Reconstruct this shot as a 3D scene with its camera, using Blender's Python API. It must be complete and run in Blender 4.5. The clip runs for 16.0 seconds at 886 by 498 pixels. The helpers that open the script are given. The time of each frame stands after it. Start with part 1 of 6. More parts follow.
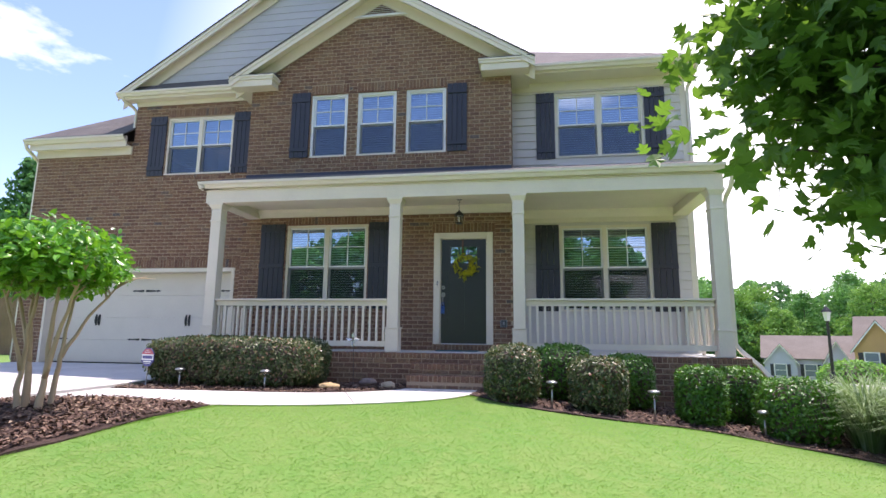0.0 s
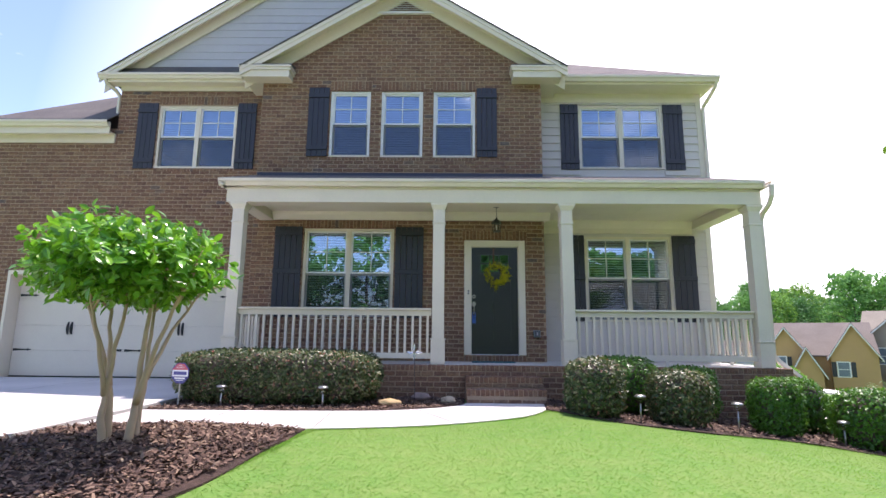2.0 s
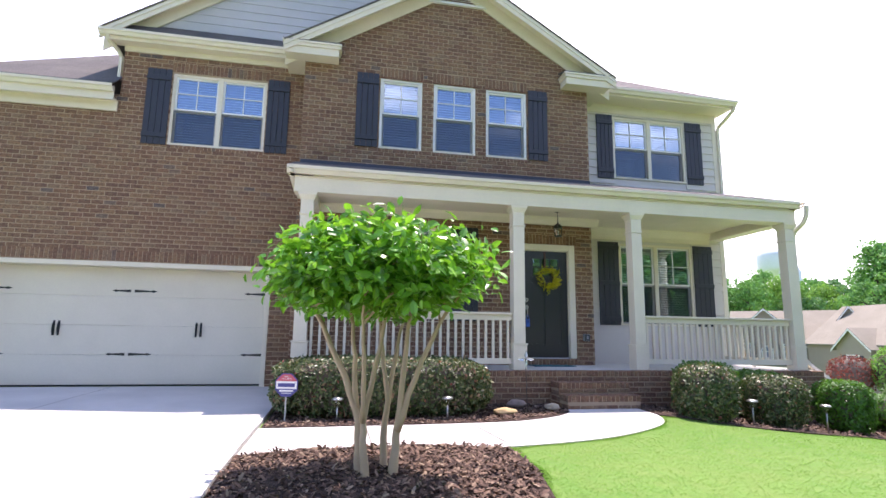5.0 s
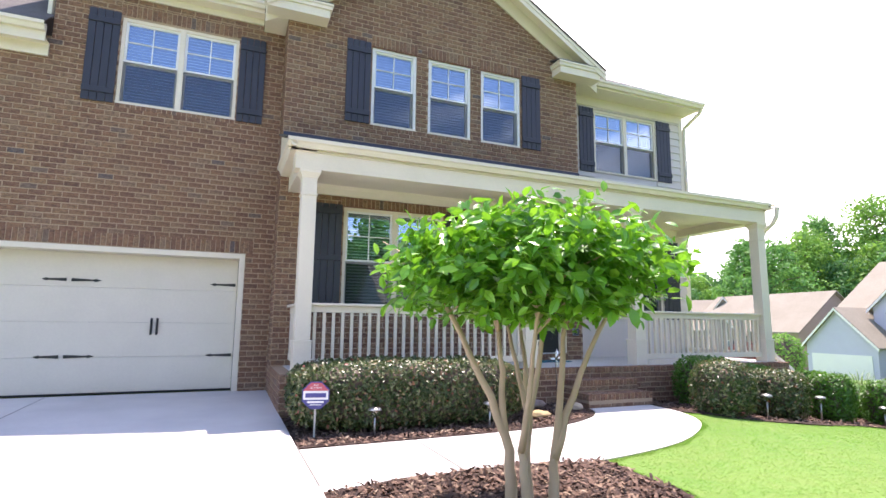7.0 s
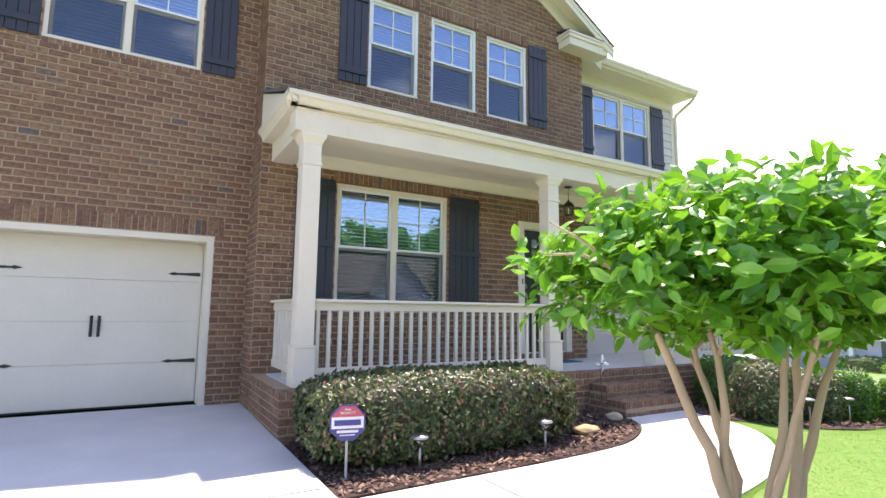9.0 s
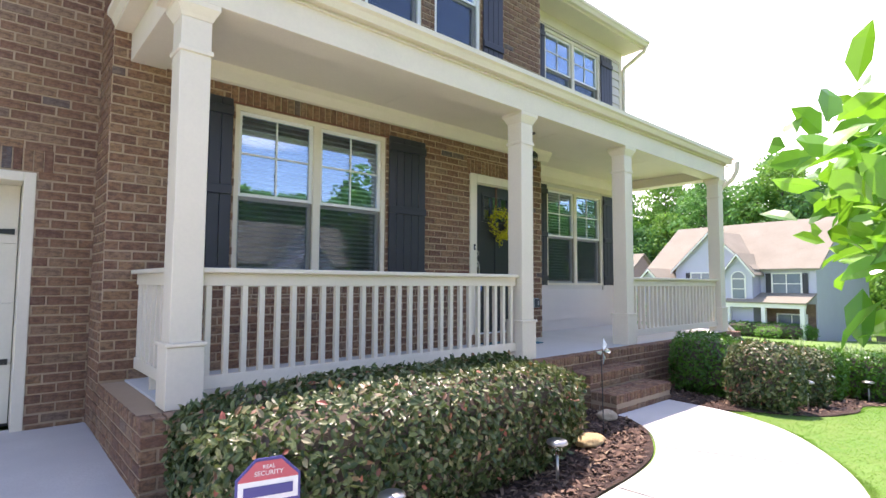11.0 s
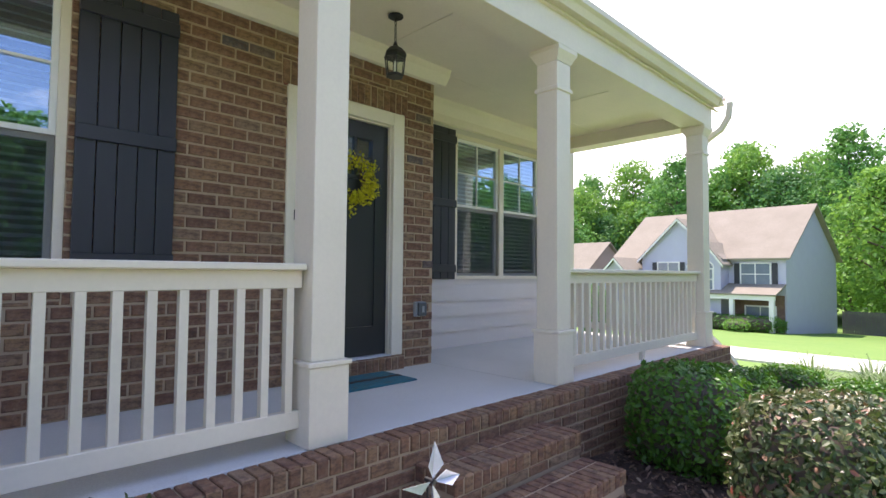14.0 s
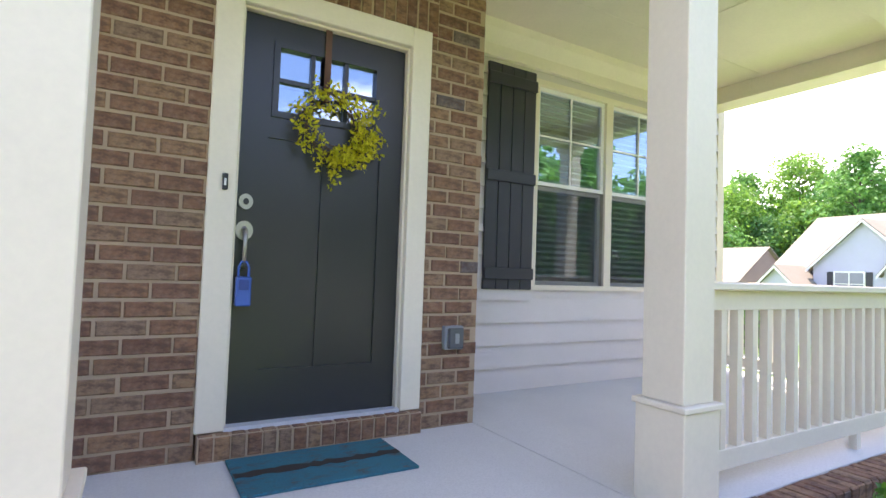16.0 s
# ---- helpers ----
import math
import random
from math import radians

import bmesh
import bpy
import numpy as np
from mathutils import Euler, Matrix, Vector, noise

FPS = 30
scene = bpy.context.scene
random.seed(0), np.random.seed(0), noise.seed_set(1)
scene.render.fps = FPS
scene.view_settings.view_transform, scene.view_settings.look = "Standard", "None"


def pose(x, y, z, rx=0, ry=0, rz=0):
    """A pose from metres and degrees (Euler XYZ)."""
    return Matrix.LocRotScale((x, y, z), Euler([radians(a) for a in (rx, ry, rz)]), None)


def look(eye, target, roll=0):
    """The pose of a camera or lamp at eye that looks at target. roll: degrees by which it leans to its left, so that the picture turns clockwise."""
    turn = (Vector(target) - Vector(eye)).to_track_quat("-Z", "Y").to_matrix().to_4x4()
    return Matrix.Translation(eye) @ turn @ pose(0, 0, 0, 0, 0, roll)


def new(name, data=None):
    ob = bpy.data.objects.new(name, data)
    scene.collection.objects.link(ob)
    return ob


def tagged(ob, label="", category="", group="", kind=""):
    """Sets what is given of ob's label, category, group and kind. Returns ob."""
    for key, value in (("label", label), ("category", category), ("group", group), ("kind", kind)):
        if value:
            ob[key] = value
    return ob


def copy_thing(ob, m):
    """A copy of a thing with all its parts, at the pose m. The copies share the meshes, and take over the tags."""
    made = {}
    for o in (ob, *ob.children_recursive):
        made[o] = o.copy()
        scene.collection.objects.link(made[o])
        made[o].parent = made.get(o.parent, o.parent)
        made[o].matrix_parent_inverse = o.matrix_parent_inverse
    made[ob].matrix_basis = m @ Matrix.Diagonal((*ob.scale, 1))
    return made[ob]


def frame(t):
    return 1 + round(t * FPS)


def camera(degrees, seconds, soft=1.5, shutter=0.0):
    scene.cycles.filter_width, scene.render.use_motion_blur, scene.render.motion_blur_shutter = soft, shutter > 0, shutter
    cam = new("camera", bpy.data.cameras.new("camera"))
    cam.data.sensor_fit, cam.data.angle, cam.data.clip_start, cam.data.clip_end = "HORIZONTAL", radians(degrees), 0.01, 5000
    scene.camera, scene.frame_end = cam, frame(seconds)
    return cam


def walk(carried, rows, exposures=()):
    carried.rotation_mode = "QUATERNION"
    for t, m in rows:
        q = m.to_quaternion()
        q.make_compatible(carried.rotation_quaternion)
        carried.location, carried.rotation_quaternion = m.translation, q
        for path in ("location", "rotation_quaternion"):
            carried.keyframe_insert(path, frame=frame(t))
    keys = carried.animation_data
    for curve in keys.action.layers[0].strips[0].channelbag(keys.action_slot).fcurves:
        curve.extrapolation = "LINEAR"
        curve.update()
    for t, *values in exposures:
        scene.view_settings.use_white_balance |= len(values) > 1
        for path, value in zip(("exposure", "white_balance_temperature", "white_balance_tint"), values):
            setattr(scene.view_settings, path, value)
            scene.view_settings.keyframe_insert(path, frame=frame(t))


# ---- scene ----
cam = camera(80.5, 16.0)
METRES, EYE, TILT, LEAN, TURN = 16.4, 0.82, 0.0, 0.0, 9.1
ROWS = [
    (0.0, 0.0, 0.0, 0.0, -0.09, 9.39, -0.62),
    (0.5, -0.0312, 0.0093, 0.0018, -2.42, 9.74, -0.51),
    (1.0, -0.0627, 0.0166, 0.0042, -4.42, 9.84, -0.56),
    (1.5, -0.0937, 0.0218, 0.0048, -6.43, 9.94, -0.52),
    (2.0, -0.126, 0.0271, 0.0059, -8.38, 9.93, -0.55),
    (2.5, -0.1588, 0.0319, 0.0073, -10.13, 9.89, -0.57),
    (3.0, -0.1891, 0.0404, 0.0082, -12.39, 9.85, -0.6),
    (3.5, -0.2213, 0.0523, 0.0093, -14.18, 9.77, -0.65),
    (4.0, -0.2547, 0.0637, 0.0112, -15.7, 9.71, -0.76),
    (6.5, -0.372, 0.1467, 0.0209, -29.42, 8.4, -0.64),
    (7.0, -0.3898, 0.1724, 0.0229, -31.68, 8.09, -0.61),
    (7.5, -0.4077, 0.1976, 0.0252, -33.29, 7.5, -0.69),
    (8.0, -0.4196, 0.2226, 0.028, -35.41, 7.24, -0.69),
    (10.5, -0.3858, 0.3553, 0.032, -47.24, 4.91, -0.42),
    (11.0, -0.3601, 0.3779, 0.0323, -50.46, 3.76, -0.29),
    (11.5, -0.3318, 0.3963, 0.0326, -52.29, 2.94, -0.29),
    (12.0, -0.3, 0.4087, 0.0325, -53.76, 2.42, -0.33),
    (12.5, -0.2664, 0.4176, 0.0333, -54.04, 2.32, -0.35),
    (13.0, -0.2309, 0.4213, 0.0345, -54.21, 2.32, -0.42),
    (13.5, -0.1973, 0.4259, 0.0357, -54.0, 2.44, -0.43),
    (14.0, -0.1646, 0.4312, 0.0362, -53.57, 2.51, -0.5),
    (14.5, -0.1336, 0.4375, 0.036, -52.34, 2.59, -0.66),
    (15.0, -0.104, 0.4474, 0.0373, -49.43, 2.62, -0.95),
    (15.5, -0.0765, 0.4598, 0.0379, -45.21, 2.64, -1.39),
    (16.0, -0.0535, 0.4768, 0.0387, -39.49, 2.45, -2.0),
]
walk(cam, [(t, pose(0, 0, EYE, TILT, LEAN, TURN) @ pose(METRES * x, METRES * y, METRES * z, 90 + pitch, roll, yaw)) for t, x, y, z, yaw, pitch, roll in ROWS],
     exposures=[(0.0, 1.05, 6600, 28), (3.5, 1.1, 6600, 28), (7.0, 1.55, 6850, 28), (11.0, 1.55, 7000, 28), (13.0, 1.46, 6850, 28), (14.0, 1.32, 6850, 28), (14.7, 1.42, 6900, 28), (16.0, 2.08, 7100, 29)])

# ---- sky and sun ----
SUN_TO = Vector((0.2, 0.275, 1.0)).normalized()
world = bpy.data.worlds.new("sky")
scene.world = world
world.use_nodes = True
wn, wl = world.node_tree.nodes, world.node_tree.links
sky = wn.new("ShaderNodeTexSky")
sky.sky_type, sky.sun_disc = "NISHITA", False
sky.sun_elevation = math.asin(SUN_TO.z)
sky.sun_rotation = math.atan2(SUN_TO.x, SUN_TO.y)
sky.air_density, sky.dust_density, sky.ozone_density = 1.0, 0.4, 3.0
bg = wn["Background"]
bg.inputs["Strength"].default_value = 0.15
coord, cloud, ramp, mixc = wn.new("ShaderNodeTexCoord"), wn.new("ShaderNodeTexNoise"), wn.new("ShaderNodeValToRGB"), wn.new("ShaderNodeMixRGB")
cmap = wn.new("ShaderNodeMapping")
cmap.inputs["Scale"].default_value = (1.6, 1.6, 4.0)
wl.new(coord.outputs["Generated"], cmap.inputs["Vector"])
wl.new(cmap.outputs["Vector"], cloud.inputs["Vector"])
cloud.inputs["Scale"].default_value, cloud.inputs["Detail"].default_value, cloud.inputs["Roughness"].default_value = 1.7, 7, 0.55
ramp.color_ramp.elements[0].position, ramp.color_ramp.elements[1].position = 0.575, 0.74
wl.new(cloud.outputs["Fac"], ramp.inputs["Fac"])
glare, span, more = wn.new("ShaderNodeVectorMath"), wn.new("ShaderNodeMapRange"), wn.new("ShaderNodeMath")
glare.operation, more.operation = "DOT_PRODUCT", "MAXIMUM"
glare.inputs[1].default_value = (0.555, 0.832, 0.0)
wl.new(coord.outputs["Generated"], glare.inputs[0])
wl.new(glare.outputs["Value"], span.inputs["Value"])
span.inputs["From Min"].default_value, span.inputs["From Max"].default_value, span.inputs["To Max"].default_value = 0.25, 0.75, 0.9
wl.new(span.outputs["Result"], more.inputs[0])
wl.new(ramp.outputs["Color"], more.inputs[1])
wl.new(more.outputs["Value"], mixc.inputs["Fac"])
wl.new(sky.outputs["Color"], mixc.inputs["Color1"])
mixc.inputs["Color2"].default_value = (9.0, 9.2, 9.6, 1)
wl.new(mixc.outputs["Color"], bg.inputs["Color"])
sun = new("sun", bpy.data.lights.new("sun", "SUN"))
sun.data.energy, sun.data.angle, sun.data.color = 3.4, radians(0.5), (1.0, 0.95, 0.87)
sun.matrix_world = look(SUN_TO * 50, (0, 0, 0))


# ---- materials ----
def shader(name, rough=0.6, metal=0.0):
    m = bpy.data.materials.new(name)
    m.use_nodes = True
    b = m.node_tree.nodes["Principled BSDF"]
    b.inputs["Roughness"].default_value, b.inputs["Metallic"].default_value = rough, metal
    return m, m.node_tree.nodes, m.node_tree.links, b


def noise_of(n, l, scale, detail=4, rough=0.6, where="Object", stretch=None):
    c, t = n.new("ShaderNodeTexCoord"), n.new("ShaderNodeTexNoise")
    t.inputs["Scale"].default_value, t.inputs["Detail"].default_value, t.inputs["Roughness"].default_value = scale, detail, rough
    if stretch:
        mp = n.new("ShaderNodeMapping")
        mp.inputs["Scale"].default_value = stretch
        l.new(c.outputs[where], mp.inputs["Vector"])
        l.new(mp.outputs["Vector"], t.inputs["Vector"])
    else:
        l.new(c.outputs[where], t.inputs["Vector"])
    return t.outputs["Fac"]


def ramp_of(n, l, fac, stops):
    r = n.new("ShaderNodeValToRGB")
    e = r.color_ramp.elements
    while len(e) < len(stops):
        e.new(0.5)
    for el, (p, c) in zip(e, stops):
        el.position, el.color = p, (*c, 1)
    l.new(fac, r.inputs["Fac"])
    return r.outputs["Color"]


def mix_of(n, l, fac, a, b, kind="MIX"):
    x = n.new("ShaderNodeMixRGB")
    x.blend_type = kind
    for sock, v in ((x.inputs["Fac"], fac), (x.inputs["Color1"], a), (x.inputs["Color2"], b)):
        if isinstance(v, (int, float)):
            sock.default_value = v
        elif isinstance(v, tuple):
            sock.default_value = (*v, 1)
        else:
            l.new(v, sock)
    return x.outputs["Color"]


def bump_of(n, l, bsdf, height, strength=0.3, dist=0.01):
    b = n.new("ShaderNodeBump")
    b.inputs["Strength"].default_value, b.inputs["Distance"].default_value = strength, dist
    l.new(height, b.inputs["Height"])
    l.new(b.outputs["Normal"], bsdf.inputs["Normal"])


def scaled(c, k):
    return tuple(v * k for v in c)


def painted(name, col, rough=0.5, grain=60, dirt=0.12, bump=0.1, stretch=None):
    """Paint or plain solid with a fine grain and soft stains."""
    m, n, l, b = shader(name, rough)
    big = ramp_of(n, l, noise_of(n, l, 1.3, 5, 0.65), [(0.3, scaled(col, 1 - dirt)), (0.7, scaled(col, 1.0))])
    fine = noise_of(n, l, grain, 3, 0.6, "Object", stretch)
    c = mix_of(n, l, 0.10, big, ramp_of(n, l, fine, [(0.3, scaled(col, 0.7)), (0.7, scaled(col, 1.12))]))
    l.new(c, b.inputs["Base Color"])
    bump_of(n, l, b, fine, bump, 0.003)
    return m


def brick_look(name, single):
    m, n, l, b = shader(name, 0.85)
    if single:
        r = n.new("ShaderNodeObjectInfo").outputs["Random"]
    else:
        r = n.new("ShaderNodeNewGeometry").outputs["Random Per Island"]
    tone = ramp_of(n, l, r, [(0.0, (0.150, 0.066, 0.040)), (0.25, (0.25, 0.122, 0.064)), (0.5, (0.19, 0.088, 0.052)), (0.75, (0.29, 0.160, 0.082)), (0.98, (0.25, 0.155, 0.095)), (1.0, (0.080, 0.075, 0.085))])
    f1 = noise_of(n, l, 26, 6, 0.7)
    c = mix_of(n, l, ramp_of(n, l, f1, [(0.45, (0, 0, 0)), (0.75, (0.55, 0.55, 0.55))]), tone, (0.33, 0.22, 0.155))
    f2 = noise_of(n, l, 16, 5, 0.75, "Object", (1, 1, 2.2))
    c = mix_of(n, l, ramp_of(n, l, f2, [(0.40, (0.7, 0.7, 0.7)), (0.52, (0, 0, 0))]), c, (0.085, 0.046, 0.032))
    c = mix_of(n, l, ramp_of(n, l, f2, [(0.55, (0, 0, 0)), (0.72, (0.6, 0.6, 0.6))]), c, (0.34, 0.235, 0.14))
    c = mix_of(n, l, ramp_of(n, l, noise_of(n, l, 140, 3), [(0.3, (0.35, 0.35, 0.35)), (0.5, (0, 0, 0))]), c, (0.09, 0.05, 0.04))
    l.new(c, b.inputs["Base Color"])
    bump_of(n, l, b, f1, 0.5, 0.006)
    return m


def leafy(name, dark, light, through_col, rough=0.45, gloss=0.4, extra=(), thin=0.38, patch=None):
    m, n, l, b = shader(name, rough)
    r = n.new("ShaderNodeNewGeometry").outputs["Random Per Island"]
    c = ramp_of(n, l, r, [(0.0, dark), (0.5, tuple((a + q) / 2 for a, q in zip(dark, light))), (0.8 if extra else 1.0, light), *extra])
    if patch:
        f1 = noise_of(n, l, 0.55, 4, 0.6)
        f2 = noise_of(n, l, 2.6, 3, 0.6)
        c = mix_of(n, l, ramp_of(n, l, f1, [(0.42, (0, 0, 0)), (0.66, (0.75, 0.75, 0.75))]), c, patch)
        c = mix_of(n, l, ramp_of(n, l, f2, [(0.50, (0, 0, 0)), (0.72, (0.5, 0.5, 0.5))]), c, patch)
    l.new(c, b.inputs["Base Color"])
    b.inputs["Specular IOR Level"].default_value = gloss
    t = n.new("ShaderNodeBsdfTranslucent")
    l.new(mix_of(n, l, 0.6, c, through_col), t.inputs["Color"])
    mx = n.new("ShaderNodeMixShader")
    mx.inputs[0].default_value = thin
    l.new(b.outputs[0], mx.inputs[1])
    l.new(t.outputs[0], mx.inputs[2])
    l.new(mx.outputs[0], n["Material Output"].inputs["Surface"])
    return m


def ground_look(name, a, b_, c_, s1, s2, rough=0.9, bump=0.5, dist=0.02):
    m, n, l, b = shader(name, rough)
    f1, f2 = noise_of(n, l, s1, 5, 0.6), noise_of(n, l, s2, 4, 0.7)
    c = mix_of(n, l, ramp_of(n, l, f1, [(0.35, (0, 0, 0)), (0.65, (1, 1, 1))]), a, b_)
    c = mix_of(n, l, ramp_of(n, l, f2, [(0.4, (0, 0, 0)), (0.7, (0.8, 0.8, 0.8))]), c, c_)
    l.new(c, b.inputs["Base Color"])
    bump_of(n, l, b, f2, bump, dist)
    return m


TRIM = painted("cream_paint", (0.78, 0.70, 0.56), 0.45, 40, 0.10)
WHITE = painted("white_vinyl", (0.80, 0.79, 0.76), 0.35, 60, 0.05)
SIDING = painted("beige_siding", (0.65, 0.595, 0.54), 0.6, 30, 0.08, 0.15, (1, 8, 8))
GABLE = painted("grey_shake", (0.51, 0.50, 0.515), 0.7, 25, 0.12, 0.3, (6, 6, 1))
SHUTTER = painted("charcoal_paint", (0.030, 0.031, 0.042), 0.42, 50, 0.2)
DOORPAINT = painted("dark_door_paint", (0.026, 0.028, 0.029), 0.28, 50, 0.15)
MORTAR = painted("mortar", (0.46, 0.335, 0.225), 0.95, 120, 0.2, 0.4)
BRICK_ONE, BRICK = brick_look("brick_piece", True), brick_look("brick_field", False)
SHINGLE = ground_look("asphalt_shingle", (0.11, 0.10, 0.095), (0.16, 0.145, 0.13), (0.07, 0.066, 0.062), 1.5, 60, 0.95, 0.4)
CONCRETE = ground_look("concrete", (0.50, 0.485, 0.46), (0.64, 0.62, 0.58), (0.50, 0.48, 0.45), 0.7, 90, 0.85, 0.15, 0.004)
PORCHFLOOR = ground_look("porch_concrete", (0.55, 0.555, 0.535), (0.63, 0.63, 0.605), (0.50, 0.50, 0.48), 0.9, 110, 0.75, 0.12, 0.003)
GRASS = ground_look("lawn_soil", (0.095, 0.22, 0.034), (0.13, 0.245, 0.042), (0.165, 0.245, 0.058), 0.55, 5, 0.95, 0.15, 0.006)
BLADE = leafy("grass_blade", (0.125, 0.30, 0.042), (0.20, 0.385, 0.068), (0.21, 0.44, 0.055), 0.7, 0.1, (), 0.5, (0.28, 0.36, 0.11))
MULCH = ground_look("bark_mulch", (0.055, 0.032, 0.024), (0.10, 0.058, 0.042), (0.025, 0.016, 0.013), 3, 45, 0.95, 1.0, 0.03)
ASPHALT = ground_look("asphalt", (0.055, 0.055, 0.056), (0.075, 0.074, 0.072), (0.04, 0.04, 0.04), 1, 120, 0.9, 0.3, 0.005)
HEDGELEAF = leafy("hedge_leaf", (0.018, 0.052, 0.014), (0.16, 0.20, 0.08), (0.14, 0.20, 0.04), 0.36, 0.45, ((0.90, (0.33, 0.32, 0.18)), (0.965, (0.36, 0.24, 0.15)), (1.0, (0.34, 0.08, 0.06))), 0.25)
BUSHLEAF = leafy("boxwood_leaf", (0.025, 0.10, 0.012), (0.10, 0.27, 0.03), (0.18, 0.42, 0.03), 0.36, 0.5, (), 0.3)
TREELEAF = leafy("small_tree_leaf", (0.026, 0.14, 0.014), (0.14, 0.41, 0.034), (0.32, 0.72, 0.03), 0.30, 0.6, ((1.0, (0.25, 0.50, 0.05)),), 0.34)
MAPLELEAF = leafy("maple_leaf", (0.04, 0.11, 0.02), (0.10, 0.22, 0.04), (0.26, 0.50, 0.04), 0.45, 0.4)
WOODLEAF = leafy("wood_leaf", (0.045, 0.165, 0.05), (0.18, 0.42, 0.11), (0.26, 0.58, 0.10), 0.55, 0.25, (), 0.32)
REED = leafy("reed_blade", (0.09, 0.19, 0.05), (0.36, 0.46, 0.26), (0.28, 0.40, 0.12), 0.5, 0.3)
BARK = painted("smooth_bark", (0.52, 0.39, 0.25), 0.8, 22, 0.3, 0.4, (1, 1, 0.25))
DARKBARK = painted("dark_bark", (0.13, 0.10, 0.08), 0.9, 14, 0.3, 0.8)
BLACKMETAL = painted("black_metal", (0.02, 0.02, 0.022), 0.4, 80, 0.2)


# ---- mesh helpers ----
ORIGIN = {}


def box(bm, x0, x1, y0, y1, z0, z1, bev=0.0):
    v = [bm.verts.new((x, y, z)) for x in (x0, x1) for y in (y0, y1) for z in (z0, z1)]
    fs = [bm.faces.new([v[i] for i in f]) for f in ((0, 1, 3, 2), (4, 6, 7, 5), (0, 4, 5, 1), (2, 3, 7, 6), (0, 2, 6, 4), (1, 5, 7, 3))]
    if bev:
        bmesh.ops.bevel(bm, geom=list({e for f in fs for e in f.edges}), offset=bev, segments=1, affect="EDGES")


def prism(bm, pts, axis, a, b):
    """Extrudes a polygon of (u, v) along an axis from a to b. x: (y, z); y: (x, z); z: (x, y)."""
    def at(u, v, w):
        return {"x": (w, u, v), "y": (u, w, v), "z": (u, v, w)}[axis]
    lo = [bm.verts.new(at(u, v, a)) for u, v in pts]
    hi = [bm.verts.new(at(u, v, b)) for u, v in pts]
    bm.faces.new(lo), bm.faces.new(hi[::-1])
    for i in range(len(pts)):
        j = (i + 1) % len(pts)
        bm.faces.new((lo[i], hi[i], hi[j], lo[j]))


def tube(bm, path, radii, sides=8, cap=True):
    rings = []
    path = [Vector(p) for p in path]
    for i, p in enumerate(path):
        d = (path[min(i + 1, len(path) - 1)] - path[max(i - 1, 0)]).normalized()
        u = d.orthogonal().normalized() if i == 0 else (u - d * u.dot(d)).normalized()
        w = d.cross(u)
        rings.append([bm.verts.new(p + (u * math.cos(2 * math.pi * k / sides) + w * math.sin(2 * math.pi * k / sides)) * radii[i]) for k in range(sides)])
    for a, b in zip(rings, rings[1:]):
        for k in range(sides):
            bm.faces.new((a[k], a[(k + 1) % sides], b[(k + 1) % sides], b[k]))
    if cap:
        bm.faces.new(rings[0][::-1]), bm.faces.new(rings[-1])


def thing(name, at, label, category, group="", kind=""):
    e = new(name)
    e.location = at
    e.empty_display_size = 0.1
    ORIGIN[e] = Vector(at)
    return tagged(e, label, category, group, kind)


def part(name, bm, material, parent, label="", smooth=False):
    """Links a bmesh in world places as one mesh under a thing or a part."""
    o = ORIGIN[parent]
    bmesh.ops.translate(bm, verts=bm.verts, vec=-o)
    bmesh.ops.recalc_face_normals(bm, faces=bm.faces)
    me = bpy.data.meshes.new(name)
    bm.to_mesh(me)
    bm.free()
    if smooth:
        me.shade_smooth()
    me.materials.append(material)
    ob = new(name, me)
    ob.parent = parent
    ORIGIN[ob] = o
    return tagged(ob, label)


def solo(name, bm, material, label, category="", kind="", smooth=False, recalc=True):
    """Links a bmesh as a top-level mesh object."""
    if recalc:
        bmesh.ops.recalc_face_normals(bm, faces=bm.faces)
    me = bpy.data.meshes.new(name)
    bm.to_mesh(me)
    bm.free()
    if smooth:
        me.shade_smooth()
    me.materials.append(material)
    ob = new(name, me)
    ORIGIN[ob] = Vector((0, 0, 0))
    return tagged(ob, label, category, "", kind)


def boxed(name, dims, material, parent, label="", bev=0.0):
    bm = bmesh.new()
    box(bm, *dims, bev)
    return part(name, bm, material, parent, label)


def soup(name, verts, faces, material, parent=None, label="", smooth=False):
    """A mesh from arrays of many small pieces."""
    me = bpy.data.meshes.new(name)
    o = ORIGIN[parent] if parent else Vector((0, 0, 0))
    me.from_pydata((np.asarray(verts) - np.array(o)).tolist(), [], np.asarray(faces).tolist())
    if smooth:
        me.shade_smooth()
    me.materials.append(material)
    ob = new(name, me)
    if parent:
        ob.parent = parent
    ORIGIN[ob] = o
    return tagged(ob, label)


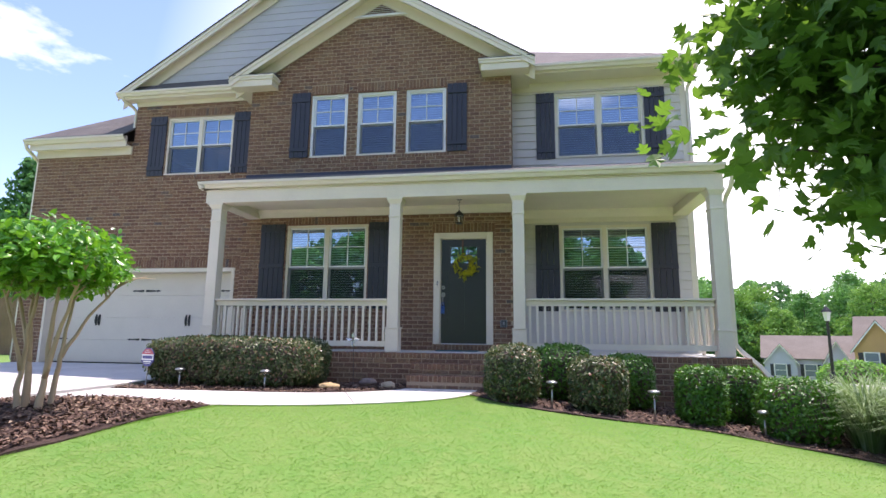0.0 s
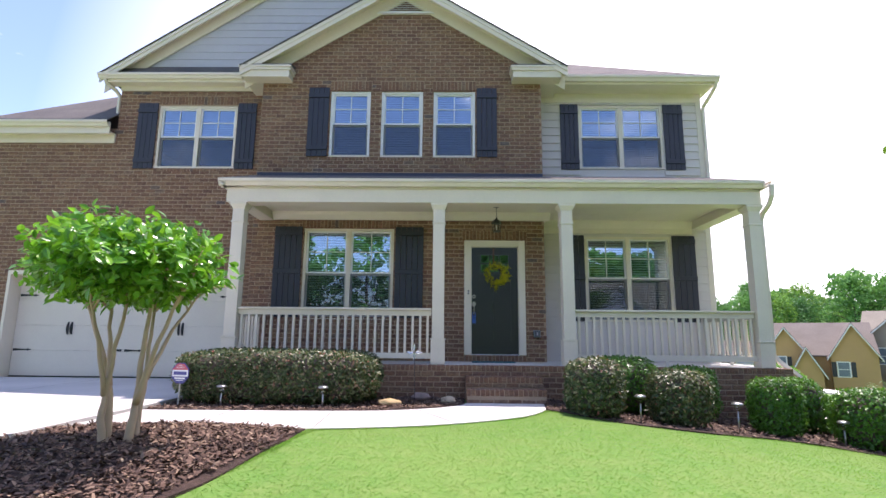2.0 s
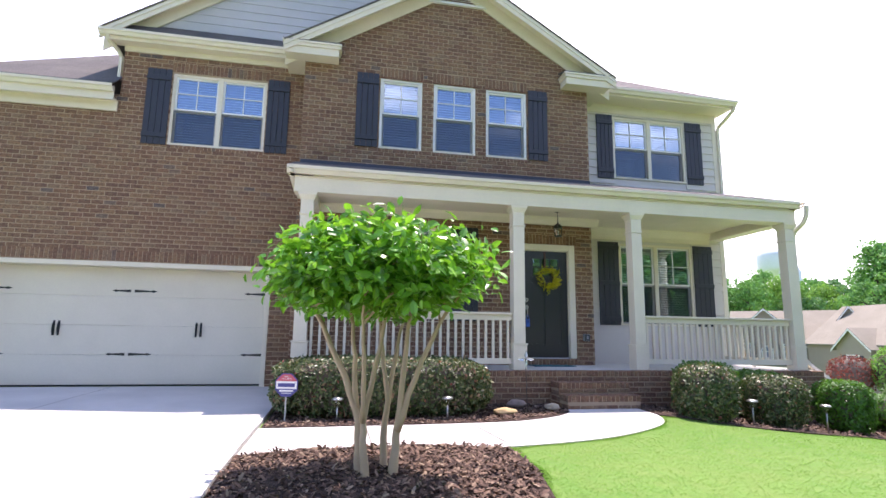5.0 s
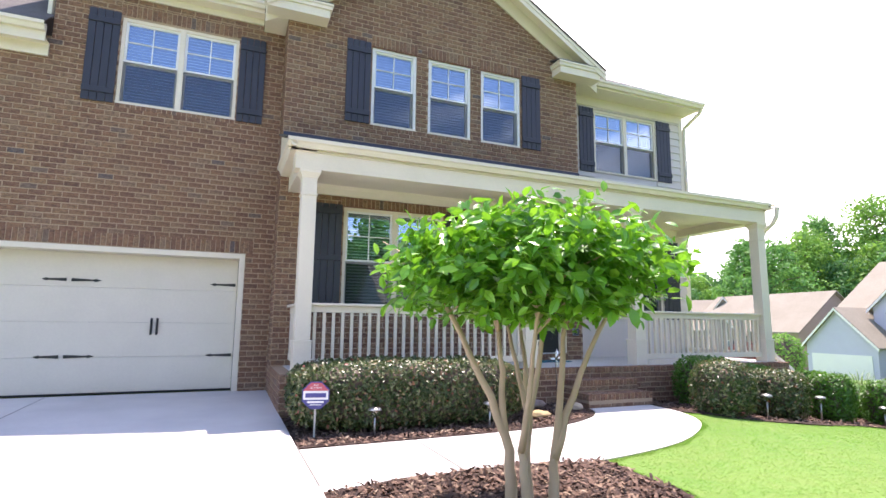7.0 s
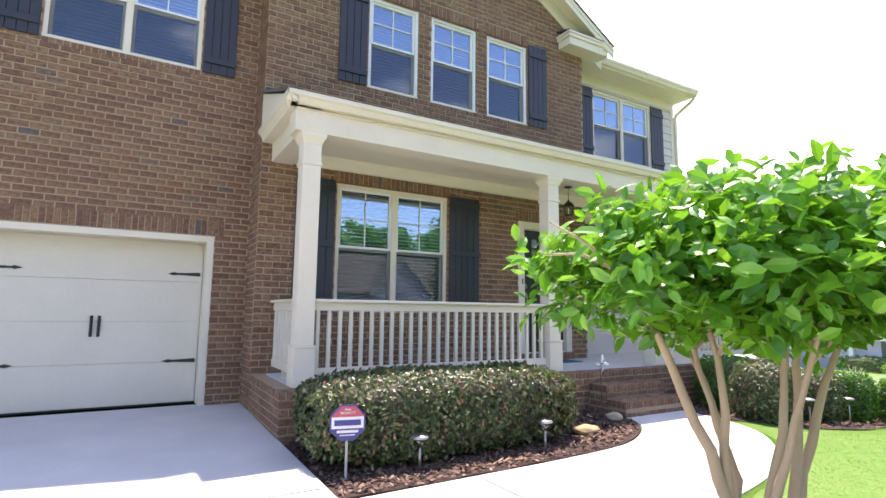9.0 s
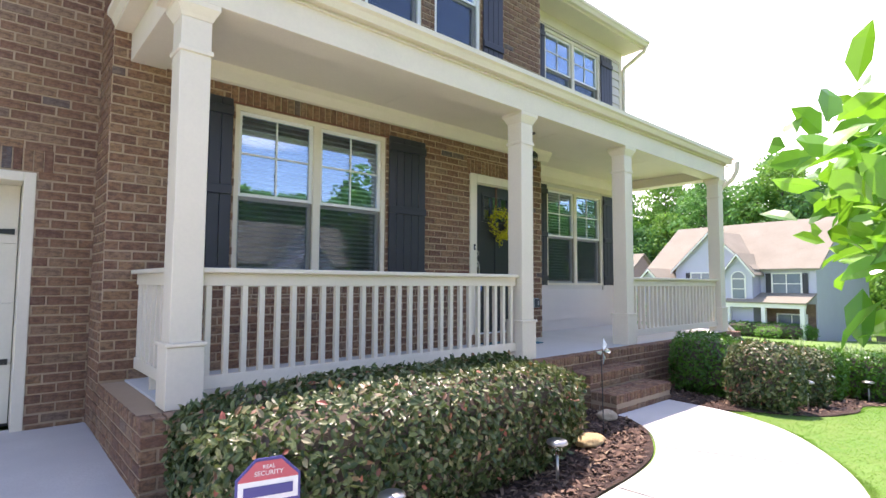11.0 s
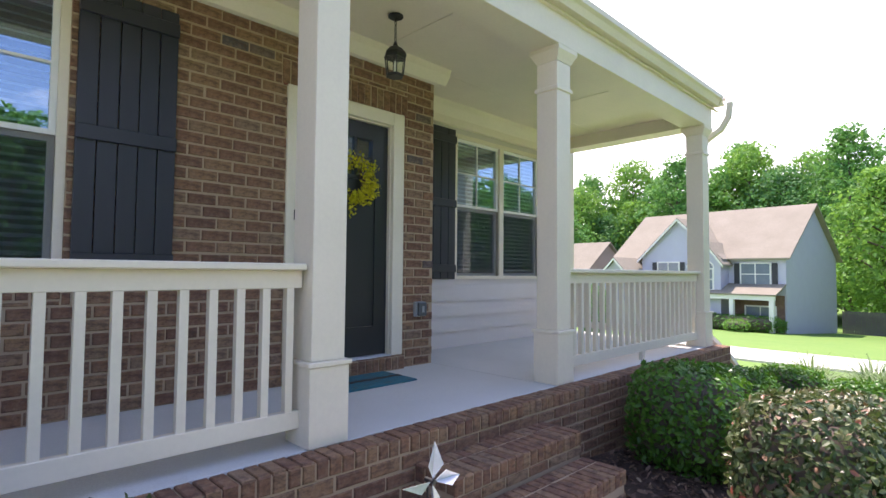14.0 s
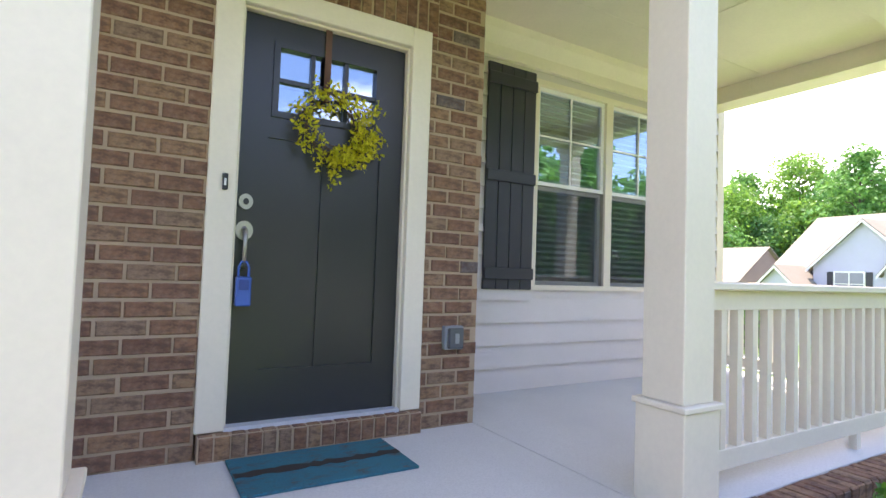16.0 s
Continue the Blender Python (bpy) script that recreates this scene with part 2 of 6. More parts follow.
def scatter(shape, faces, places, sizes, rng, up=0.3, out=None, lean=1.0):
    """Copies a small leaf shape to many places with chance turns; out: directions that the leaves' faces tend to."""
    n = len(places)
    nrm = rng.normal(size=(n, 3)) * lean
    if out is not None:
        nrm = nrm + out * 1.3
    nrm[:, 2] += up
    nrm /= np.linalg.norm(nrm, axis=1)[:, None]
    a = rng.normal(size=(n, 3))
    a -= nrm * (a * nrm).sum(1)[:, None]
    a /= np.linalg.norm(a, axis=1)[:, None]
    b = np.cross(nrm, a)
    s = np.asarray(shape)
    v = places[:, None, :] + sizes[:, None, None] * (s[None, :, 0, None] * a[:, None, :] + s[None, :, 1, None] * b[:, None, :] + s[None, :, 2, None] * nrm[:, None, :])
    f = np.asarray(faces)[None] + (np.arange(n) * len(s))[:, None, None]
    return v.reshape(-1, 3), f.reshape(-1, f.shape[-1])


LEAF = [(0, 0, 0), (0.35, 0.24, 0.06), (0.35, 0, 0), (0.35, -0.24, 0.06), (0.72, 0.2, 0.03), (0.72, 0, -0.02), (0.72, -0.2, 0.03), (1, 0, -0.1)]
LEAF_F = [(0, 2, 1), (0, 3, 2), (1, 2, 5), (1, 5, 4), (2, 3, 6), (2, 6, 5), (4, 5, 7), (5, 6, 7)]


# ---- heights of the ground ----
def gz(x, y):
    """Height of the yard: level by the house, falling to the street and to the side."""
    z = 0.0
    if x > -0.6:
        z -= 0.095 * (min(x, 5.0) + 0.6)
    if x > 5.0:
        z -= 0.062 * (min(x, 60) - 5.0)
    if y > 25:
        z -= 0.08 * (min(y, 100) - 25) * min(1.0, max(0.0, x / 20))
    if y < 4.8:
        d = 4.8 - max(y, -6.5)
        z -= 0.13 * d * min(1.0, 0.55 + d / 6)
    return z


# ---- walls ----
def wall_with_holes(bm, x0, x1, y0, y1, z0, z1, holes):
    """A wall with thickness along x with real openings (hx0, hx1, hz0, hz1)."""
    xs = sorted({x0, x1, *[h[0] for h in holes], *[h[1] for h in holes]})
    zs = sorted({z0, z1, *[h[2] for h in holes], *[h[3] for h in holes]})
    xs, zs = [x for x in xs if x0 <= x <= x1], [z for z in zs if z0 <= z <= z1]

    def solid(i, k):
        if not (0 <= i < len(xs) - 1 and 0 <= k < len(zs) - 1):
            return False
        cx, cz = (xs[i] + xs[i + 1]) / 2, (zs[k] + zs[k + 1]) / 2
        return not any(h[0] < cx < h[1] and h[2] < cz < h[3] for h in holes)
    for i in range(len(xs) - 1):
        for k in range(len(zs) - 1):
            if not solid(i, k):
                continue
            a, b, c, d = xs[i], xs[i + 1], zs[k], zs[k + 1]
            quads = [((a, y0, c), (b, y0, c), (b, y0, d), (a, y0, d)), ((a, y1, c), (a, y1, d), (b, y1, d), (b, y1, c))]
            if not solid(i - 1, k):
                quads.append(((a, y0, c), (a, y0, d), (a, y1, d), (a, y1, c)))
            if not solid(i + 1, k):
                quads.append(((b, y0, c), (b, y1, c), (b, y1, d), (b, y0, d)))
            if not solid(i, k - 1):
                quads.append(((a, y0, c), (a, y1, c), (b, y1, c), (b, y0, c)))
            if not solid(i, k + 1):
                quads.append(((a, y0, d), (b, y0, d), (b, y1, d), (a, y1, d)))
            for q in quads:
                bm.faces.new([bm.verts.new(p) for p in q])


COURSE, LONG, JOINT, PROUD = 0.0832, 0.206, 0.014, 0.009


WORN = random.Random(3)


def brick_verts(u0, u1, z0, z1, place):
    """A chamfered brick face with worn, uneven edges; place(u, out, z) gives the world point."""
    c = WORN.uniform(0.003, 0.007)
    u0, u1, z0, z1 = u0 + WORN.uniform(-0.003, 0.003), u1 + WORN.uniform(-0.003, 0.003), z0 + WORN.uniform(-0.002, 0.003), z1 + WORN.uniform(-0.003, 0.002)
    return [place(u0, -0.004, z0), place(u1, -0.004, z0), place(u1, -0.004, z1), place(u0, -0.004, z1),
            place(u0, PROUD - c, z0), place(u1, PROUD - c, z0), place(u1, PROUD - c, z1), place(u0, PROUD - c, z1),
            place(u0 + c, PROUD, z0 + c), place(u1 - c, PROUD, z0 + c), place(u1 - c, PROUD, z1 - c), place(u0 + c, PROUD, z1 - c)]


BRICK_F = [(8, 9, 10, 11), (0, 1, 5, 4), (1, 2, 6, 5), (2, 3, 7, 6), (3, 0, 4, 7), (4, 5, 9, 8), (5, 6, 10, 9), (6, 7, 11, 10), (7, 4, 8, 11)]


def lay(u0, u1, z0, z1, holes, soldiers=(), top=None, phase=0):
    """Running bond from z0 to z1: the list of (u0, u1, z0, z1). top(u): limit of a gable. soldiers: rows of upright bricks."""
    out = []
    blocked = list(holes) + list(soldiers)
    k, z = phase, z0
    while z < z1 - 0.03:
        za, zb = z + JOINT / 2, min(z + COURSE, z1) - JOINT / 2
        cuts = sorted((h[0], h[1]) for h in blocked if h[2] < zb - 0.02 and h[3] > za + 0.02)
        runs, a = [], u0
        for c0, c1 in cuts:
            if c0 > a:
                runs.append((a, min(c0, u1)))
            a = max(a, c1)
        if a < u1:
            runs.append((a, u1))
        for h in blocked:
            # short pieces where an opening starts or ends within the course
            for pa, pb in ((za, h[2] - JOINT / 2), (h[3] + JOINT / 2, zb)):
                if za - 1e-6 <= pa and pb <= zb + 1e-6 and pb - pa > 0.02 and h[2] < zb - 0.02 and h[3] > za + 0.02:
                    u = max(h[0], u0)
                    while u < min(h[1], u1) - 0.03:
                        out.append((u + JOINT / 2, min(u + LONG, h[1], u1) - JOINT / 2, pa, pb))
                        u += LONG
        for r0, r1 in runs:
            n0 = math.floor((r0 - u0) / LONG - 1)
            u = u0 + n0 * LONG + (LONG / 2 if k % 2 else 0)
            while u < r1:
                b0, b1 = max(u + JOINT / 2, r0 + 0.002), min(u + LONG - JOINT / 2, r1 - 0.002)
                if b1 - b0 > 0.025 and (top is None or (zb < top(b0) and zb < top(b1))):
                    out.append((b0, b1, za, zb))
                u += LONG
        z, k = z + COURSE, k + 1
    for s0, s1, t0, t1 in soldiers:
        n = max(1, round((s1 - s0) / 0.072))
        w = (s1 - s0) / n
        for i in range(n):
            out.append((s0 + i * w + 0.005, s0 + (i + 1) * w - 0.005, t0 + 0.005, t1 - 0.005))
    return out


def brickwork(parent, pieces, place, near=None, limit=300):
    """Bricks on a wall: whole ones near a plan point as single parts, the rest joined."""
    rng = random.Random(7)
    singles = set()
    if near:
        whole = [i for i, p in enumerate(pieces) if abs(p[1] - p[0] - (LONG - JOINT)) < 1e-4 and abs(p[3] - p[2] - (COURSE - JOINT)) < 1e-4]
        whole.sort(key=lambda i: (pieces[i][0] - near[0]) ** 2 + (pieces[i][2] - near[1]) ** 2)
        singles = set(whole[:limit])
        o = ORIGIN[parent]
        base = Vector(place(0, 0, 0))
        shapes = []
        for _ in range(12):
            me = bpy.data.meshes.new("brick")
            me.from_pydata([Vector(v) - base for v in brick_verts(0, LONG - JOINT, 0, COURSE - JOINT, place)], [], BRICK_F)
            me.materials.append(BRICK_ONE)
            me.update()
            shapes.append(me)
        for i in sorted(singles):
            ob = new("brick", rng.choice(shapes))
            ob.parent = parent
            ob.location = Vector(place(pieces[i][0], rng.uniform(-0.003, 0.002), pieces[i][2])) - o
    v, f = [], []
    for i, p in enumerate(pieces):
        if i in singles:
            continue
        d = rng.uniform(-0.002, 0.0015)
        f += [tuple(j + len(v) for j in q) for q in BRICK_F]
        v += brick_verts(*p, lambda u, out, z: place(u, out + d, z))
    if v:
        tagged(soup("brickwork", v, f, BRICK, parent), kind="stuff")


def front(y):
    return lambda u, out, z: (u, y - out, z)


def side_left(x):
    """A face that looks to -x; u runs along y."""
    return lambda u, out, z: (x - out, u, z)


def side_right(x):
    return lambda u, out, z: (x + out, u, z)


# places of the openings: x0, x1, z0, z1
YB, YS, YG = 10.30, 10.95, 10.86
BAY0, BAY1 = -6.06, -0.26
UP3 = [(-4.62, -3.79, 4.60, 6.04), (-3.56, -2.70, 4.60, 6.04), (-2.48, -1.62, 4.60, 6.04)]
LOWL = (-5.02, -3.23, 1.31, 3.10)
DOOR = (-1.83, -0.65, 0.53, 2.86)
UPR, LOWR = (0.67, 2.48, 4.58, 6.03), (0.70, 2.49, 1.33, 3.10)
UPL = (-8.53, -6.805, 4.53, 5.96)
GARAGE = (-11.34, -6.50, 0.05, 2.28)
EAVE = 6.55

# bay wall
bay = thing("wall_bay", (BAY0, YB, 0), "brown brick two-storey front bay wall with tan mortar", "wall", kind="structure")
holes = [*UP3, LOWL, DOOR]
bm = bmesh.new()
wall_with_holes(bm, BAY0, BAY1, YB, YB + 0.22, 0.5, EAVE, holes)
prism(bm, [(BAY0, EAVE), (BAY1, EAVE), (-3.16, EAVE + 1.72)], "y", YB, YB + 0.22)
box(bm, BAY0, BAY0 + 0.22, YB + 0.22, YG, 0.05, EAVE)
box(bm, BAY1 - 0.22, BAY1, YB + 0.22, YS, 0.5, EAVE)
part("mortar_bed", bm, MORTAR, bay)
top_of = lambda u: EAVE + 1.72 * (1 - abs(u + 3.16) / 2.9)
sold = [(w[0] - 0.02, w[1] + 0.02, w[3] + 0.02, w[3] + 0.22) for w in UP3] + [(LOWL[0] - 0.05, LOWL[1] + 0.05, LOWL[3] + 0.01, LOWL[3] + 0.21), (DOOR[0] - 0.05, DOOR[1] + 0.05, DOOR[3] + 0.01, DOOR[3] + 0.21)]
sills = [(w[0] - 0.02, w[1] + 0.02, w[2] - 0.08, w[2]) for w in UP3] + [(LOWL[0], LOWL[1], LOWL[2] - 0.08, LOWL[2])]
pieces = lay(BAY0, BAY1, 0.53, EAVE + 1.72, holes, sold + sills, top_of)
brickwork(bay, pieces, front(YB), (-1.5, 1.6))
brickwork(bay, lay(YB + 0.004, YG, 0.1, EAVE, []), side_left(BAY0))
brickwork(bay, lay(YB + 0.004, YS, 0.53, EAVE, []), side_right(BAY1))

LINTEL = painted("red_lintel_paint", (0.20, 0.055, 0.035), 0.6)
for w in (LOWL, DOOR, *UP3):
    boxed("steel_lintel", (w[0] - 0.04, w[1] + 0.04, YB - 0.016, YB + 0.05, w[3] + 0.002, w[3] + 0.012), LINTEL, bay, "red painted steel lintel")

# garage-side wall
gwall = thing("wall_garage", (-9, YG, 0), "brown brick wall over the garage door", "wall", kind="structure")
GX0 = -12.05
bm = bmesh.new()
wall_with_holes(bm, GX0, BAY0, YG, YG + 0.22, 0.0, EAVE, [UPL, GARAGE, (GX0, -9.42, 5.42, EAVE)])
box(bm, GX0, GX0 + 0.2, YG + 0.22, 20, 0, 5.42)
box(bm, -9.42, -9.22, YG + 0.22, 20, 5.42, EAVE)
part("mortar_bed", bm, MORTAR, gwall)
pieces = lay(GX0, BAY0, 0.06, EAVE, [UPL, GARAGE, (GX0, -9.42, 5.42, EAVE)], [(UPL[0] - 0.03, UPL[1] + 0.03, UPL[3] + 0.02, UPL[3] + 0.22), (GARAGE[0] - 0.05, GARAGE[1] + 0.12, GARAGE[3] + 0.01, GARAGE[3] + 0.21), (UPL[0], UPL[1], UPL[2] - 0.08, UPL[2])])
brickwork(gwall, pieces, front(YG), (-6.6, 1.5))

# siding wall
SX1 = 3.32
swall = thing("wall_siding", (1.5, YS, 0), "beige lap siding wall beside the brick bay", "wall", kind="structure")
bm = bmesh.new()
wall_with_holes(bm, BAY1, SX1, YS, YS + 0.2, 0.3, EAVE, [UPR, LOWR])
box(bm, SX1 - 0.2, SX1, YS + 0.2, 20, -0.6, EAVE)
box(bm, GX0, SX1, 19.8, 20, -0.6, EAVE)
part("backing", bm, SIDING, swall)


def boards(parent, x0, x1, z0, z1, y, holes, step, material, tilt=0.014, thick=0.018, top=None, name="siding_board"):
    z = z0
    while z < z1 - 0.02:
        zb = min(z + step, z1)
        runs, a = [], x0
        for c0, c1 in sorted((h[0], h[1]) for h in holes if h[2] < zb - 0.03 and h[3] > z + 0.03):
            if c0 > a:
                runs.append((a, c0))
            a = max(a, c1)
        if a < x1:
            runs.append((a, x1))
        for r0, r1 in runs:
            if top:
                r0, r1 = max(r0, top(zb)[0]), min(r1, top(zb)[1])
                if r1 - r0 < 0.1:
                    continue
            bm = bmesh.new()
            prism(bm, [(y - tilt - thick, z), (y - thick * 0.3, zb + 0.012), (y, zb + 0.012), (y, z)], "x", r0, r1)
            part(name, bm, material, parent)
        z += step


boards(swall, BAY1 + 0.004, SX1 - 0.09, 0.53, 6.10, YS - 0.002, [UPR, LOWR], 0.178, SIDING)
boxed("corner_board", (SX1 - 0.09, SX1 + 0.02, YS - 0.03, YS + 0.1, -0.3, EAVE), TRIM, swall)
boxed("frieze_board", (BAY1 + 0.004, SX1 + 0.02, YS - 0.034, YS - 0.004, 6.10, 6.30), TRIM, swall)


# ---- windows, shutters, doors ----
def glass_look(name, base=0.06, tint=(0.86, 0.9, 0.92), coat=(1.0, 1.0, 1.0)):
    m = bpy.data.materials.new(name)
    m.use_nodes = True
    n, l = m.node_tree.nodes, m.node_tree.links
    n.remove(n["Principled BSDF"])
    tr, gl, fr, mx = n.new("ShaderNodeBsdfTransparent"), n.new("ShaderNodeBsdfGlossy"), n.new("ShaderNodeLayerWeight"), n.new("ShaderNodeMixShader")
    steep, gain = n.new("ShaderNodeMath"), n.new("ShaderNodeMath")
    tr.inputs["Color"].default_value = (*tint, 1)
    gl.inputs["Roughness"].default_value = 0.0
    gl.inputs["Color"].default_value = (*coat, 1)
    fr.inputs["Blend"].default_value = 0.5
    steep.operation, gain.operation = "POWER", "MULTIPLY_ADD"
    steep.inputs[1].default_value = 3.0
    gain.inputs[1].default_value, gain.inputs[2].default_value = 0.6, base
    l.new(fr.outputs["Facing"], steep.inputs[0])
    l.new(steep.outputs[0], gain.inputs[0])
    l.new(gain.outputs[0], mx.inputs[0])
    l.new(tr.outputs[0], mx.inputs[1])
    l.new(gl.outputs[0], mx.inputs[2])
    l.new(mx.outputs[0], n["Material Output"].inputs["Surface"])
    return m


def screen_look(name):
    m = bpy.data.materials.new(name)
    m.use_nodes = True
    n, l = m.node_tree.nodes, m.node_tree.links
    b = n["Principled BSDF"]
    b.inputs["Base Color"].default_value, b.inputs["Roughness"].default_value = (0.012, 0.012, 0.014, 1), 0.7
    tr, mx = n.new("ShaderNodeBsdfTransparent"), n.new("ShaderNodeMixShader")
    mx.inputs[0].default_value = 0.5
    l.new(tr.outputs[0], mx.inputs[1])
    l.new(b.outputs[0], mx.inputs[2])
    l.new(mx.outputs[0], n["Material Output"].inputs["Surface"])
    return m


GLASS, SCREEN = glass_look("window_glass", 0.25, (0.84, 0.90, 0.95), (0.70, 0.86, 1.0)), screen_look("insect_screen")
BLIND = painted("blind_slat", (0.80, 0.80, 0.77), 0.5, 60, 0.06)
# dark wall colour stands in for the shade of unlit rooms
ROOM = painted("room_shade_paint", (0.22, 0.21, 0.19), 0.8, 20, 0.1)
WINDOWS = 0


def window(rect, y, units, label, drop=1.0):
    """A double-hung window: frame, mullions, sashes, muntins, panes, screens, blinds."""
    global WINDOWS
    WINDOWS += 1
    x0, x1, z0, z1 = rect
    win = thing("window_%d" % WINDOWS, ((x0 + x1) / 2, y, z0), label, "window", kind="structure")
    f = 0.05
    bm = bmesh.new()
    box(bm, x0, x0 + f, y - 0.012, y + 0.1, z0, z1)
    box(bm, x1 - f, x1, y - 0.012, y + 0.1, z0, z1)
    box(bm, x0 + f, x1 - f, y - 0.012, y + 0.1, z1 - f, z1)
    box(bm, x0 + f, x1 - f, y - 0.012, y + 0.1, z0, z0 + f * 0.8)
    part("window_frame", bm, TRIM if units > 1 else WHITE, win)
    boxed("window_sill", (x0 - 0.01, x1 + 0.01, y - 0.03, y - 0.012, z0, z0 + 0.035), TRIM, win)
    w = (x1 - x0 - 2 * f - (units - 1) * 0.085) / units
    for i in range(units):
        a = x0 + f + i * (w + 0.085)
        b = a + w
        if i:
            boxed("mullion", (a - 0.085, a, y - 0.010, y + 0.1, z0 + f * 0.8, z1 - f), TRIM, win)
        zm = (z0 + z1) / 2 - 0.005
        za, zb = z0 + f * 0.8, z1 - f
        bm = bmesh.new()
        s = 0.034
        box(bm, a, b, y + 0.02, y + 0.05, zm, zm + s)
        box(bm, a, b, y + 0.02, y + 0.05, zb - s, zb)
        box(bm, a, a + s, y + 0.02, y + 0.05, zm + s, zb - s)
        box(bm, b - s, b, y + 0.02, y + 0.05, zm + s, zb - s)
        upper = part("upper_sash", bm, WHITE, win)
        boxed("muntin", ((a + b) / 2 - 0.008, (a + b) / 2 + 0.008, y + 0.028, y + 0.040, zm + s, zb - s), WHITE, upper)
        boxed("muntin", (a + s, (a + b) / 2 - 0.008, y + 0.028, y + 0.040, (zm + zb) / 2, (zm + zb) / 2 + 0.016), WHITE, upper)
        boxed("muntin", ((a + b) / 2 + 0.008, b - s, y + 0.028, y + 0.040, (zm + zb) / 2, (zm + zb) / 2 + 0.016), WHITE, upper)
        bm = bmesh.new()
        box(bm, a, b, y + 0.05, y + 0.08, za, za + s)
        box(bm, a, b, y + 0.05, y + 0.08, zm - s, zm)
        box(bm, a, a + s, y + 0.05, y + 0.08, za + s, zm - s)
        box(bm, b - s, b, y + 0.05, y + 0.08, za + s, zm - s)
        lower = part("lower_sash", bm, WHITE, win)
        for (p, q, yy, own) in ((zm + s, zb - s, y + 0.043, upper), (za + s, zm - s, y + 0.066, lower)):
            bm = bmesh.new()
            box(bm, a + s, b - s, yy, yy + 0.004, p, q)
            pane = part("pane", bm, GLASS, own)
            pane.visible_shadow = False
        bm = bmesh.new()
        bm.faces.new([bm.verts.new(p) for p in ((a, y + 0.015, za), (b, y + 0.015, za), (b, y + 0.015, zm), (a, y + 0.015, zm))])
        part("insect_screen", bm, SCREEN, win)
        # slatted blind, hanging inside
        v, fc = [], []
        z = zb - 0.04
        low = zb - (zb - za) * drop + 0.03
        while z > low:
            k = len(v)
            v += [(a + 0.01, y + 0.115, z - 0.012), (b - 0.01, y + 0.115, z - 0.012), (b - 0.01, y + 0.150, z + 0.014), (a + 0.01, y + 0.150, z + 0.014)]
            fc.append((k, k + 1, k + 2, k + 3))
            z -= 0.052
        tagged(soup("blind", v, fc, BLIND, win, "white slatted window blind"))
    return win


def shutter(x0, x1, z0, z1, y, group):
    """Board-and-batten shutter on the wall."""
    t = thing("shutter", ((x0 + x1) / 2, y, z0), "charcoal board-and-batten shutter fixed beside a window", "shutter", group)
    n = 5 if x1 - x0 > 0.5 else 4
    w = (x1 - x0) / n
    for i in range(n):
        boxed("plank", (x0 + i * w + 0.003, x0 + (i + 1) * w - 0.003, y - 0.032, y - 0.008, z0, z1), SHUTTER, t, "", 0.003)
    h = z1 - z0
    for c in (0.07 * h, 0.5 * h, 0.93 * h) if h > 1.6 else (0.12 * h, 0.88 * h):
        boxed("batten", (x0 + 0.002, x1 - 0.002, y - 0.055, y - 0.032, z0 + c - 0.045, z0 + c + 0.045), SHUTTER, t, "", 0.004)
    return t


for r in UP3:
    window(r, YB + 0.03, 1, "white single-hung window with muntins and white blinds")
window(LOWL, YB + 0.03, 2, "twin white sash window with raised blinds behind the porch rail")
window(UPR, YS, 2, "twin white sash window in the beige siding, blinds half down")
window(LOWR, YS, 2, "twin white sash window on the porch with slatted blinds")
window(UPL, YG + 0.03, 2, "twin white sash window above the garage with blinds down")
G = "shutters of the house"
shutter(-5.08, -4.65, UP3[0][2], UP3[0][3] + 0.06, YB, G), shutter(-1.59, -1.17, UP3[0][2], UP3[0][3] + 0.06, YB, G)
shutter(-5.60, -5.05, 1.34, 3.13, YB, G), shutter(-3.20, -2.64, 1.34, 3.13, YB, G)
shutter(0.26, 0.655, UPR[2] - 0.02, UPR[3] + 0.02, YS - 0.016, G), shutter(2.50, 2.92, UPR[2] - 0.02, UPR[3] + 0.02, YS - 0.016, G)
shutter(0.20, 0.685, 1.33, 3.12, YS - 0.016, G), shutter(2.51, 2.99, 1.33, 3.12, YS - 0.016, G)
shutter(-8.98, -8.55, UPL[2] - 0.02, UPL[3] + 0.05, YG, G), shutter(-6.785, -6.37, UPL[2] - 0.02, UPL[3] + 0.05, YG, G)

# rooms behind the glass: added plain surfaces, dim room shade put into their colour
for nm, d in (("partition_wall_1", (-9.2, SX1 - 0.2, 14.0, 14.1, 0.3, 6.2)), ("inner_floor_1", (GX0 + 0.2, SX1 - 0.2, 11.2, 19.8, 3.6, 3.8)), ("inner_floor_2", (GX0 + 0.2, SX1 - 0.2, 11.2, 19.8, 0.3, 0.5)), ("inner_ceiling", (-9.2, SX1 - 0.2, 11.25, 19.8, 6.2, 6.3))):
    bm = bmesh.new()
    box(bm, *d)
    solo(nm, bm, ROOM, "plain added inner surface seen through the windows, room shade in its colour", "wall", "structure")

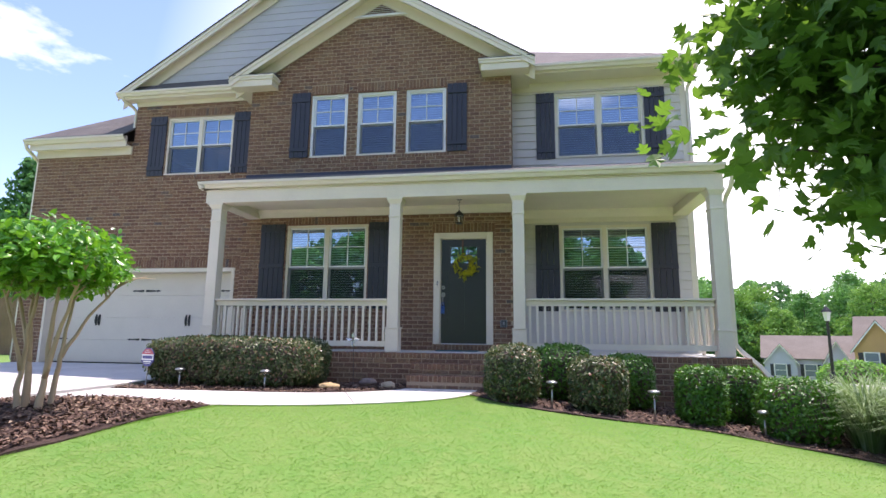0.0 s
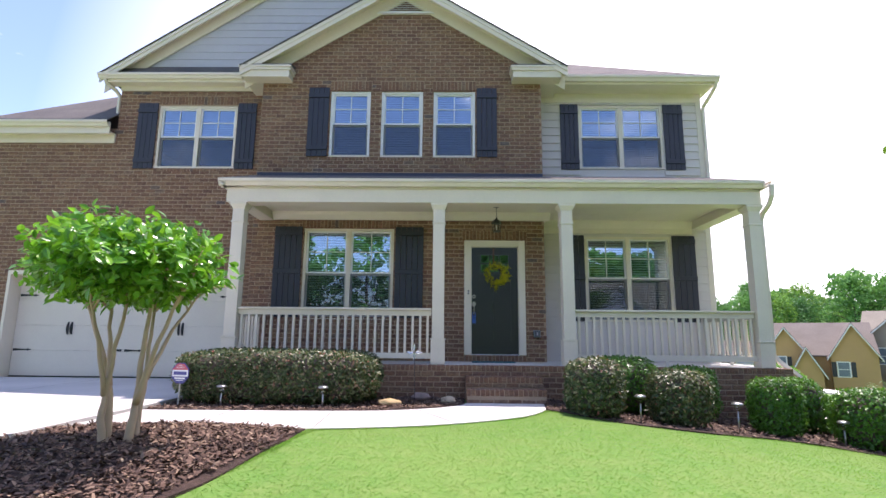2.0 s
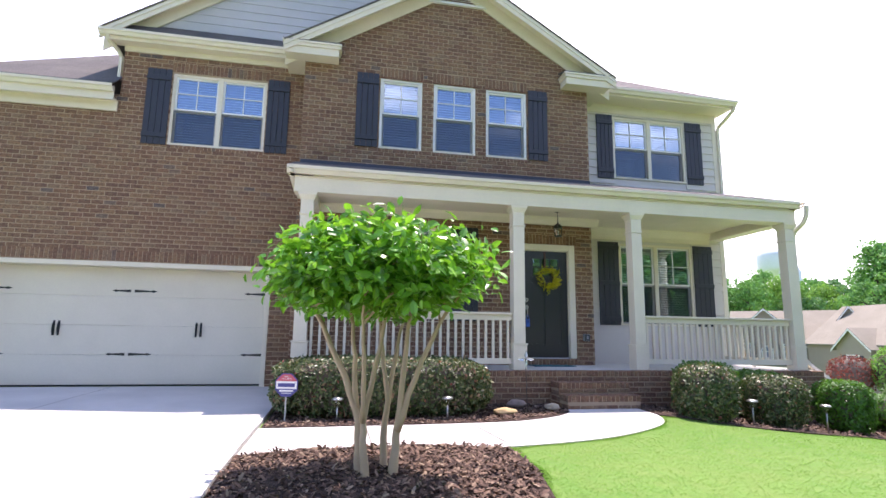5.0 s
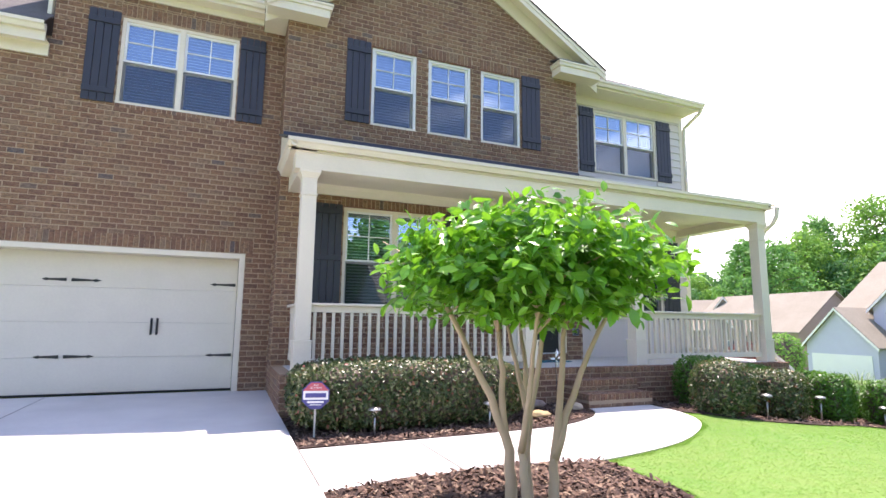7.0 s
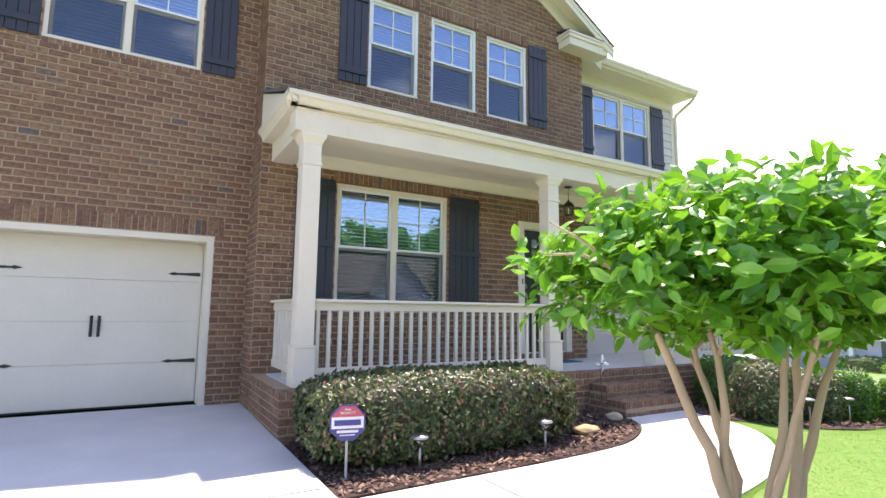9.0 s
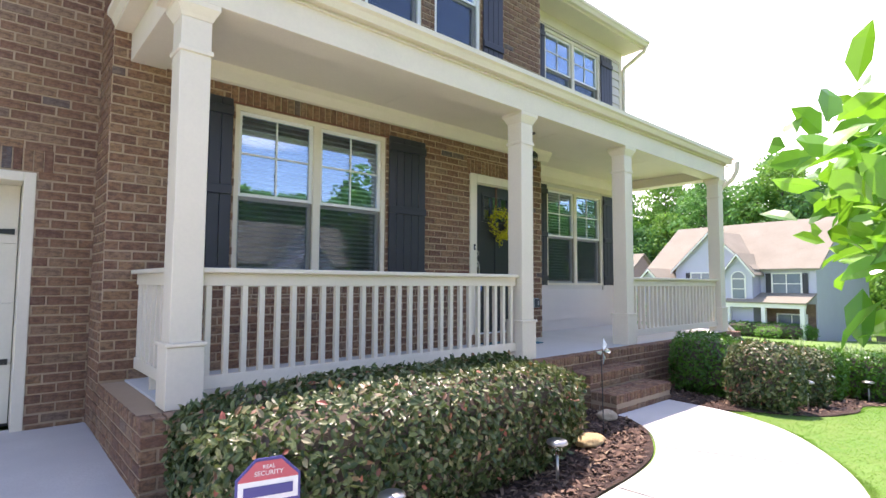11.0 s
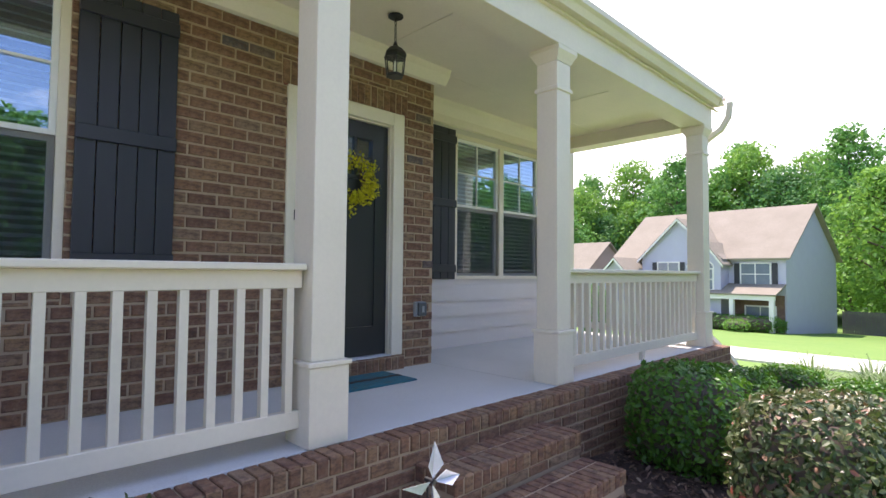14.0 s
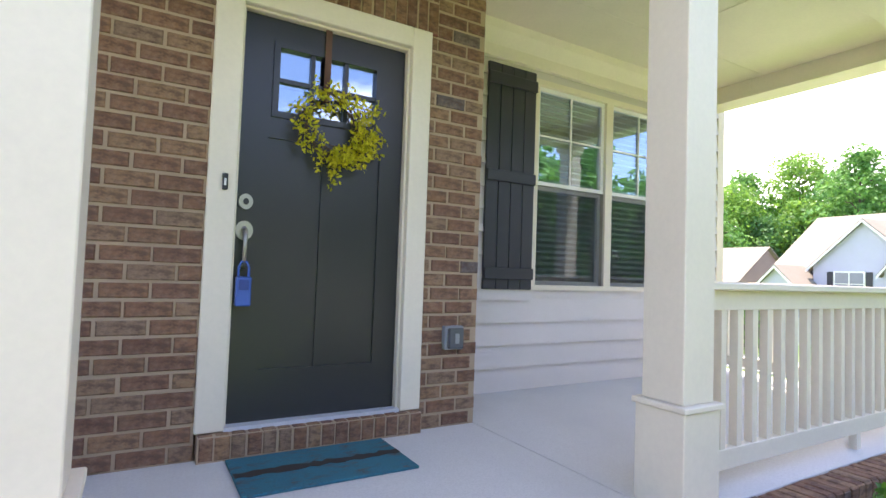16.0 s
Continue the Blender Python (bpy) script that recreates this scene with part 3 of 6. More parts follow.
# front door
DX0, DX1, DZ0, DZ1 = -1.69, -0.785, 0.665, 2.745
door = thing("door_1", ((DX0 + DX1) / 2, YB, DZ0), "closed dark charcoal panelled front door with cream trim", "door", kind="structure")
bm = bmesh.new()
for d in ((DX0 - 0.143, DX0 - 0.012, YB - 0.02, YB + 0.10, 0.655, DZ1 + 0.13), (DX1 + 0.012, DX1 + 0.138, YB - 0.02, YB + 0.10, 0.655, DZ1 + 0.13), (DX0 - 0.012, DX1 + 0.012, YB - 0.02, YB + 0.10, DZ1 + 0.012, DZ1 + 0.13)):
    box(bm, *d, 0.004)
part("door_frame", bm, TRIM, door)
bm = bmesh.new()
for d in ((DX0 - 0.012, DX0, YB + 0.02, YB + 0.12, DZ0, DZ1 + 0.012), (DX1, DX1 + 0.012, YB + 0.02, YB + 0.12, DZ0, DZ1 + 0.012), (DX0, DX1, YB + 0.02, YB + 0.12, DZ1, DZ1 + 0.012)):
    box(bm, *d)
part("door_stop", bm, TRIM, door)
boxed("threshold", (DX0 - 0.012, DX1 + 0.012, YB - 0.01, YB + 0.12, 0.645, 0.668), painted("aluminium_sill", (0.6, 0.62, 0.66), 0.35, 90), door, "pale metal threshold")
YD = YB + 0.055
LX0, LX1, LZ0, LZ1 = DX0 + 0.17, DX1 - 0.17, DZ1 - 0.50, DZ1 - 0.14
bm = bmesh.new()
wall_with_holes(bm, DX0 + 0.003, DX1 - 0.003, YD, YD + 0.045, DZ0 + 0.003, DZ1 - 0.003, [(LX0, LX1, LZ0, LZ1), (DX0 + 0.14, -1.26, DZ0 + 0.26, LZ0 - 0.13), (-1.215, DX1 - 0.14, DZ0 + 0.26, LZ0 - 0.13)])
leaf = part("door_leaf", bm, DOORPAINT, door)
bm = bmesh.new()
box(bm, DX0 + 0.13, -1.25, YD + 0.012, YD + 0.03, DZ0 + 0.25, LZ0 - 0.12)
part("door_panel", bm, DOORPAINT, leaf)
boxed("door_panel", (-1.225, DX1 - 0.13, YD + 0.012, YD + 0.03, DZ0 + 0.25, LZ0 - 0.12), DOORPAINT, leaf)
bm = bmesh.new()
for a, b, c, d in ((LX0 - 0.02, LX0 + 0.012, LZ0 - 0.02, LZ1 + 0.02), (LX1 - 0.012, LX1 + 0.02, LZ0 - 0.02, LZ1 + 0.02), (LX0 + 0.012, LX1 - 0.012, LZ0 - 0.02, LZ0 + 0.012), (LX0 + 0.012, LX1 - 0.012, LZ1 - 0.012, LZ1 + 0.02)):
    box(bm, a, b, YD - 0.012, YD + 0.04, c, d)
part("lite_frame", bm, DOORPAINT, leaf)
w3 = (LX1 - LX0) / 3
for i in (1, 2):
    boxed("muntin", (LX0 + i * w3 - 0.011, LX0 + i * w3 + 0.011, YD, YD + 0.03, LZ0 + 0.012, LZ1 - 0.012), DOORPAINT, leaf)
for i in range(3):
    boxed("muntin", (LX0 + i * w3 + 0.012, LX0 + (i + 1) * w3 - 0.012, YD + 0.002, YD + 0.03, (LZ0 + LZ1) / 2 - 0.011, (LZ0 + LZ1) / 2 + 0.011), DOORPAINT, leaf)
boxed("pane", (LX0, LX1, YD + 0.02, YD + 0.024, LZ0, LZ1), GLASS, leaf)

# ---- garage door ----
GDOOR = painted("cream_garage_paint", (0.72, 0.66, 0.55), 0.45, 30, 0.08)
gar = thing("door_2", (-8.93, YG, 0.1), "closed cream carriage-style garage door with black strap hinges", "garage door", kind="structure")
gx0, gx1, gz0, gz1 = -11.28, -6.58, 0.10, 2.20
GY = YG + 0.24
bm = bmesh.new()
for d in ((GARAGE[0] - 0.004, gx0, YG - 0.012, YG + 0.36, 0.1, gz1 + 0.08), (gx1, GARAGE[1] + 0.004, YG - 0.012, YG + 0.36, 0.1, gz1 + 0.08), (gx0, gx1, YG - 0.012, YG + 0.36, gz1, gz1 + 0.08)):
    box(bm, *d, 0.004)
part("door_frame", bm, TRIM, gar)
for i in range(4):
    za = gz0 + 0.02 + i * (gz1 - gz0 - 0.02) / 4
    zb = za + (gz1 - gz0 - 0.02) / 4 - 0.002
    boxed("door_section", (gx0 + 0.006, gx1 - 0.006, GY + 0.055, GY + 0.10, za, zb), GDOOR, gar, "", 0.003)
boxed("bottom_seal", (gx0 + 0.006, gx1 - 0.006, GY + 0.05, GY + 0.10, 0.10, 0.122), BLACKMETAL, gar, "black rubber bottom seal")


def strap(x, z, way):
    bm = bmesh.new()
    prism(bm, [(x, z - 0.026), (x + way * 0.36, z - 0.012), (x + way * 0.40, z - 0.024), (x + way * 0.50, z), (x + way * 0.40, z + 0.024), (x + way * 0.36, z + 0.012), (x, z + 0.026)], "y", GY + 0.043, GY + 0.054)
    part("strap_hinge", bm, BLACKMETAL, gar, "black iron strap hinge")


for z in (0.65, 1.785):
    for x, way in ((gx1 - 0.03, -0.78), ((gx0 + gx1) / 2 + 0.03, 0.78), ((gx0 + gx1) / 2 - 0.03, -0.62), (gx0 + 0.03, 0.78)):
        strap(x, z, way)
for x in (gx0 + (gx1 - gx0) * 0.25, gx0 + (gx1 - gx0) * 0.75):
    for s in (-0.04, 0.04):
        bm = bmesh.new()
        tube(bm, [(x + s, GY + 0.05, 1.0), (x + s, GY + 0.01, 1.03), (x + s, GY + 0.005, 1.10), (x + s, GY + 0.01, 1.17), (x + s, GY + 0.05, 1.2)], [0.016, 0.010, 0.012, 0.010, 0.016], 6)
        box(bm, x + s - 0.017, x + s + 0.017, GY + 0.042, GY + 0.052, 0.97, 1.23)
        part("pull_handle", bm, BLACKMETAL, gar, "black iron pull handle")

# ---- porch ----
PF, PX0, PX1, PZ = 8.72, -6.07, 3.37, 0.53
porch = thing("porch_base", (-1.2, PF, 0), "brown brick porch base with a pale concrete floor", "porch", kind="structure")
bm = bmesh.new()
box(bm, PX0 + 0.012, PX1 - 0.012, PF + 0.012, PF + 0.2, -0.6, 0.515)
box(bm, PX0 + 0.012, PX0 + 0.2, PF + 0.2, YB, -0.6, 0.515)
box(bm, PX1 - 0.2, PX1 - 0.012, PF + 0.2, YS, -0.6, 0.515)
part("mortar_bed", bm, MORTAR, porch)
STEPX0, STEPX1 = -1.86, -0.66
cap = [(PX0, PX1, 0.435, 0.528)]
pc = lay(PX0, PX1, -0.480, 0.435, [(STEPX0, STEPX1, -1, 0.2)], cap)
brickwork(porch, pc, front(PF + 0.012), (-3.2, 0.3))
brickwork(porch, lay(PF, YB, -0.480, 0.435, [], [(PF, YB, 0.435, 0.528)]), side_left(PX0 + 0.012))
brickwork(porch, lay(PF, YS, -0.480, 0.435, [], [(PF, YS, 0.435, 0.528)]), side_right(PX1 - 0.012))
# rowlock cap seen from above
top_pl = lambda u, out, w: (u, w, 0.521 + out)
brickwork(porch, lay(PX0, PX1, 0, 0.01, [], [(PX0 + 0.003, PX1 - 0.003, PF + 0.003, PF + 0.165)]), top_pl)
boxed("floor_slab", (PX0 + 0.2, BAY1 - 0.003, PF + 0.168, YB, 0.3, PZ), PORCHFLOOR, porch, "pale smooth concrete porch floor", 0.004)
boxed("floor_slab", (BAY1 + 0.003, PX1 - 0.02, PF + 0.168, YS, 0.3, PZ), PORCHFLOOR, porch, "pale smooth concrete porch floor", 0.004)
# rowlock under the door
dstep = thing("door_step", (-1.24, YB, PZ), "row of brick headers below the front door", "step", kind="structure")
boxed("mortar_bed", (DX0 - 0.13, DX1 + 0.13, YB - 0.06, YB + 0.1, PZ, 0.648), MORTAR, dstep)
brickwork(dstep, lay(DX0 - 0.13, DX1 + 0.13, 0, 0.01, [], [(DX0 - 0.13, DX1 + 0.13, PZ + 0.004, 0.65)]), front(YB - 0.06))
brickwork(dstep, lay(DX0 - 0.13, DX1 + 0.13, 0, 0.01, [], [(DX0 - 0.13, DX1 + 0.13, YB - 0.06, YB - 0.008)]), lambda u, out, w: (u, w, 0.645 + out))

# steps
steps = thing("front_steps", (-1.26, 8.3, 0), "two brown brick steps up to the porch", "steps", kind="structure")
for y0, y1, z0, z1 in ((8.41, PF + 0.01, -0.1, 0.375), (8.10, 8.41, -0.1, 0.21)):
    ym = y0
    boxed("step_core", (STEPX0 + 0.012, STEPX1 - 0.012, y0 + 0.012, y1, z0, z1 - 0.012), MORTAR, steps)
    lo = 0.0 if z1 < 0.3 else 0.21
    brickwork(steps, lay(STEPX0, STEPX1, lo, lo + 0.07, [], [(STEPX0, STEPX1, z1 - 0.10, z1 - 0.002)]), front(y0 + 0.012))
    brickwork(steps, lay(STEPX0, STEPX1, 0, 0.01, [], [(STEPX0 + 0.003, STEPX1 - 0.003, y0 + 0.003, y0 + 0.20), (STEPX0 + 0.003, STEPX1 - 0.003, y0 + 0.205, y1 - 0.003)]), lambda u, out, w: (u, w, z1 - 0.012 + out))
    for pl in (side_left(STEPX0 + 0.012), side_right(STEPX1 - 0.012)):
        brickwork(steps, lay(y0, y1, 0.0, z1 - 0.1, [], [(y0, y1, z1 - 0.10, z1 - 0.002)]), pl)

# columns
CY = 8.99


def column(x):
    t = thing("porch_column", (x, CY, PZ), "square cream boxed porch column with plinth and flared cap", "column", "porch columns")
    b, s = 0.117, 0.099
    boxed("plinth", (x - b, x + b, CY - b, CY + b, PZ, PZ + 0.40), TRIM, t, "", 0.004)
    bm = bmesh.new()
    box(bm, x - b - 0.012, x + b + 0.012, CY - b - 0.012, CY + b + 0.012, PZ + 0.40, PZ + 0.425, 0.004)
    part("plinth_moulding", bm, TRIM, t)
    boxed("shaft", (x - s, x + s, CY - s, CY + s, PZ + 0.425, 3.14), TRIM, t, "", 0.004)
    boxed("neck_band", (x - s - 0.014, x + s + 0.014, CY - s - 0.014, CY + s + 0.014, 2.90, 2.935), TRIM, t, "", 0.005)
    bm = bmesh.new()
    prev = None
    for k, (r, z) in enumerate(((s + 0.003, 3.14), (s + 0.012, 3.165), (s + 0.034, 3.205), (s + 0.042, 3.22), (s + 0.042, 3.255))):
        ring = [bm.verts.new((x + i * r, CY + j * r, z)) for i, j in ((-1, -1), (1, -1), (1, 1), (-1, 1))]
        if prev:
            for q in range(4):
                bm.faces.new((prev[q], prev[(q + 1) % 4], ring[(q + 1) % 4], ring[q]))
        else:
            bm.faces.new(ring[::-1])
        prev = ring
    bm.faces.new(prev)
    part("capital", bm, TRIM, t)
    return t


COLS = (-5.79, -2.308, -0.12, 3.08)
for cx in COLS:
    column(cx)


def railing(x0, y0, x1, y1, n, label):
    """A rail from post to post with square balusters."""
    t = thing("porch_railing", ((x0 + x1) / 2, (y0 + y1) / 2, PZ), label, "railing", "porch railings")
    along = abs(x1 - x0) > abs(y1 - y0)

    def bar(name, half, z0, z1, bev):
        bm = bmesh.new()
        if along:
            box(bm, x0, x1, y0 - half, y0 + half, z0, z1, bev)
        else:
            box(bm, x0 - half, x0 + half, y0, y1, z0, z1, bev)
        part(name, bm, TRIM, t)
    bar("cap_rail", 0.07, 1.415, 1.45, 0.006)
    bar("upper_rail", 0.022, 1.325, 1.415, 0.003)
    bar("bottom_rail", 0.022, 0.62, 0.71, 0.003)
    for i in range(n):
        k = (i + 0.5) / n
        x, y = x0 + (x1 - x0) * k, y0 + (y1 - y0) * k
        boxed("baluster", (x - 0.019, x + 0.019, y - 0.019, y + 0.019, 0.71, 1.325), TRIM, t)
    mx, my = (x0 + x1) / 2, (y0 + y1) / 2
    boxed("support_block", (mx - 0.025, mx + 0.025, my - 0.02, my + 0.02, PZ, 0.62), TRIM, t)


railing(COLS[0] + 0.099, CY, COLS[1] - 0.112, CY, 26, "cream wooden porch railing with square balusters, above the hedge")
railing(COLS[2] + 0.112, CY, COLS[3] - 0.112, CY, 24, "cream wooden porch railing beside the front steps")
railing(COLS[0], CY + 0.112, COLS[0], YB - 0.012, 8, "short cream side railing from column to brick wall")
railing(COLS[3], CY + 0.112, COLS[3], YS - 0.03, 13, "cream side railing from corner column to siding wall")

# porch beam, ceiling, roof
beam = thing("porch_beam", (-1.2, CY, 3.255), "cream boxed beam round the porch top", "beam", kind="structure")
boxed("front_beam", (-6.0, 3.20, CY - 0.14, CY + 0.14, 3.255, 3.50), TRIM, beam, "", 0.004)
boxed("side_beam", (-5.93, -5.65, CY + 0.14, YB, 3.255, 3.50), TRIM, beam, "", 0.004)
boxed("side_beam", (2.94, 3.22, CY + 0.14, YS, 3.255, 3.50), TRIM, beam, "", 0.004)
bm = bmesh.new()
prism(bm, [(YB - 0.012, 3.27), (YB - 0.05, 3.28), (YB - 0.11, 3.36), (YB - 0.13, 3.42), (YB - 0.012, 3.42)], "x", -5.65, BAY1 + 0.12)
prism(bm, [(BAY1 + 0.012, 3.27), (BAY1 + 0.05, 3.28), (BAY1 + 0.10, 3.36), (BAY1 + 0.12, 3.419), (BAY1 + 0.012, 3.419)], "y", YB - 0.012, YS - 0.03)
part("crown_moulding", bm, TRIM, beam)
bm = bmesh.new()
prism(bm, [(YS - 0.02, 3.16), (YS - 0.045, 3.17), (YS - 0.05, 3.26), (YS - 0.11, 3.36), (YS - 0.13, 3.42), (YS - 0.02, 3.42)], "x", BAY1 + 0.122, 2.94)
part("crown_moulding", bm, TRIM, beam)
bm = bmesh.new()
box(bm, -5.65, 2.94, CY + 0.14, YB - 0.004, 3.42, 3.46)
box(bm, BAY1 + 0.012, 2.94, YB, YS - 0.004, 3.42, 3.46)
for xs in (-3.4, -0.95, 1.49):
    box(bm, xs - 0.008, xs + 0.008, CY + 0.14, YB - 0.02, 3.416, 3.42)
solo("porch_ceiling", bm, TRIM, "cream panelled porch ceiling with thin seams", "ceiling", "structure")
proof = thing("porch_roof", (-1.2, 9.5, 3.5), "low dark shingle porch roof with a cream gutter", "roof", kind="structure")
GY0, GXL, GXR = 8.72, -6.12, 3.22


def sheet(bm, pts, thick=0.03):
    lo = [bm.verts.new(p) for p in pts]
    hi = [bm.verts.new((p[0], p[1], p[2] + thick)) for p in pts]
    bm.faces.new(lo[::-1]), bm.faces.new(hi)
    for i in range(len(pts)):
        j = (i + 1) % len(pts)
        bm.faces.new((lo[i], lo[j], hi[j], hi[i]))


bm = bmesh.new()
sheet(bm, [(GXL, GY0 + 0.04, 3.63), (GXR, GY0 + 0.04, 3.63), (2.8, YB, 4.17), (GXL, YB, 4.17)])
sheet(bm, [(BAY1, YB, 4.17), (2.8, YB, 4.17), (2.6, YS, 4.38), (BAY1, YS, 4.38)])
sheet(bm, [(GXR, GY0 + 0.04, 3.63), (GXR, 12, 3.63), (2.6, 12, 4.38), (2.6, YS, 4.38), (2.8, YB, 4.17)])
part("shingles", bm, SHINGLE, proof)
boxed("flashing", (BAY0 + 0.01, BAY1, YB - 0.03, YB - 0.010, 4.16, 4.25), painted("dark_flashing", (0.035, 0.04, 0.07), 0.5), proof, "dark metal flashing strip")
boxed("fascia", (GXL + 0.02, GXR - 0.02, CY - 0.15, CY - 0.14, 3.50, 3.60), TRIM, proof)
bm = bmesh.new()
box(bm, -6.0, 3.36, GY0 + 0.1, CY - 0.14, 3.492, 3.5)
part("soffit", bm, TRIM, proof)
bm = bmesh.new()
box(bm, -6.06, -5.72, GY0 + 0.12, YB - 0.01, 3.50, 3.63)
box(bm, 3.06, GXR - 0.02, GY0 + 0.12, YS, 3.50, 3.63)
prism(bm, [(GY0 + 0.12, 3.63), (YB - 0.012, 3.63), (YB - 0.012, 4.15)], "x", -6.08, -6.04)
part("end_fascia", bm, TRIM, proof)


def gutter(parent, p0, p1, outward, size=0.12):
    """A K-shaped gutter trough from p0 to p1 (top back corner), opening up."""
    p0, p1, o = Vector(p0), Vector(p1), Vector(outward)
    prof = [(0, 0), (0, -size), (size * 0.55, -size), (size * 0.75, -size * 0.55), (size, -size * 0.4), (size, 0), (size * 0.93, 0), (size * 0.93, -size * 0.33), (size * 0.05, -size * 0.9), (size * 0.05, 0)]
    bm = bmesh.new()
    rings = [[bm.verts.new(p + o * a + Vector((0, 0, b))) for a, b in prof] for p in (p0, p1)]
    for i in range(len(prof)):
        j = (i + 1) % len(prof)
        bm.faces.new((rings[0][i], rings[0][j], rings[1][j], rings[1][i]))
    bm.faces.new(rings[0]), bm.faces.new(rings[1][::-1])
    part("gutter", bm, TRIM, parent, "cream metal rain gutter")


gutter(proof, (GXL, GY0 + 0.12, 3.645), (GXR, GY0 + 0.12, 3.645), (0, -1, 0))
gutter(proof, (GXL + 0.12, GY0, 3.645), (GXL + 0.12, YB - 0.02, 3.645), (-1, 0, 0))
gutter(proof, (GXR - 0.02, GY0, 3.645), (GXR - 0.02, 12, 3.645), (1, 0, 0))


def downspout(path, label):
    t = thing("downspout", path[-1], label, "downspout", "downspouts")
    bm = bmesh.new()
    tube(bm, path, [0.042] * len(path), 4)
    part("pipe", bm, TRIM, t)


downspout([(3.28, 8.66, 3.56), (3.28, 8.68, 3.38), (3.27, 8.76, 3.24), (3.25, 8.93, 3.12), (3.235, 8.98, 3.0), (3.235, 8.98, 0.74), (3.30, 8.94, 0.62), (3.50, 8.80, 0.40), (3.75, 8.62, 0.0), (3.8, 8.6, -0.3)], "white rain pipe running down the corner column")

# ---- upper eaves and roofs ----
eaves = thing("roof_main", (-3, 14, EAVE), "dark shingle house roof with cream eaves, rakes and gutters", "roof", kind="structure")
RX, RZ, RS, RS2 = -3.10, 8.44, 0.61, 0.66
bm = bmesh.new()
for s in (-1, 1):
    xe = RX + s * 3.34
    sheet(bm, [(RX, 9.93, RZ), (xe, 9.93, RZ - RS * 3.34), (xe, 15.5, RZ - RS * 3.34), (RX, 15.5, RZ)], 0.03)
LGX, LGZ = -5.2, 9.61
sheet(bm, [(LGX, 10.58, LGZ), (-9.78, 10.58, LGZ - RS2 * 4.58), (-9.78, 17, LGZ - RS2 * 4.58), (LGX, 17, LGZ)], 0.03)
sheet(bm, [(LGX, 10.58, LGZ), (-0.62, 10.58, LGZ - RS2 * 4.58), (-0.62, 17, LGZ - RS2 * 4.58), (LGX, 17, LGZ)], 0.03)
# main hip
sheet(bm, [(-0.5, 10.42, 6.45), (3.5, 10.42, 6.45), (-1.2, 15.46, 9.75), (-5, 15.46, 9.75)], 0.03)
sheet(bm, [(3.5, 10.42, 6.45), (3.5, 20.5, 6.45), (-1.2, 15.46, 9.75)], 0.03)
sheet(bm, [(3.5, 20.5, 6.45), (-9.6, 20.5, 6.49), (-5, 15.46, 9.75), (-1.2, 15.46, 9.75)], 0.03)
# low garage roof
sheet(bm, [(-12.15, 10.52, 5.47), (-9.42, 10.52, 5.47), (-9.42, 13.25, 7.6)], 0.03)
sheet(bm, [(-12.15, 10.52, 5.47), (-9.42, 13.25, 7.6), (-9.42, 20, 7.6), (-12.15, 20, 5.47)], 0.03)
sheet(bm, [(-9.66, 10.60, 6.57), (-6.1, 10.60, 6.57), (-6.1, YG - 0.01, 6.86), (-9.50, YG - 0.01, 6.86)], 0.02)
part("shingles", bm, SHINGLE, eaves)


def rake(x0, z0, x1, z1, y0, yw, name="rake_board"):
    """Sloping fascia with the soffit behind it, from eave to apex."""
    bm = bmesh.new()
    prism(bm, [(x0, z0 - 0.20), (x1, z1 - 0.20), (x1, z1 - 0.003), (x0, z0 - 0.003)], "y", y0, y0 + 0.03)
    prism(bm, [(x0, z0 - 0.10), (x1, z1 - 0.10), (x1, z1 - 0.055), (x0, z0 - 0.055)], "y", y0 - 0.018, y0)
    prism(bm, [(x0, z0 - 0.05), (x1, z1 - 0.05), (x1, z1 - 0.02), (x0, z0 - 0.02)], "y", y0 + 0.03, yw)
    prism(bm, [(x0, z0 - 0.34), (x1, z1 - 0.34), (x1, z1 - 0.05), (x0, z0 - 0.05)], "y", yw - 0.03, yw - 0.004)
    part(name, bm, TRIM, eaves, "cream rake board under the roof edge")


for s in (-1, 1):
    rake(RX + s * 3.34, RZ - RS * 3.34, RX, RZ, 9.95, YB - 0.012)
rake(-9.78, LGZ - RS2 * 4.58, LGX, LGZ, 10.60, YG - 0.03)


def eave_return(x0, x1, y0, y1, z0, z1):
    bm = bmesh.new()
    box(bm, x0, x1, y0, y1, z0, z1, 0.004)
    box(bm, x0 - 0.03, x1 + 0.03, y0 - 0.03, y1, z1, z1 + 0.06, 0.004)
    box(bm, x0 - 0.05, x1 + 0.05, y0 - 0.05, y1, z1 + 0.06, z1 + 0.10, 0.004)
    part("eave_return", bm, TRIM, eaves, "cream boxed eave return")
    bm = bmesh.new()
    sheet(bm, [(x0 - 0.04, y0 - 0.04, z1 + 0.102), (x1 + 0.04, y0 - 0.04, z1 + 0.102), (x1 + 0.04, y1, z1 + 0.20), (x0 - 0.04, y1, z1 + 0.20)], 0.02)
    part("return_cap", bm, SHINGLE, eaves)


eave_return(-6.42, -5.44, 9.99, YB - 0.01, 6.20, 6.34)
eave_return(-0.86, 0.12, 9.99, YB - 0.01, 6.20, 6.34)
boxed("eave_box", (-6.42, -6.07, YB - 0.01, YG, 6.20, 6.50), TRIM, eaves)
boxed("eave_box", (-0.25, 0.12, YB - 0.01, YS, 6.20, 6.50), TRIM, eaves)
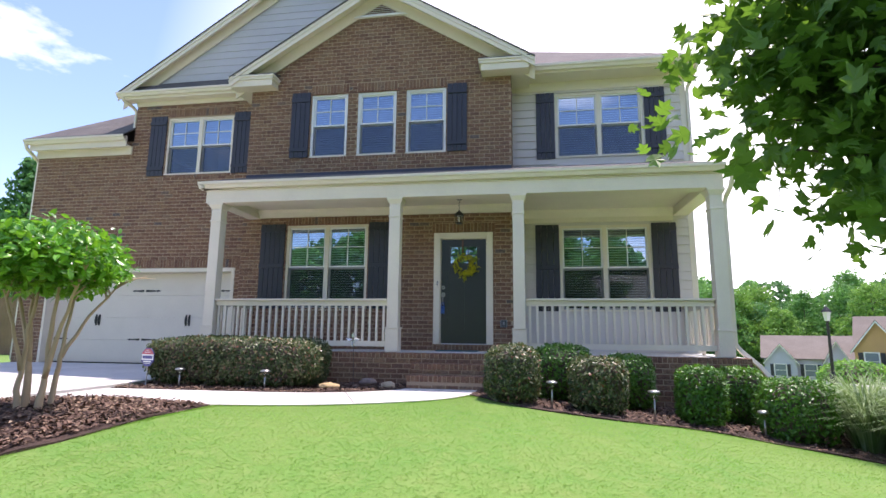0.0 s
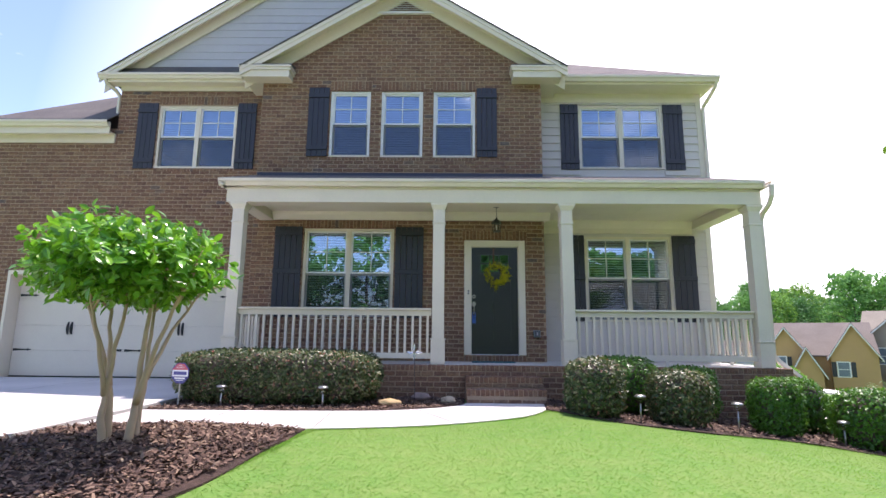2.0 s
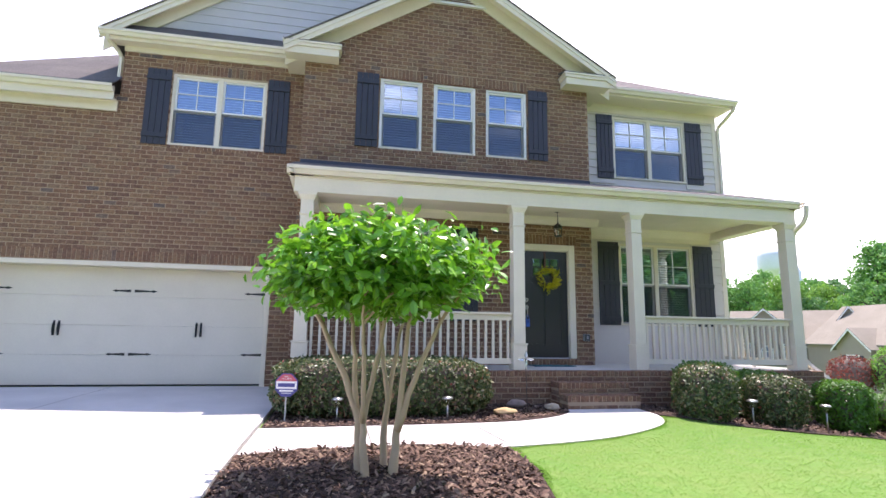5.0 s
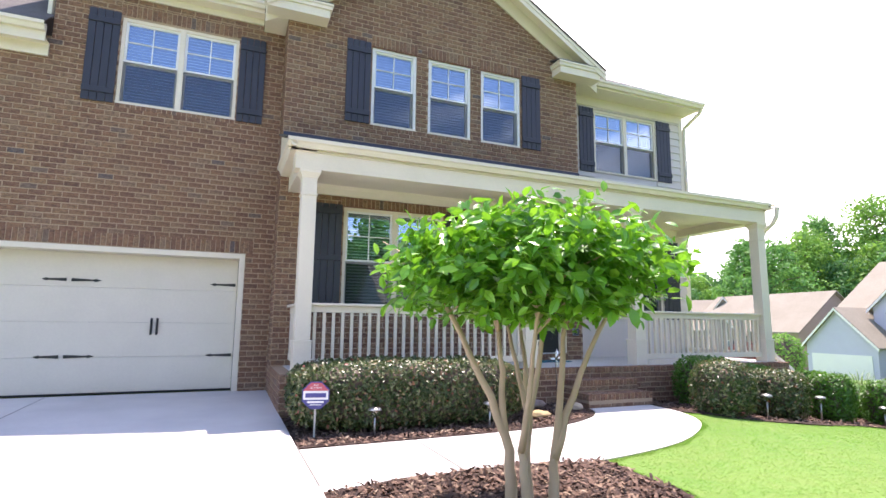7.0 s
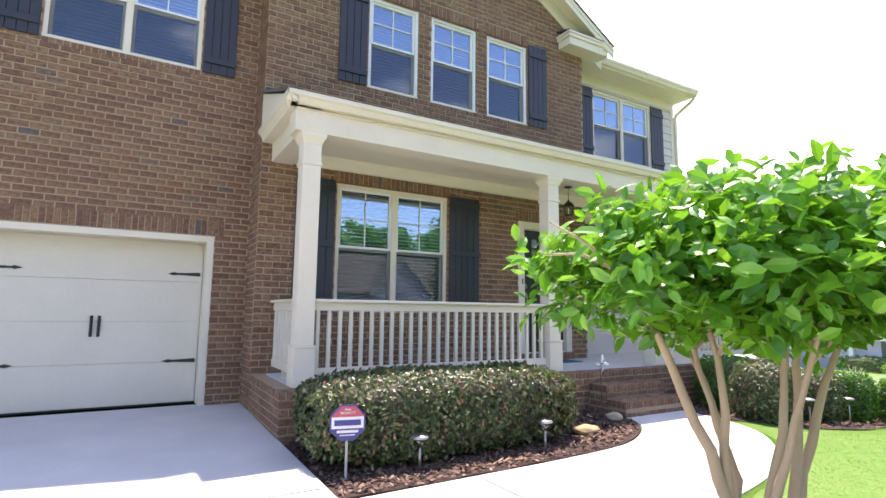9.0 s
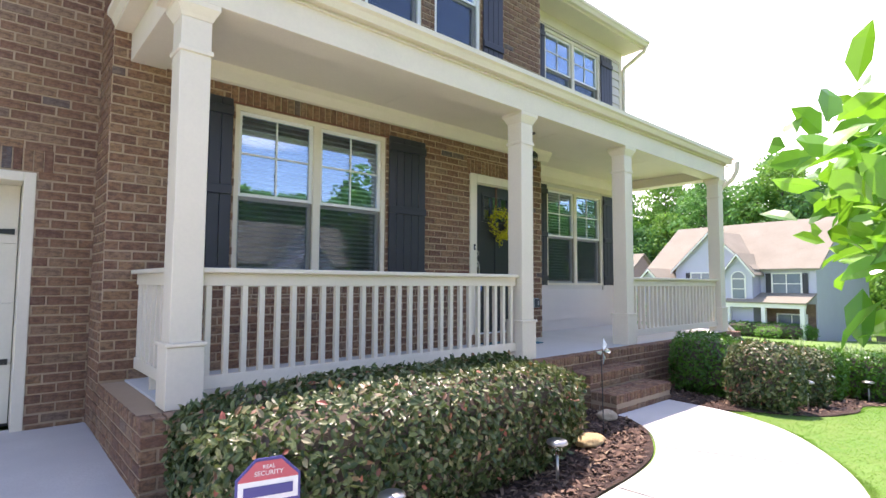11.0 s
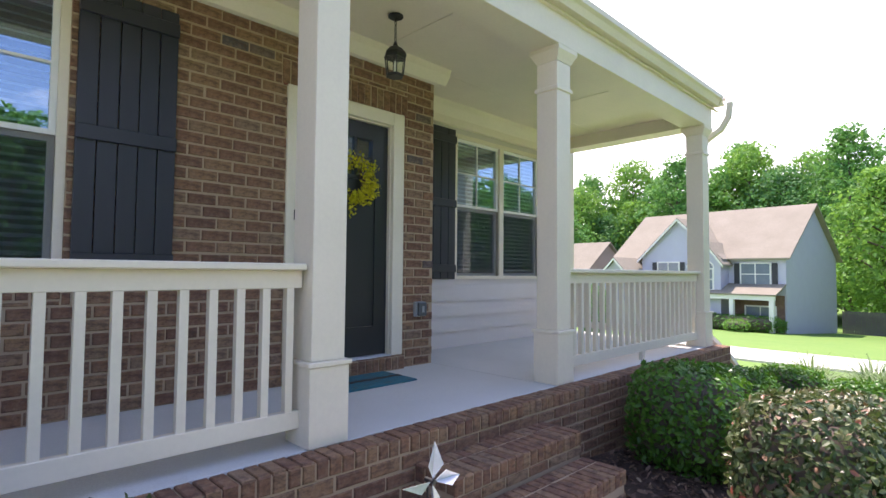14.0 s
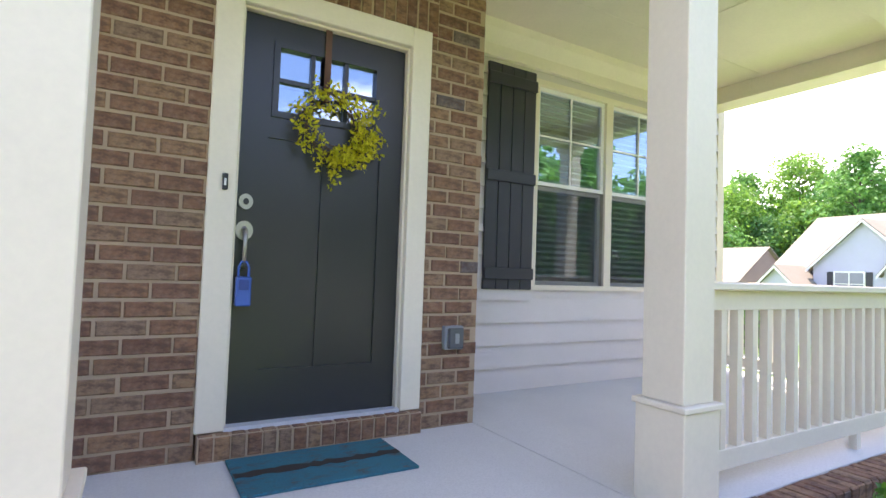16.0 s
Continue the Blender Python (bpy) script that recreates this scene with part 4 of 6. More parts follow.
# pent eave over the garage wall
boxed("pent_fascia", (-9.64, -6.43, 10.62, 10.65, 6.40, 6.57), TRIM, eaves)
boxed("pent_soffit", (-9.64, -6.43, 10.65, YG - 0.01, 6.40, 6.42), TRIM, eaves)
boxed("frieze", (-9.42, -6.43, YG - 0.04, YG - 0.011, 6.30, 6.40), TRIM, eaves)
boxed("right_soffit", (0.13, 3.44, 10.50, YS - 0.005, 6.30, 6.32), TRIM, eaves)
boxed("right_fascia", (0.13, 3.46, 10.48, 10.50, 6.30, 6.45), TRIM, eaves)
boxed("side_fascia", (3.44, 3.46, 10.50, 20.4, 6.30, 6.45), TRIM, eaves)
boxed("side_soffit", (SX1 + 0.02, 3.44, YS, 20.4, 6.30, 6.32), TRIM, eaves)
gutter(eaves, (0.15, 10.48, 6.46), (3.52, 10.48, 6.46), (0, -1, 0))
gutter(eaves, (-9.78, 10.62, 6.57), (-6.43, 10.62, 6.57), (0, -1, 0), 0.11)
boxed("low_fascia", (-12.1, -9.43, 10.62, 10.65, 5.22, 5.46), TRIM, eaves)
boxed("low_soffit", (-12.1, -9.43, 10.65, YG, 5.26, 5.28), TRIM, eaves)
boxed("low_frieze", (-12.07, -9.43, YG - 0.05, YG - 0.011, 5.08, 5.26), TRIM, eaves)
gutter(eaves, (-12.2, 10.62, 5.48), (-9.43, 10.62, 5.48), (0, -1, 0))
downspout([(3.46, 10.42, 6.36), (3.46, 10.47, 6.26), (3.42, 10.72, 6.10), (3.38, 10.88, 6.0), (3.37, 10.90, 5.9), (3.37, 10.90, 4.05)], "white rain pipe down the siding corner")
downspout([(-9.64, 10.58, 6.48), (-9.63, 10.62, 6.40), (-9.54, 10.85, 6.30), (-9.49, 10.92, 6.2), (-9.49, 10.92, 5.75)], "cream rain pipe beside the garage gable")
downspout([(-12.16, 10.56, 5.38), (-12.16, 10.6, 5.28), (-12.12, 10.8, 5.12), (-12.10, 10.92, 5.0), (-12.10, 10.92, 0.15)], "white rain pipe at the garage corner")
# gable face with shakes, and louvred vent
gface = thing("wall_gable", (-7.5, YG, 6.8), "grey shake siding gable over the garage", "wall", kind="structure")
bm = bmesh.new()
prism(bm, [(-9.42, 6.55), (-1, 6.55), (-1, 6.9), (LGX, LGZ - 0.1), (-9.42, 6.9)], "y", YG, YG + 0.15)
part("backing", bm, GABLE, gface)
boards(gface, -9.5, -3.2, 6.70, 9.0, YG - 0.002, [], 0.18, GABLE, 0.006, 0.010, lambda z: (LGX - (LGZ - 0.1 - z) / RS2, -3.2), "shake_row")
vent = thing("gable_vent", (RX, YB, 7.8), "white louvred triangular gable vent", "vent", kind="structure")
for i in range(6):
    z = 7.84 + i * 0.045
    h = (8.17 - z) / RS - 0.02
    bm = bmesh.new()
    prism(bm, [(YB - 0.06, z), (YB - 0.055, z + 0.012), (YB - 0.012, z + 0.045), (YB - 0.012, z + 0.03)], "x", RX - h, RX + h)
    part("slat", bm, WHITE, vent)
bm = bmesh.new()
prism(bm, [(RX - 0.62, 7.79), (RX + 0.62, 7.79), (RX + 0.56, 7.83), (RX - 0.56, 7.83)], "y", YB - 0.07, YB - 0.01)
part("frame", bm, WHITE, vent)


# ---- ground ----
def axis_of(lo, hi, fine0, fine1, step):
    a = list(np.arange(fine0, fine1 + 1e-6, step))
    d, p, q = step, fine0, fine1
    while p > lo:
        d *= 1.35
        p = max(lo, p - d)
        a.insert(0, p)
    d = step
    while q < hi:
        d *= 1.35
        q = min(hi, q + d)
        a.append(q)
    return a


gx, gy = axis_of(-900, 900, -13, 9, 0.2), axis_of(-900, 900, -7, 13, 0.2)
v = [(x, y, gz(x, y)) for y in gy for x in gx]
nx = len(gx)
f = [(j * nx + i, j * nx + i + 1, (j + 1) * nx + i + 1, (j + 1) * nx + i) for j in range(len(gy) - 1) for i in range(nx - 1)]
tagged(soup("ground", v, f, GRASS, None, "sloping green lawn reaching to the far distance", True), category="lawn", kind="structure")


def resample(pts, n):
    """Even points along a smooth line through pts."""
    p = [Vector((*q, 0)) for q in pts]
    out = []
    for i in range(len(p) - 1):
        a, b, c, d = p[max(i - 1, 0)], p[i], p[i + 1], p[min(i + 2, len(p) - 1)]
        for k in range(12):
            t = k / 12
            out.append(0.5 * ((2 * b) + (c - a) * t + (2 * a - 5 * b + 4 * c - d) * t * t + (3 * b - a - 3 * c + d) * t ** 3))
    out.append(p[-1])
    ln = [0]
    for a, b in zip(out, out[1:]):
        ln.append(ln[-1] + (b - a).length)
    res = []
    for k in range(n):
        s = ln[-1] * k / (n - 1)
        i = max(j for j in range(len(ln)) if ln[j] <= s + 1e-9)
        i = min(i, len(out) - 2)
        res.append(out[i].lerp(out[i + 1], (s - ln[i]) / max(ln[i + 1] - ln[i], 1e-9)))
    return res


def band(name, left, right, height, material, label, category, n=40, m=8, skirt=0.0, kind="structure", crown=0.0):
    """A surface between two lines on the ground, height above it by a function of x, y."""
    a, b = resample(left, n), resample(right, n)
    v, f = [], []
    for p, q in zip(a, b):
        for k in range(m + 1):
            r = p.lerp(q, k / m)
            v.append((r.x, r.y, height(r.x, r.y) + crown * math.sin(math.pi * k / m)))
    w = m + 1
    for i in range(n - 1):
        for k in range(m):
            f.append((i * w + k, i * w + k + 1, (i + 1) * w + k + 1, (i + 1) * w + k))
    if skirt:
        edge = [i * w for i in range(n)] + [(n - 1) * w + k for k in range(1, w)] + [i * w + m for i in range(n - 2, -1, -1)] + list(range(m - 1, 0, -1))
        base = len(v)
        v += [(v[i][0], v[i][1], v[i][2] - skirt) for i in edge]
        e = len(edge)
        f += [(edge[i], edge[(i + 1) % e], base + (i + 1) % e, base + i) for i in range(e)]
    return tagged(soup(name, v, f, material, None, label), category=category, kind=kind)


drive_h = lambda x, y: gz(x, y) + 0.05 + 0.055 * min(1, max(0, (y - 7) / 4))
band("driveway", [(-11.9, YG + 0.1), (-11.9, 7), (-11.9, 2), (-11.9, -6.3)], [(-6.06, YG + 0.1), (-6.06, 7), (-6.06, 2), (-6.06, -6.3)], drive_h, CONCRETE, "pale concrete driveway in front of the garage", "driveway", 60, 8, 0.15)
walk_h = lambda x, y: gz(x, y) + 0.014
band("front_walk", [(-6.055, 7.0), (-5, 7.03), (-3.9, 7.07), (-2.95, 7.18), (-2.3, 7.5), (-1.95, 7.85), (-1.86, 8.10)], [(-6.055, 5.68), (-4.7, 5.68), (-3.55, 5.72), (-2.3, 6.04), (-1.27, 6.7), (-0.83, 7.4), (-0.70, 8.10)], walk_h, CONCRETE, "curved pale concrete front walk leading to the steps", "walk", 60, 8, 0.15)
mulch_h = lambda x, y: gz(x, y) + 0.018 + 0.016 * noise.noise((x * 3, y * 3, 0))
band("mulch_bed", [(-6.055, 5.66), (-6.055, 4.4), (-6.055, 3.3), (-6.055, 2.4)], [(-3.58, 5.68), (-3.64, 4.7), (-4.0, 3.5), (-5.2, 2.5)], mulch_h, MULCH, "dark bark mulch bed round the small tree", "mulch", 40, 24, 0.1, crown=0.05)
band("mulch_bed", [(-6.03, 8.73), (-5, 8.73), (-3, 8.73), (-1.87, 8.73)], [(-6.03, 7.03), (-5, 7.05), (-3.9, 7.09), (-2.95, 7.2), (-2.3, 7.52), (-1.95, 7.87), (-1.88, 8.1)], mulch_h, MULCH, "dark mulch bed under the hedge by the porch", "mulch", 40, 20, 0.1)
band("mulch_bed", [(-0.65, 8.73), (1, 8.73), (3.5, 8.73), (4.5, 8.85), (7.0, 9.2)], [(-0.80, 7.45), (-0.2, 6.85), (0.9, 6.65), (2.0, 6.75), (2.8, 6.35), (3.8, 5.9), (5.2, 5.6), (7.0, 5.6)], mulch_h, MULCH, "dark mulch bed under the round shrubs", "mulch", 50, 24, 0.1)
band("road", [(-300, -6.6), (-20, -6.6), (0, -6.6), (20, -6.6), (300, -6.6)], [(-300, -14), (-20, -14), (0, -14), (20, -14), (300, -14)], lambda x, y: gz(x, y) + 0.03, ASPHALT, "grey asphalt street in front of the yard", "road", 60, 4)


# ---- plants ----
def shrub(name, x, y, z, rx, ry, h, leaf, n, size, label, group, power=2.6, seed=1, core=(0.82, 0.9)):
    """A clipped shrub: solid dark core and many small leaves over a rounded box shape."""
    rng = np.random.default_rng(seed)
    t = thing(name, (x, y, z), label, "shrub", group)
    d = rng.normal(size=(n, 3))
    d /= np.linalg.norm(d, axis=1)[:, None]
    r = (np.abs(d) ** power).sum(1) ** (-1 / power)
    lump = np.array([noise.noise((p[0] * 2.5 + seed, p[1] * 2.5, p[2] * 2.5)) for p in d])
    depth = 1 - 0.22 * rng.random(n) ** 2.2 + 0.07 * lump
    p = d * r[:, None] * depth[:, None]
    p = p[p[:, 2] > -0.93]
    nn = len(p)
    pts = p * np.array([rx, ry, h / 2]) + np.array([x, y, z + h / 2])
    out = p / np.linalg.norm(p, axis=1)[:, None]
    v, f = scatter(LEAF, LEAF_F, pts, size * rng.uniform(0.7, 1.25, nn), rng, 0.25, out, 0.8)
    soup("foliage", v, f, leaf, t)
    # closed dark filler added inside, seen through gaps between the leaves
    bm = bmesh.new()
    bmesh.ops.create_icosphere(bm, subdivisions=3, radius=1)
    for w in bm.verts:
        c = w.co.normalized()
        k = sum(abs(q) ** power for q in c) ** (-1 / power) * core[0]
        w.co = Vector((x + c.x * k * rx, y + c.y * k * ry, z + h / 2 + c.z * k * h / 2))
    part("dark_core", bm, DARKBARK, t)
    return t


def small_tree():
    """Multi-stemmed small tree with a broad domed crown."""
    rng = np.random.default_rng(4)
    bx, by, bz = -4.93, 4.72, 0.03
    t = thing("small_tree", (bx, by, bz), "small multi-stemmed tree with glossy bright green leaves", "tree")
    # each stem: points from the ground up, with the radius at both ends
    fork_a, fork_b, fork_c, fork_d = (-0.15, 0.06, 0.47), (-0.11, -0.06, 0.40), (0.10, 0.18, 0.52), (0.15, -0.03, 0.33)
    stems = [([(-0.11, 0.05, -0.05), (-0.12, 0.045, 0.2), fork_a, (-0.30, 0.10, 0.84), (-0.50, 0.14, 1.22), (-0.66, 0.20, 1.50)], 0.047, 0.010),
             ([fork_a, (-0.17, 0.05, 0.75), (-0.20, 0.05, 1.10), (-0.27, 0.10, 1.5)], 0.028, 0.009),
             ([(-0.07, -0.07, -0.05), (-0.10, -0.08, 0.2), fork_b, (-0.03, -0.10, 0.80), (0.03, -0.11, 1.17), (0.0, -0.18, 1.55)], 0.036, 0.009),
             ([fork_b, (-0.12, -0.17, 0.75), (-0.14, -0.28, 1.10), (-0.15, -0.36, 1.32)], 0.024, 0.008),
             ([(0.08, 0.15, -0.05), (0.07, 0.17, 0.25), fork_c, (0.06, 0.24, 0.80), (0.03, 0.32, 1.1), (-0.04, 0.45, 1.5)], 0.034, 0.009),
             ([fork_c, (0.16, 0.33, 0.85), (0.24, 0.52, 1.15), (0.3, 0.7, 1.4)], 0.024, 0.008),
             ([(0.12, -0.03, -0.05), (0.13, -0.035, 0.15), fork_d, (0.19, -0.06, 0.80), (0.23, -0.08, 1.22), (0.27, -0.1, 1.55)], 0.044, 0.009),
             ([fork_d, (0.27, -0.07, 0.72), (0.44, -0.12, 1.12), (0.64, -0.2, 1.45)], 0.030, 0.009)]
    for path, r0, r1 in stems:
        bm = bmesh.new()
        pts = [Vector((bx, by, bz)) + Vector(p) for p in path]
        fine = []
        for i in range(len(pts) - 1):
            for k in range(3):
                fine.append(pts[i].lerp(pts[i + 1], k / 3) + Vector(rng.normal(size=3)) * (0.005 if i + k else 0.0))
        fine.append(pts[-1])
        m = len(fine) - 1
        tube(bm, fine, [r0 + (r1 - r0) * (i / m) ** 0.8 for i in range(m + 1)], 9)
        st = part("stem", bm, BARK, t, smooth=True)
        for k in range(5):
            s = pts[-2].lerp(pts[-1], 0.05 + 0.22 * k)
            ang = rng.uniform(0, 6.28)
            e = s + Vector((math.cos(ang) * rng.uniform(0.2, 0.42), math.sin(ang) * rng.uniform(0.2, 0.42), rng.uniform(0.05, 0.3)))
            bm = bmesh.new()
            tube(bm, [s, s.lerp(e, 0.5) + Vector((0, 0, 0.04)), e], [0.012, 0.008, 0.004], 5)
            part("branch", bm, BARK, st, smooth=True)
    # crown: whorls of leaves at the ends of many twigs, over a flat-bottomed dome
    pts, outs = [], []
    for k in range(600):
        u = rng.normal(size=3)
        u /= np.linalg.norm(u)
        r = 1 - 0.42 * rng.random() ** 1.4
        lump = 1 + 0.20 * noise.noise((u[0] * 2.0, u[1] * 2.0, u[2] * 2.0 + 5))
        c = np.array([-0.8 * u[0] * 0.92 + 0.6 * u[1] * 0.70, 0.6 * u[0] * 0.92 + 0.8 * u[1] * 0.70, u[2] * (0.41 if u[2] > 0 else 0.33)]) * r * lump
        c += np.array([bx - 0.03, by - 0.02, bz + 1.50])
        out2 = c - np.array([bx, by, bz + 1.5])
        out2 /= np.linalg.norm(out2) + 1e-6
        dirn = np.array([out2[0], out2[1], 0.35 * u[2] + 0.2])
        for q in range(12):
            pts.append(c + dirn * (q - 6) * 0.022 + rng.normal(size=3) * 0.032)
            outs.append(np.array([out2[0] * 0.5, out2[1] * 0.5, 0.6]))
    pts, outs = np.array(pts), np.array(outs)
    v, f = scatter(LEAF, LEAF_F, pts, rng.uniform(0.066, 0.122, len(pts)), rng, 0.25, outs, 0.8)
    soup("crown", v, f, TREELEAF, t)


MAPLE = [(0, 0, 0), (0.12, 0.30, 0.02), (0.34, 0.42, 0.0), (0.36, 0.22, 0.03), (0.66, 0.40, -0.02), (0.64, 0.15, 0.02), (1.0, 0.0, -0.06),
         (0.64, -0.15, 0.02), (0.66, -0.40, -0.02), (0.36, -0.22, 0.03), (0.34, -0.42, 0.0), (0.12, -0.30, 0.02), (0.35, 0, 0.0)]
MAPLE_F = [(12, i + 1, i) for i in range(0, 11)] + [(12, 0, 11)]


def maple():
    rng = np.random.default_rng(11)
    bx, by = 2.75, 2.5
    bz = gz(bx, by)
    t = thing("maple_tree", (bx, by, bz), "leafy green maple with low spreading branches on the lawn", "tree")
    bm = bmesh.new()
    tube(bm, [(bx, by, bz - 0.1), (bx + 0.02, by, bz + 0.8), (bx - 0.03, by + 0.03, bz + 1.8), (bx, by, bz + 3.0), (bx + 0.05, by, bz + 4.4)], [0.12, 0.09, 0.08, 0.06, 0.02], 12)
    trunk = part("trunk", bm, DARKBARK, t, smooth=True)
    pts, outs = [], []
    ends = [(1.03, 2.85, 2.2), (1.08, 2.75, 2.5), (1.1, 2.6, 2.2), (1.2, 2.7, 2.9), (1.25, 2.7, 1.75), (1.3, 2.3, 2.6), (1.4, 2.6, 2.2), (1.55, 2.4, 1.6), (1.5, 2.8, 3.0),
            (1.7, 2.2, 2.1), (1.75, 2.7, 2.6), (1.8, 3.0, 1.9), (1.9, 2.5, 1.5), (2.0, 2.1, 2.7), (2.1, 2.9, 2.3), (1.6, 2.9, 2.4), (1.35, 2.95, 2.0), (2.2, 2.5, 3.4), (1.5, 2.3, 3.3), (3.2, 3.3, 2.6), (3.6, 2.4, 2.6), (3.2, 1.7, 2.5), (2.7, 2.5, 4.2), (3.3, 2.8, 3.6), (2.3, 3.3, 2.0)]
    for e in ends:
        e = Vector(e)
        s = Vector((bx, by, max(bz + 1.2, e.z - 0.7)))
        bm = bmesh.new()
        mid = s.lerp(e, 0.5) + Vector((0, 0, 0.15))
        tube(bm, [s, s.lerp(mid, 0.5) + Vector((0, 0, 0.06)), mid, mid.lerp(e, 0.5) + Vector((0, 0, 0.03)), e], [0.028, 0.021, 0.015, 0.010, 0.004], 6)
        part("limb", bm, DARKBARK, trunk, smooth=True)
        for k in range(44):
            c = np.array(s.lerp(e, rng.uniform(0.5, 1.0))) + rng.normal(size=3) * np.array([0.15, 0.16, 0.15])
            for q in range(7):
                pts.append(c + rng.normal(size=3) * 0.09)
                outs.append(rng.normal(size=3) * 0.3 + np.array([0, 0, 0.7]))
    pts, outs = np.array(pts), np.array(outs)
    v, f = scatter(MAPLE, MAPLE_F, pts, rng.uniform(0.07, 0.14, len(pts)), rng, 0.2, outs, 1.0)
    soup("crown", v, f, MAPLELEAF, t)


small_tree()
maple()
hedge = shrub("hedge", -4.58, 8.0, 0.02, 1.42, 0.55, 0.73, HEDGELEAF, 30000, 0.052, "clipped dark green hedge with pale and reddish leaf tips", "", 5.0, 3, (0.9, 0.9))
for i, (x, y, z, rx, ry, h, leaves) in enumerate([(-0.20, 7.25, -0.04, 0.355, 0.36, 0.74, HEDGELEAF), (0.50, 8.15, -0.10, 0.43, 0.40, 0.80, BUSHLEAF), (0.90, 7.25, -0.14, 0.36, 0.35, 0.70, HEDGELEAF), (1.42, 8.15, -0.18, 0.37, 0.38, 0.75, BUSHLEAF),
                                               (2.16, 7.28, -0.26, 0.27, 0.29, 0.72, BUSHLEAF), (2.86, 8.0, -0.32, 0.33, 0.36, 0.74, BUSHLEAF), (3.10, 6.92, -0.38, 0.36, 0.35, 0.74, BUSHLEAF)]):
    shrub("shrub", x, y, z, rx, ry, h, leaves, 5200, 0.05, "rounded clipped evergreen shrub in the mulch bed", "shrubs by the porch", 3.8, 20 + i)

shrub("shrub", 3.75, 8.0, gz(3.75, 8.0), 0.5, 0.45, 0.6, BUSHLEAF, 4200, 0.05, "low green shrub beside the tall ornamental grass", "shrubs by the porch", 2.6, 41)


def tall_grass(x, y, r, h, n, seed):
    """A fountain of long arching blades."""
    rng = np.random.default_rng(seed)
    z = gz(x, y)
    t = thing("ornamental_grass", (x, y, z), "arching green and white striped ornamental grass clump", "ornamental grass", "grass clumps")
    v, f = [], []
    for i in range(n):
        a, q = rng.uniform(0, 6.283), rng.random()
        reach, hh = r * (0.35 + 0.75 * q), h * rng.uniform(0.65, 1.1) * (1.1 - 0.45 * q)
        d, w = np.array([math.cos(a), math.sin(a), 0]), np.array([-math.sin(a), math.cos(a), 0]) * rng.uniform(0.008, 0.015)
        b = np.array([x, y, z]) + d * rng.uniform(0, 0.15)
        k = len(v)
        for u in (0, 0.3, 0.55, 0.8, 1.0):
            p = b + d * reach * u ** 1.6 + np.array([0, 0, hh * (1.9 * u - 1.15 * u * u)])
            ww = w * (1 - u * 0.92)
            v += [p - ww, p + ww]
        f += [(k + 2 * j, k + 2 * j + 1, k + 2 * j + 3, k + 2 * j + 2) for j in range(4)]
    soup("blades", v, f, REED, t)


for i, (x, y) in enumerate([(3.75, 6.75), (4.1, 7.2), (3.95, 6.3), (4.5, 6.7), (4.9, 7.5), (5.4, 7.0), (4.4, 8.1), (5.3, 6.2)]):
    tall_grass(x, y, 0.8, 0.95, 520, 60 + i)


# ---- solar path lights, sign, stones, spinner ----
STEEL = painted("brushed_steel", (0.50, 0.49, 0.47), 0.3, 90, 0.1)
STEEL.node_tree.nodes["Principled BSDF"].inputs["Metallic"].default_value = 0.8
LAMPGLASS = glass_look("clear_glass", 0.05, (0.95, 0.95, 0.93))


def rings(bm, x, y, prof, sides=14):
    prev = None
    for r, z in prof:
        ring = [bm.verts.new((x + r * math.cos(2 * math.pi * k / sides), y + r * math.sin(2 * math.pi * k / sides), z)) for k in range(sides)]
        if prev:
            for k in range(sides):
                bm.faces.new((prev[k], prev[(k + 1) % sides], ring[(k + 1) % sides], ring[k]))
        else:
            bm.faces.new(ring[::-1])
        prev = ring
    bm.faces.new(prev)


def path_light(x, y, top):
    g = gz(x, y) + 0.03
    t = thing("path_light", (x, y, g), "small steel mushroom-cap solar path light in the mulch", "path light", "solar path lights")
    bm = bmesh.new()
    tube(bm, [(x, y, g - 0.03), (x, y, top - 0.11)], [0.011, 0.011], 8)
    part("stake", bm, STEEL, t, smooth=True)
    bm = bmesh.new()
    rings(bm, x, y, [(0.016, top - 0.115), (0.03, top - 0.09), (0.042, top - 0.03)])
    part("lens", bm, LAMPGLASS, t, "clear plastic lens", True)
    bm = bmesh.new()
    rings(bm, x, y, [(0.07, top - 0.034), (0.075, top - 0.028), (0.066, top - 0.012), (0.04, top - 0.002), (0.015, top)])
    part("cap", bm, STEEL, t, smooth=True)


for p in ((-5.2, 7.40, 0.30), (-3.82, 7.40, 0.30), (0.30, 6.98, 0.27), (1.55, 7.05, 0.18), (2.72, 6.85, 0.0)):
    path_light(*p)

# yard sign: octagon on a stake
SX, SY, SZ = -5.82, 7.47, 0.44
WHITEP, RED, NAVY = painted("sign_white", (0.8, 0.8, 0.8), 0.4), painted("sign_red", (0.55, 0.10, 0.13), 0.4), painted("sign_blue", (0.06, 0.06, 0.25), 0.4)
ysign = thing("yard_sign", (SX, SY, 0.05), "octagonal red, white and blue security sign on a stake", "sign")
face = Matrix.Translation((SX, SY, SZ)) @ Matrix.Rotation(radians(-14), 4, "Z")


def oct_pts(r):
    return [(r * math.cos(math.pi / 8 + k * math.pi / 4), r * math.sin(math.pi / 8 + k * math.pi / 4)) for k in range(8)]


def flat(name, pts, y0, y1, mat, label=""):
    bm = bmesh.new()
    prism(bm, pts, "y", y0, y1)
    bmesh.ops.transform(bm, matrix=face, verts=bm.verts)
    part(name, bm, mat, ysign, label)


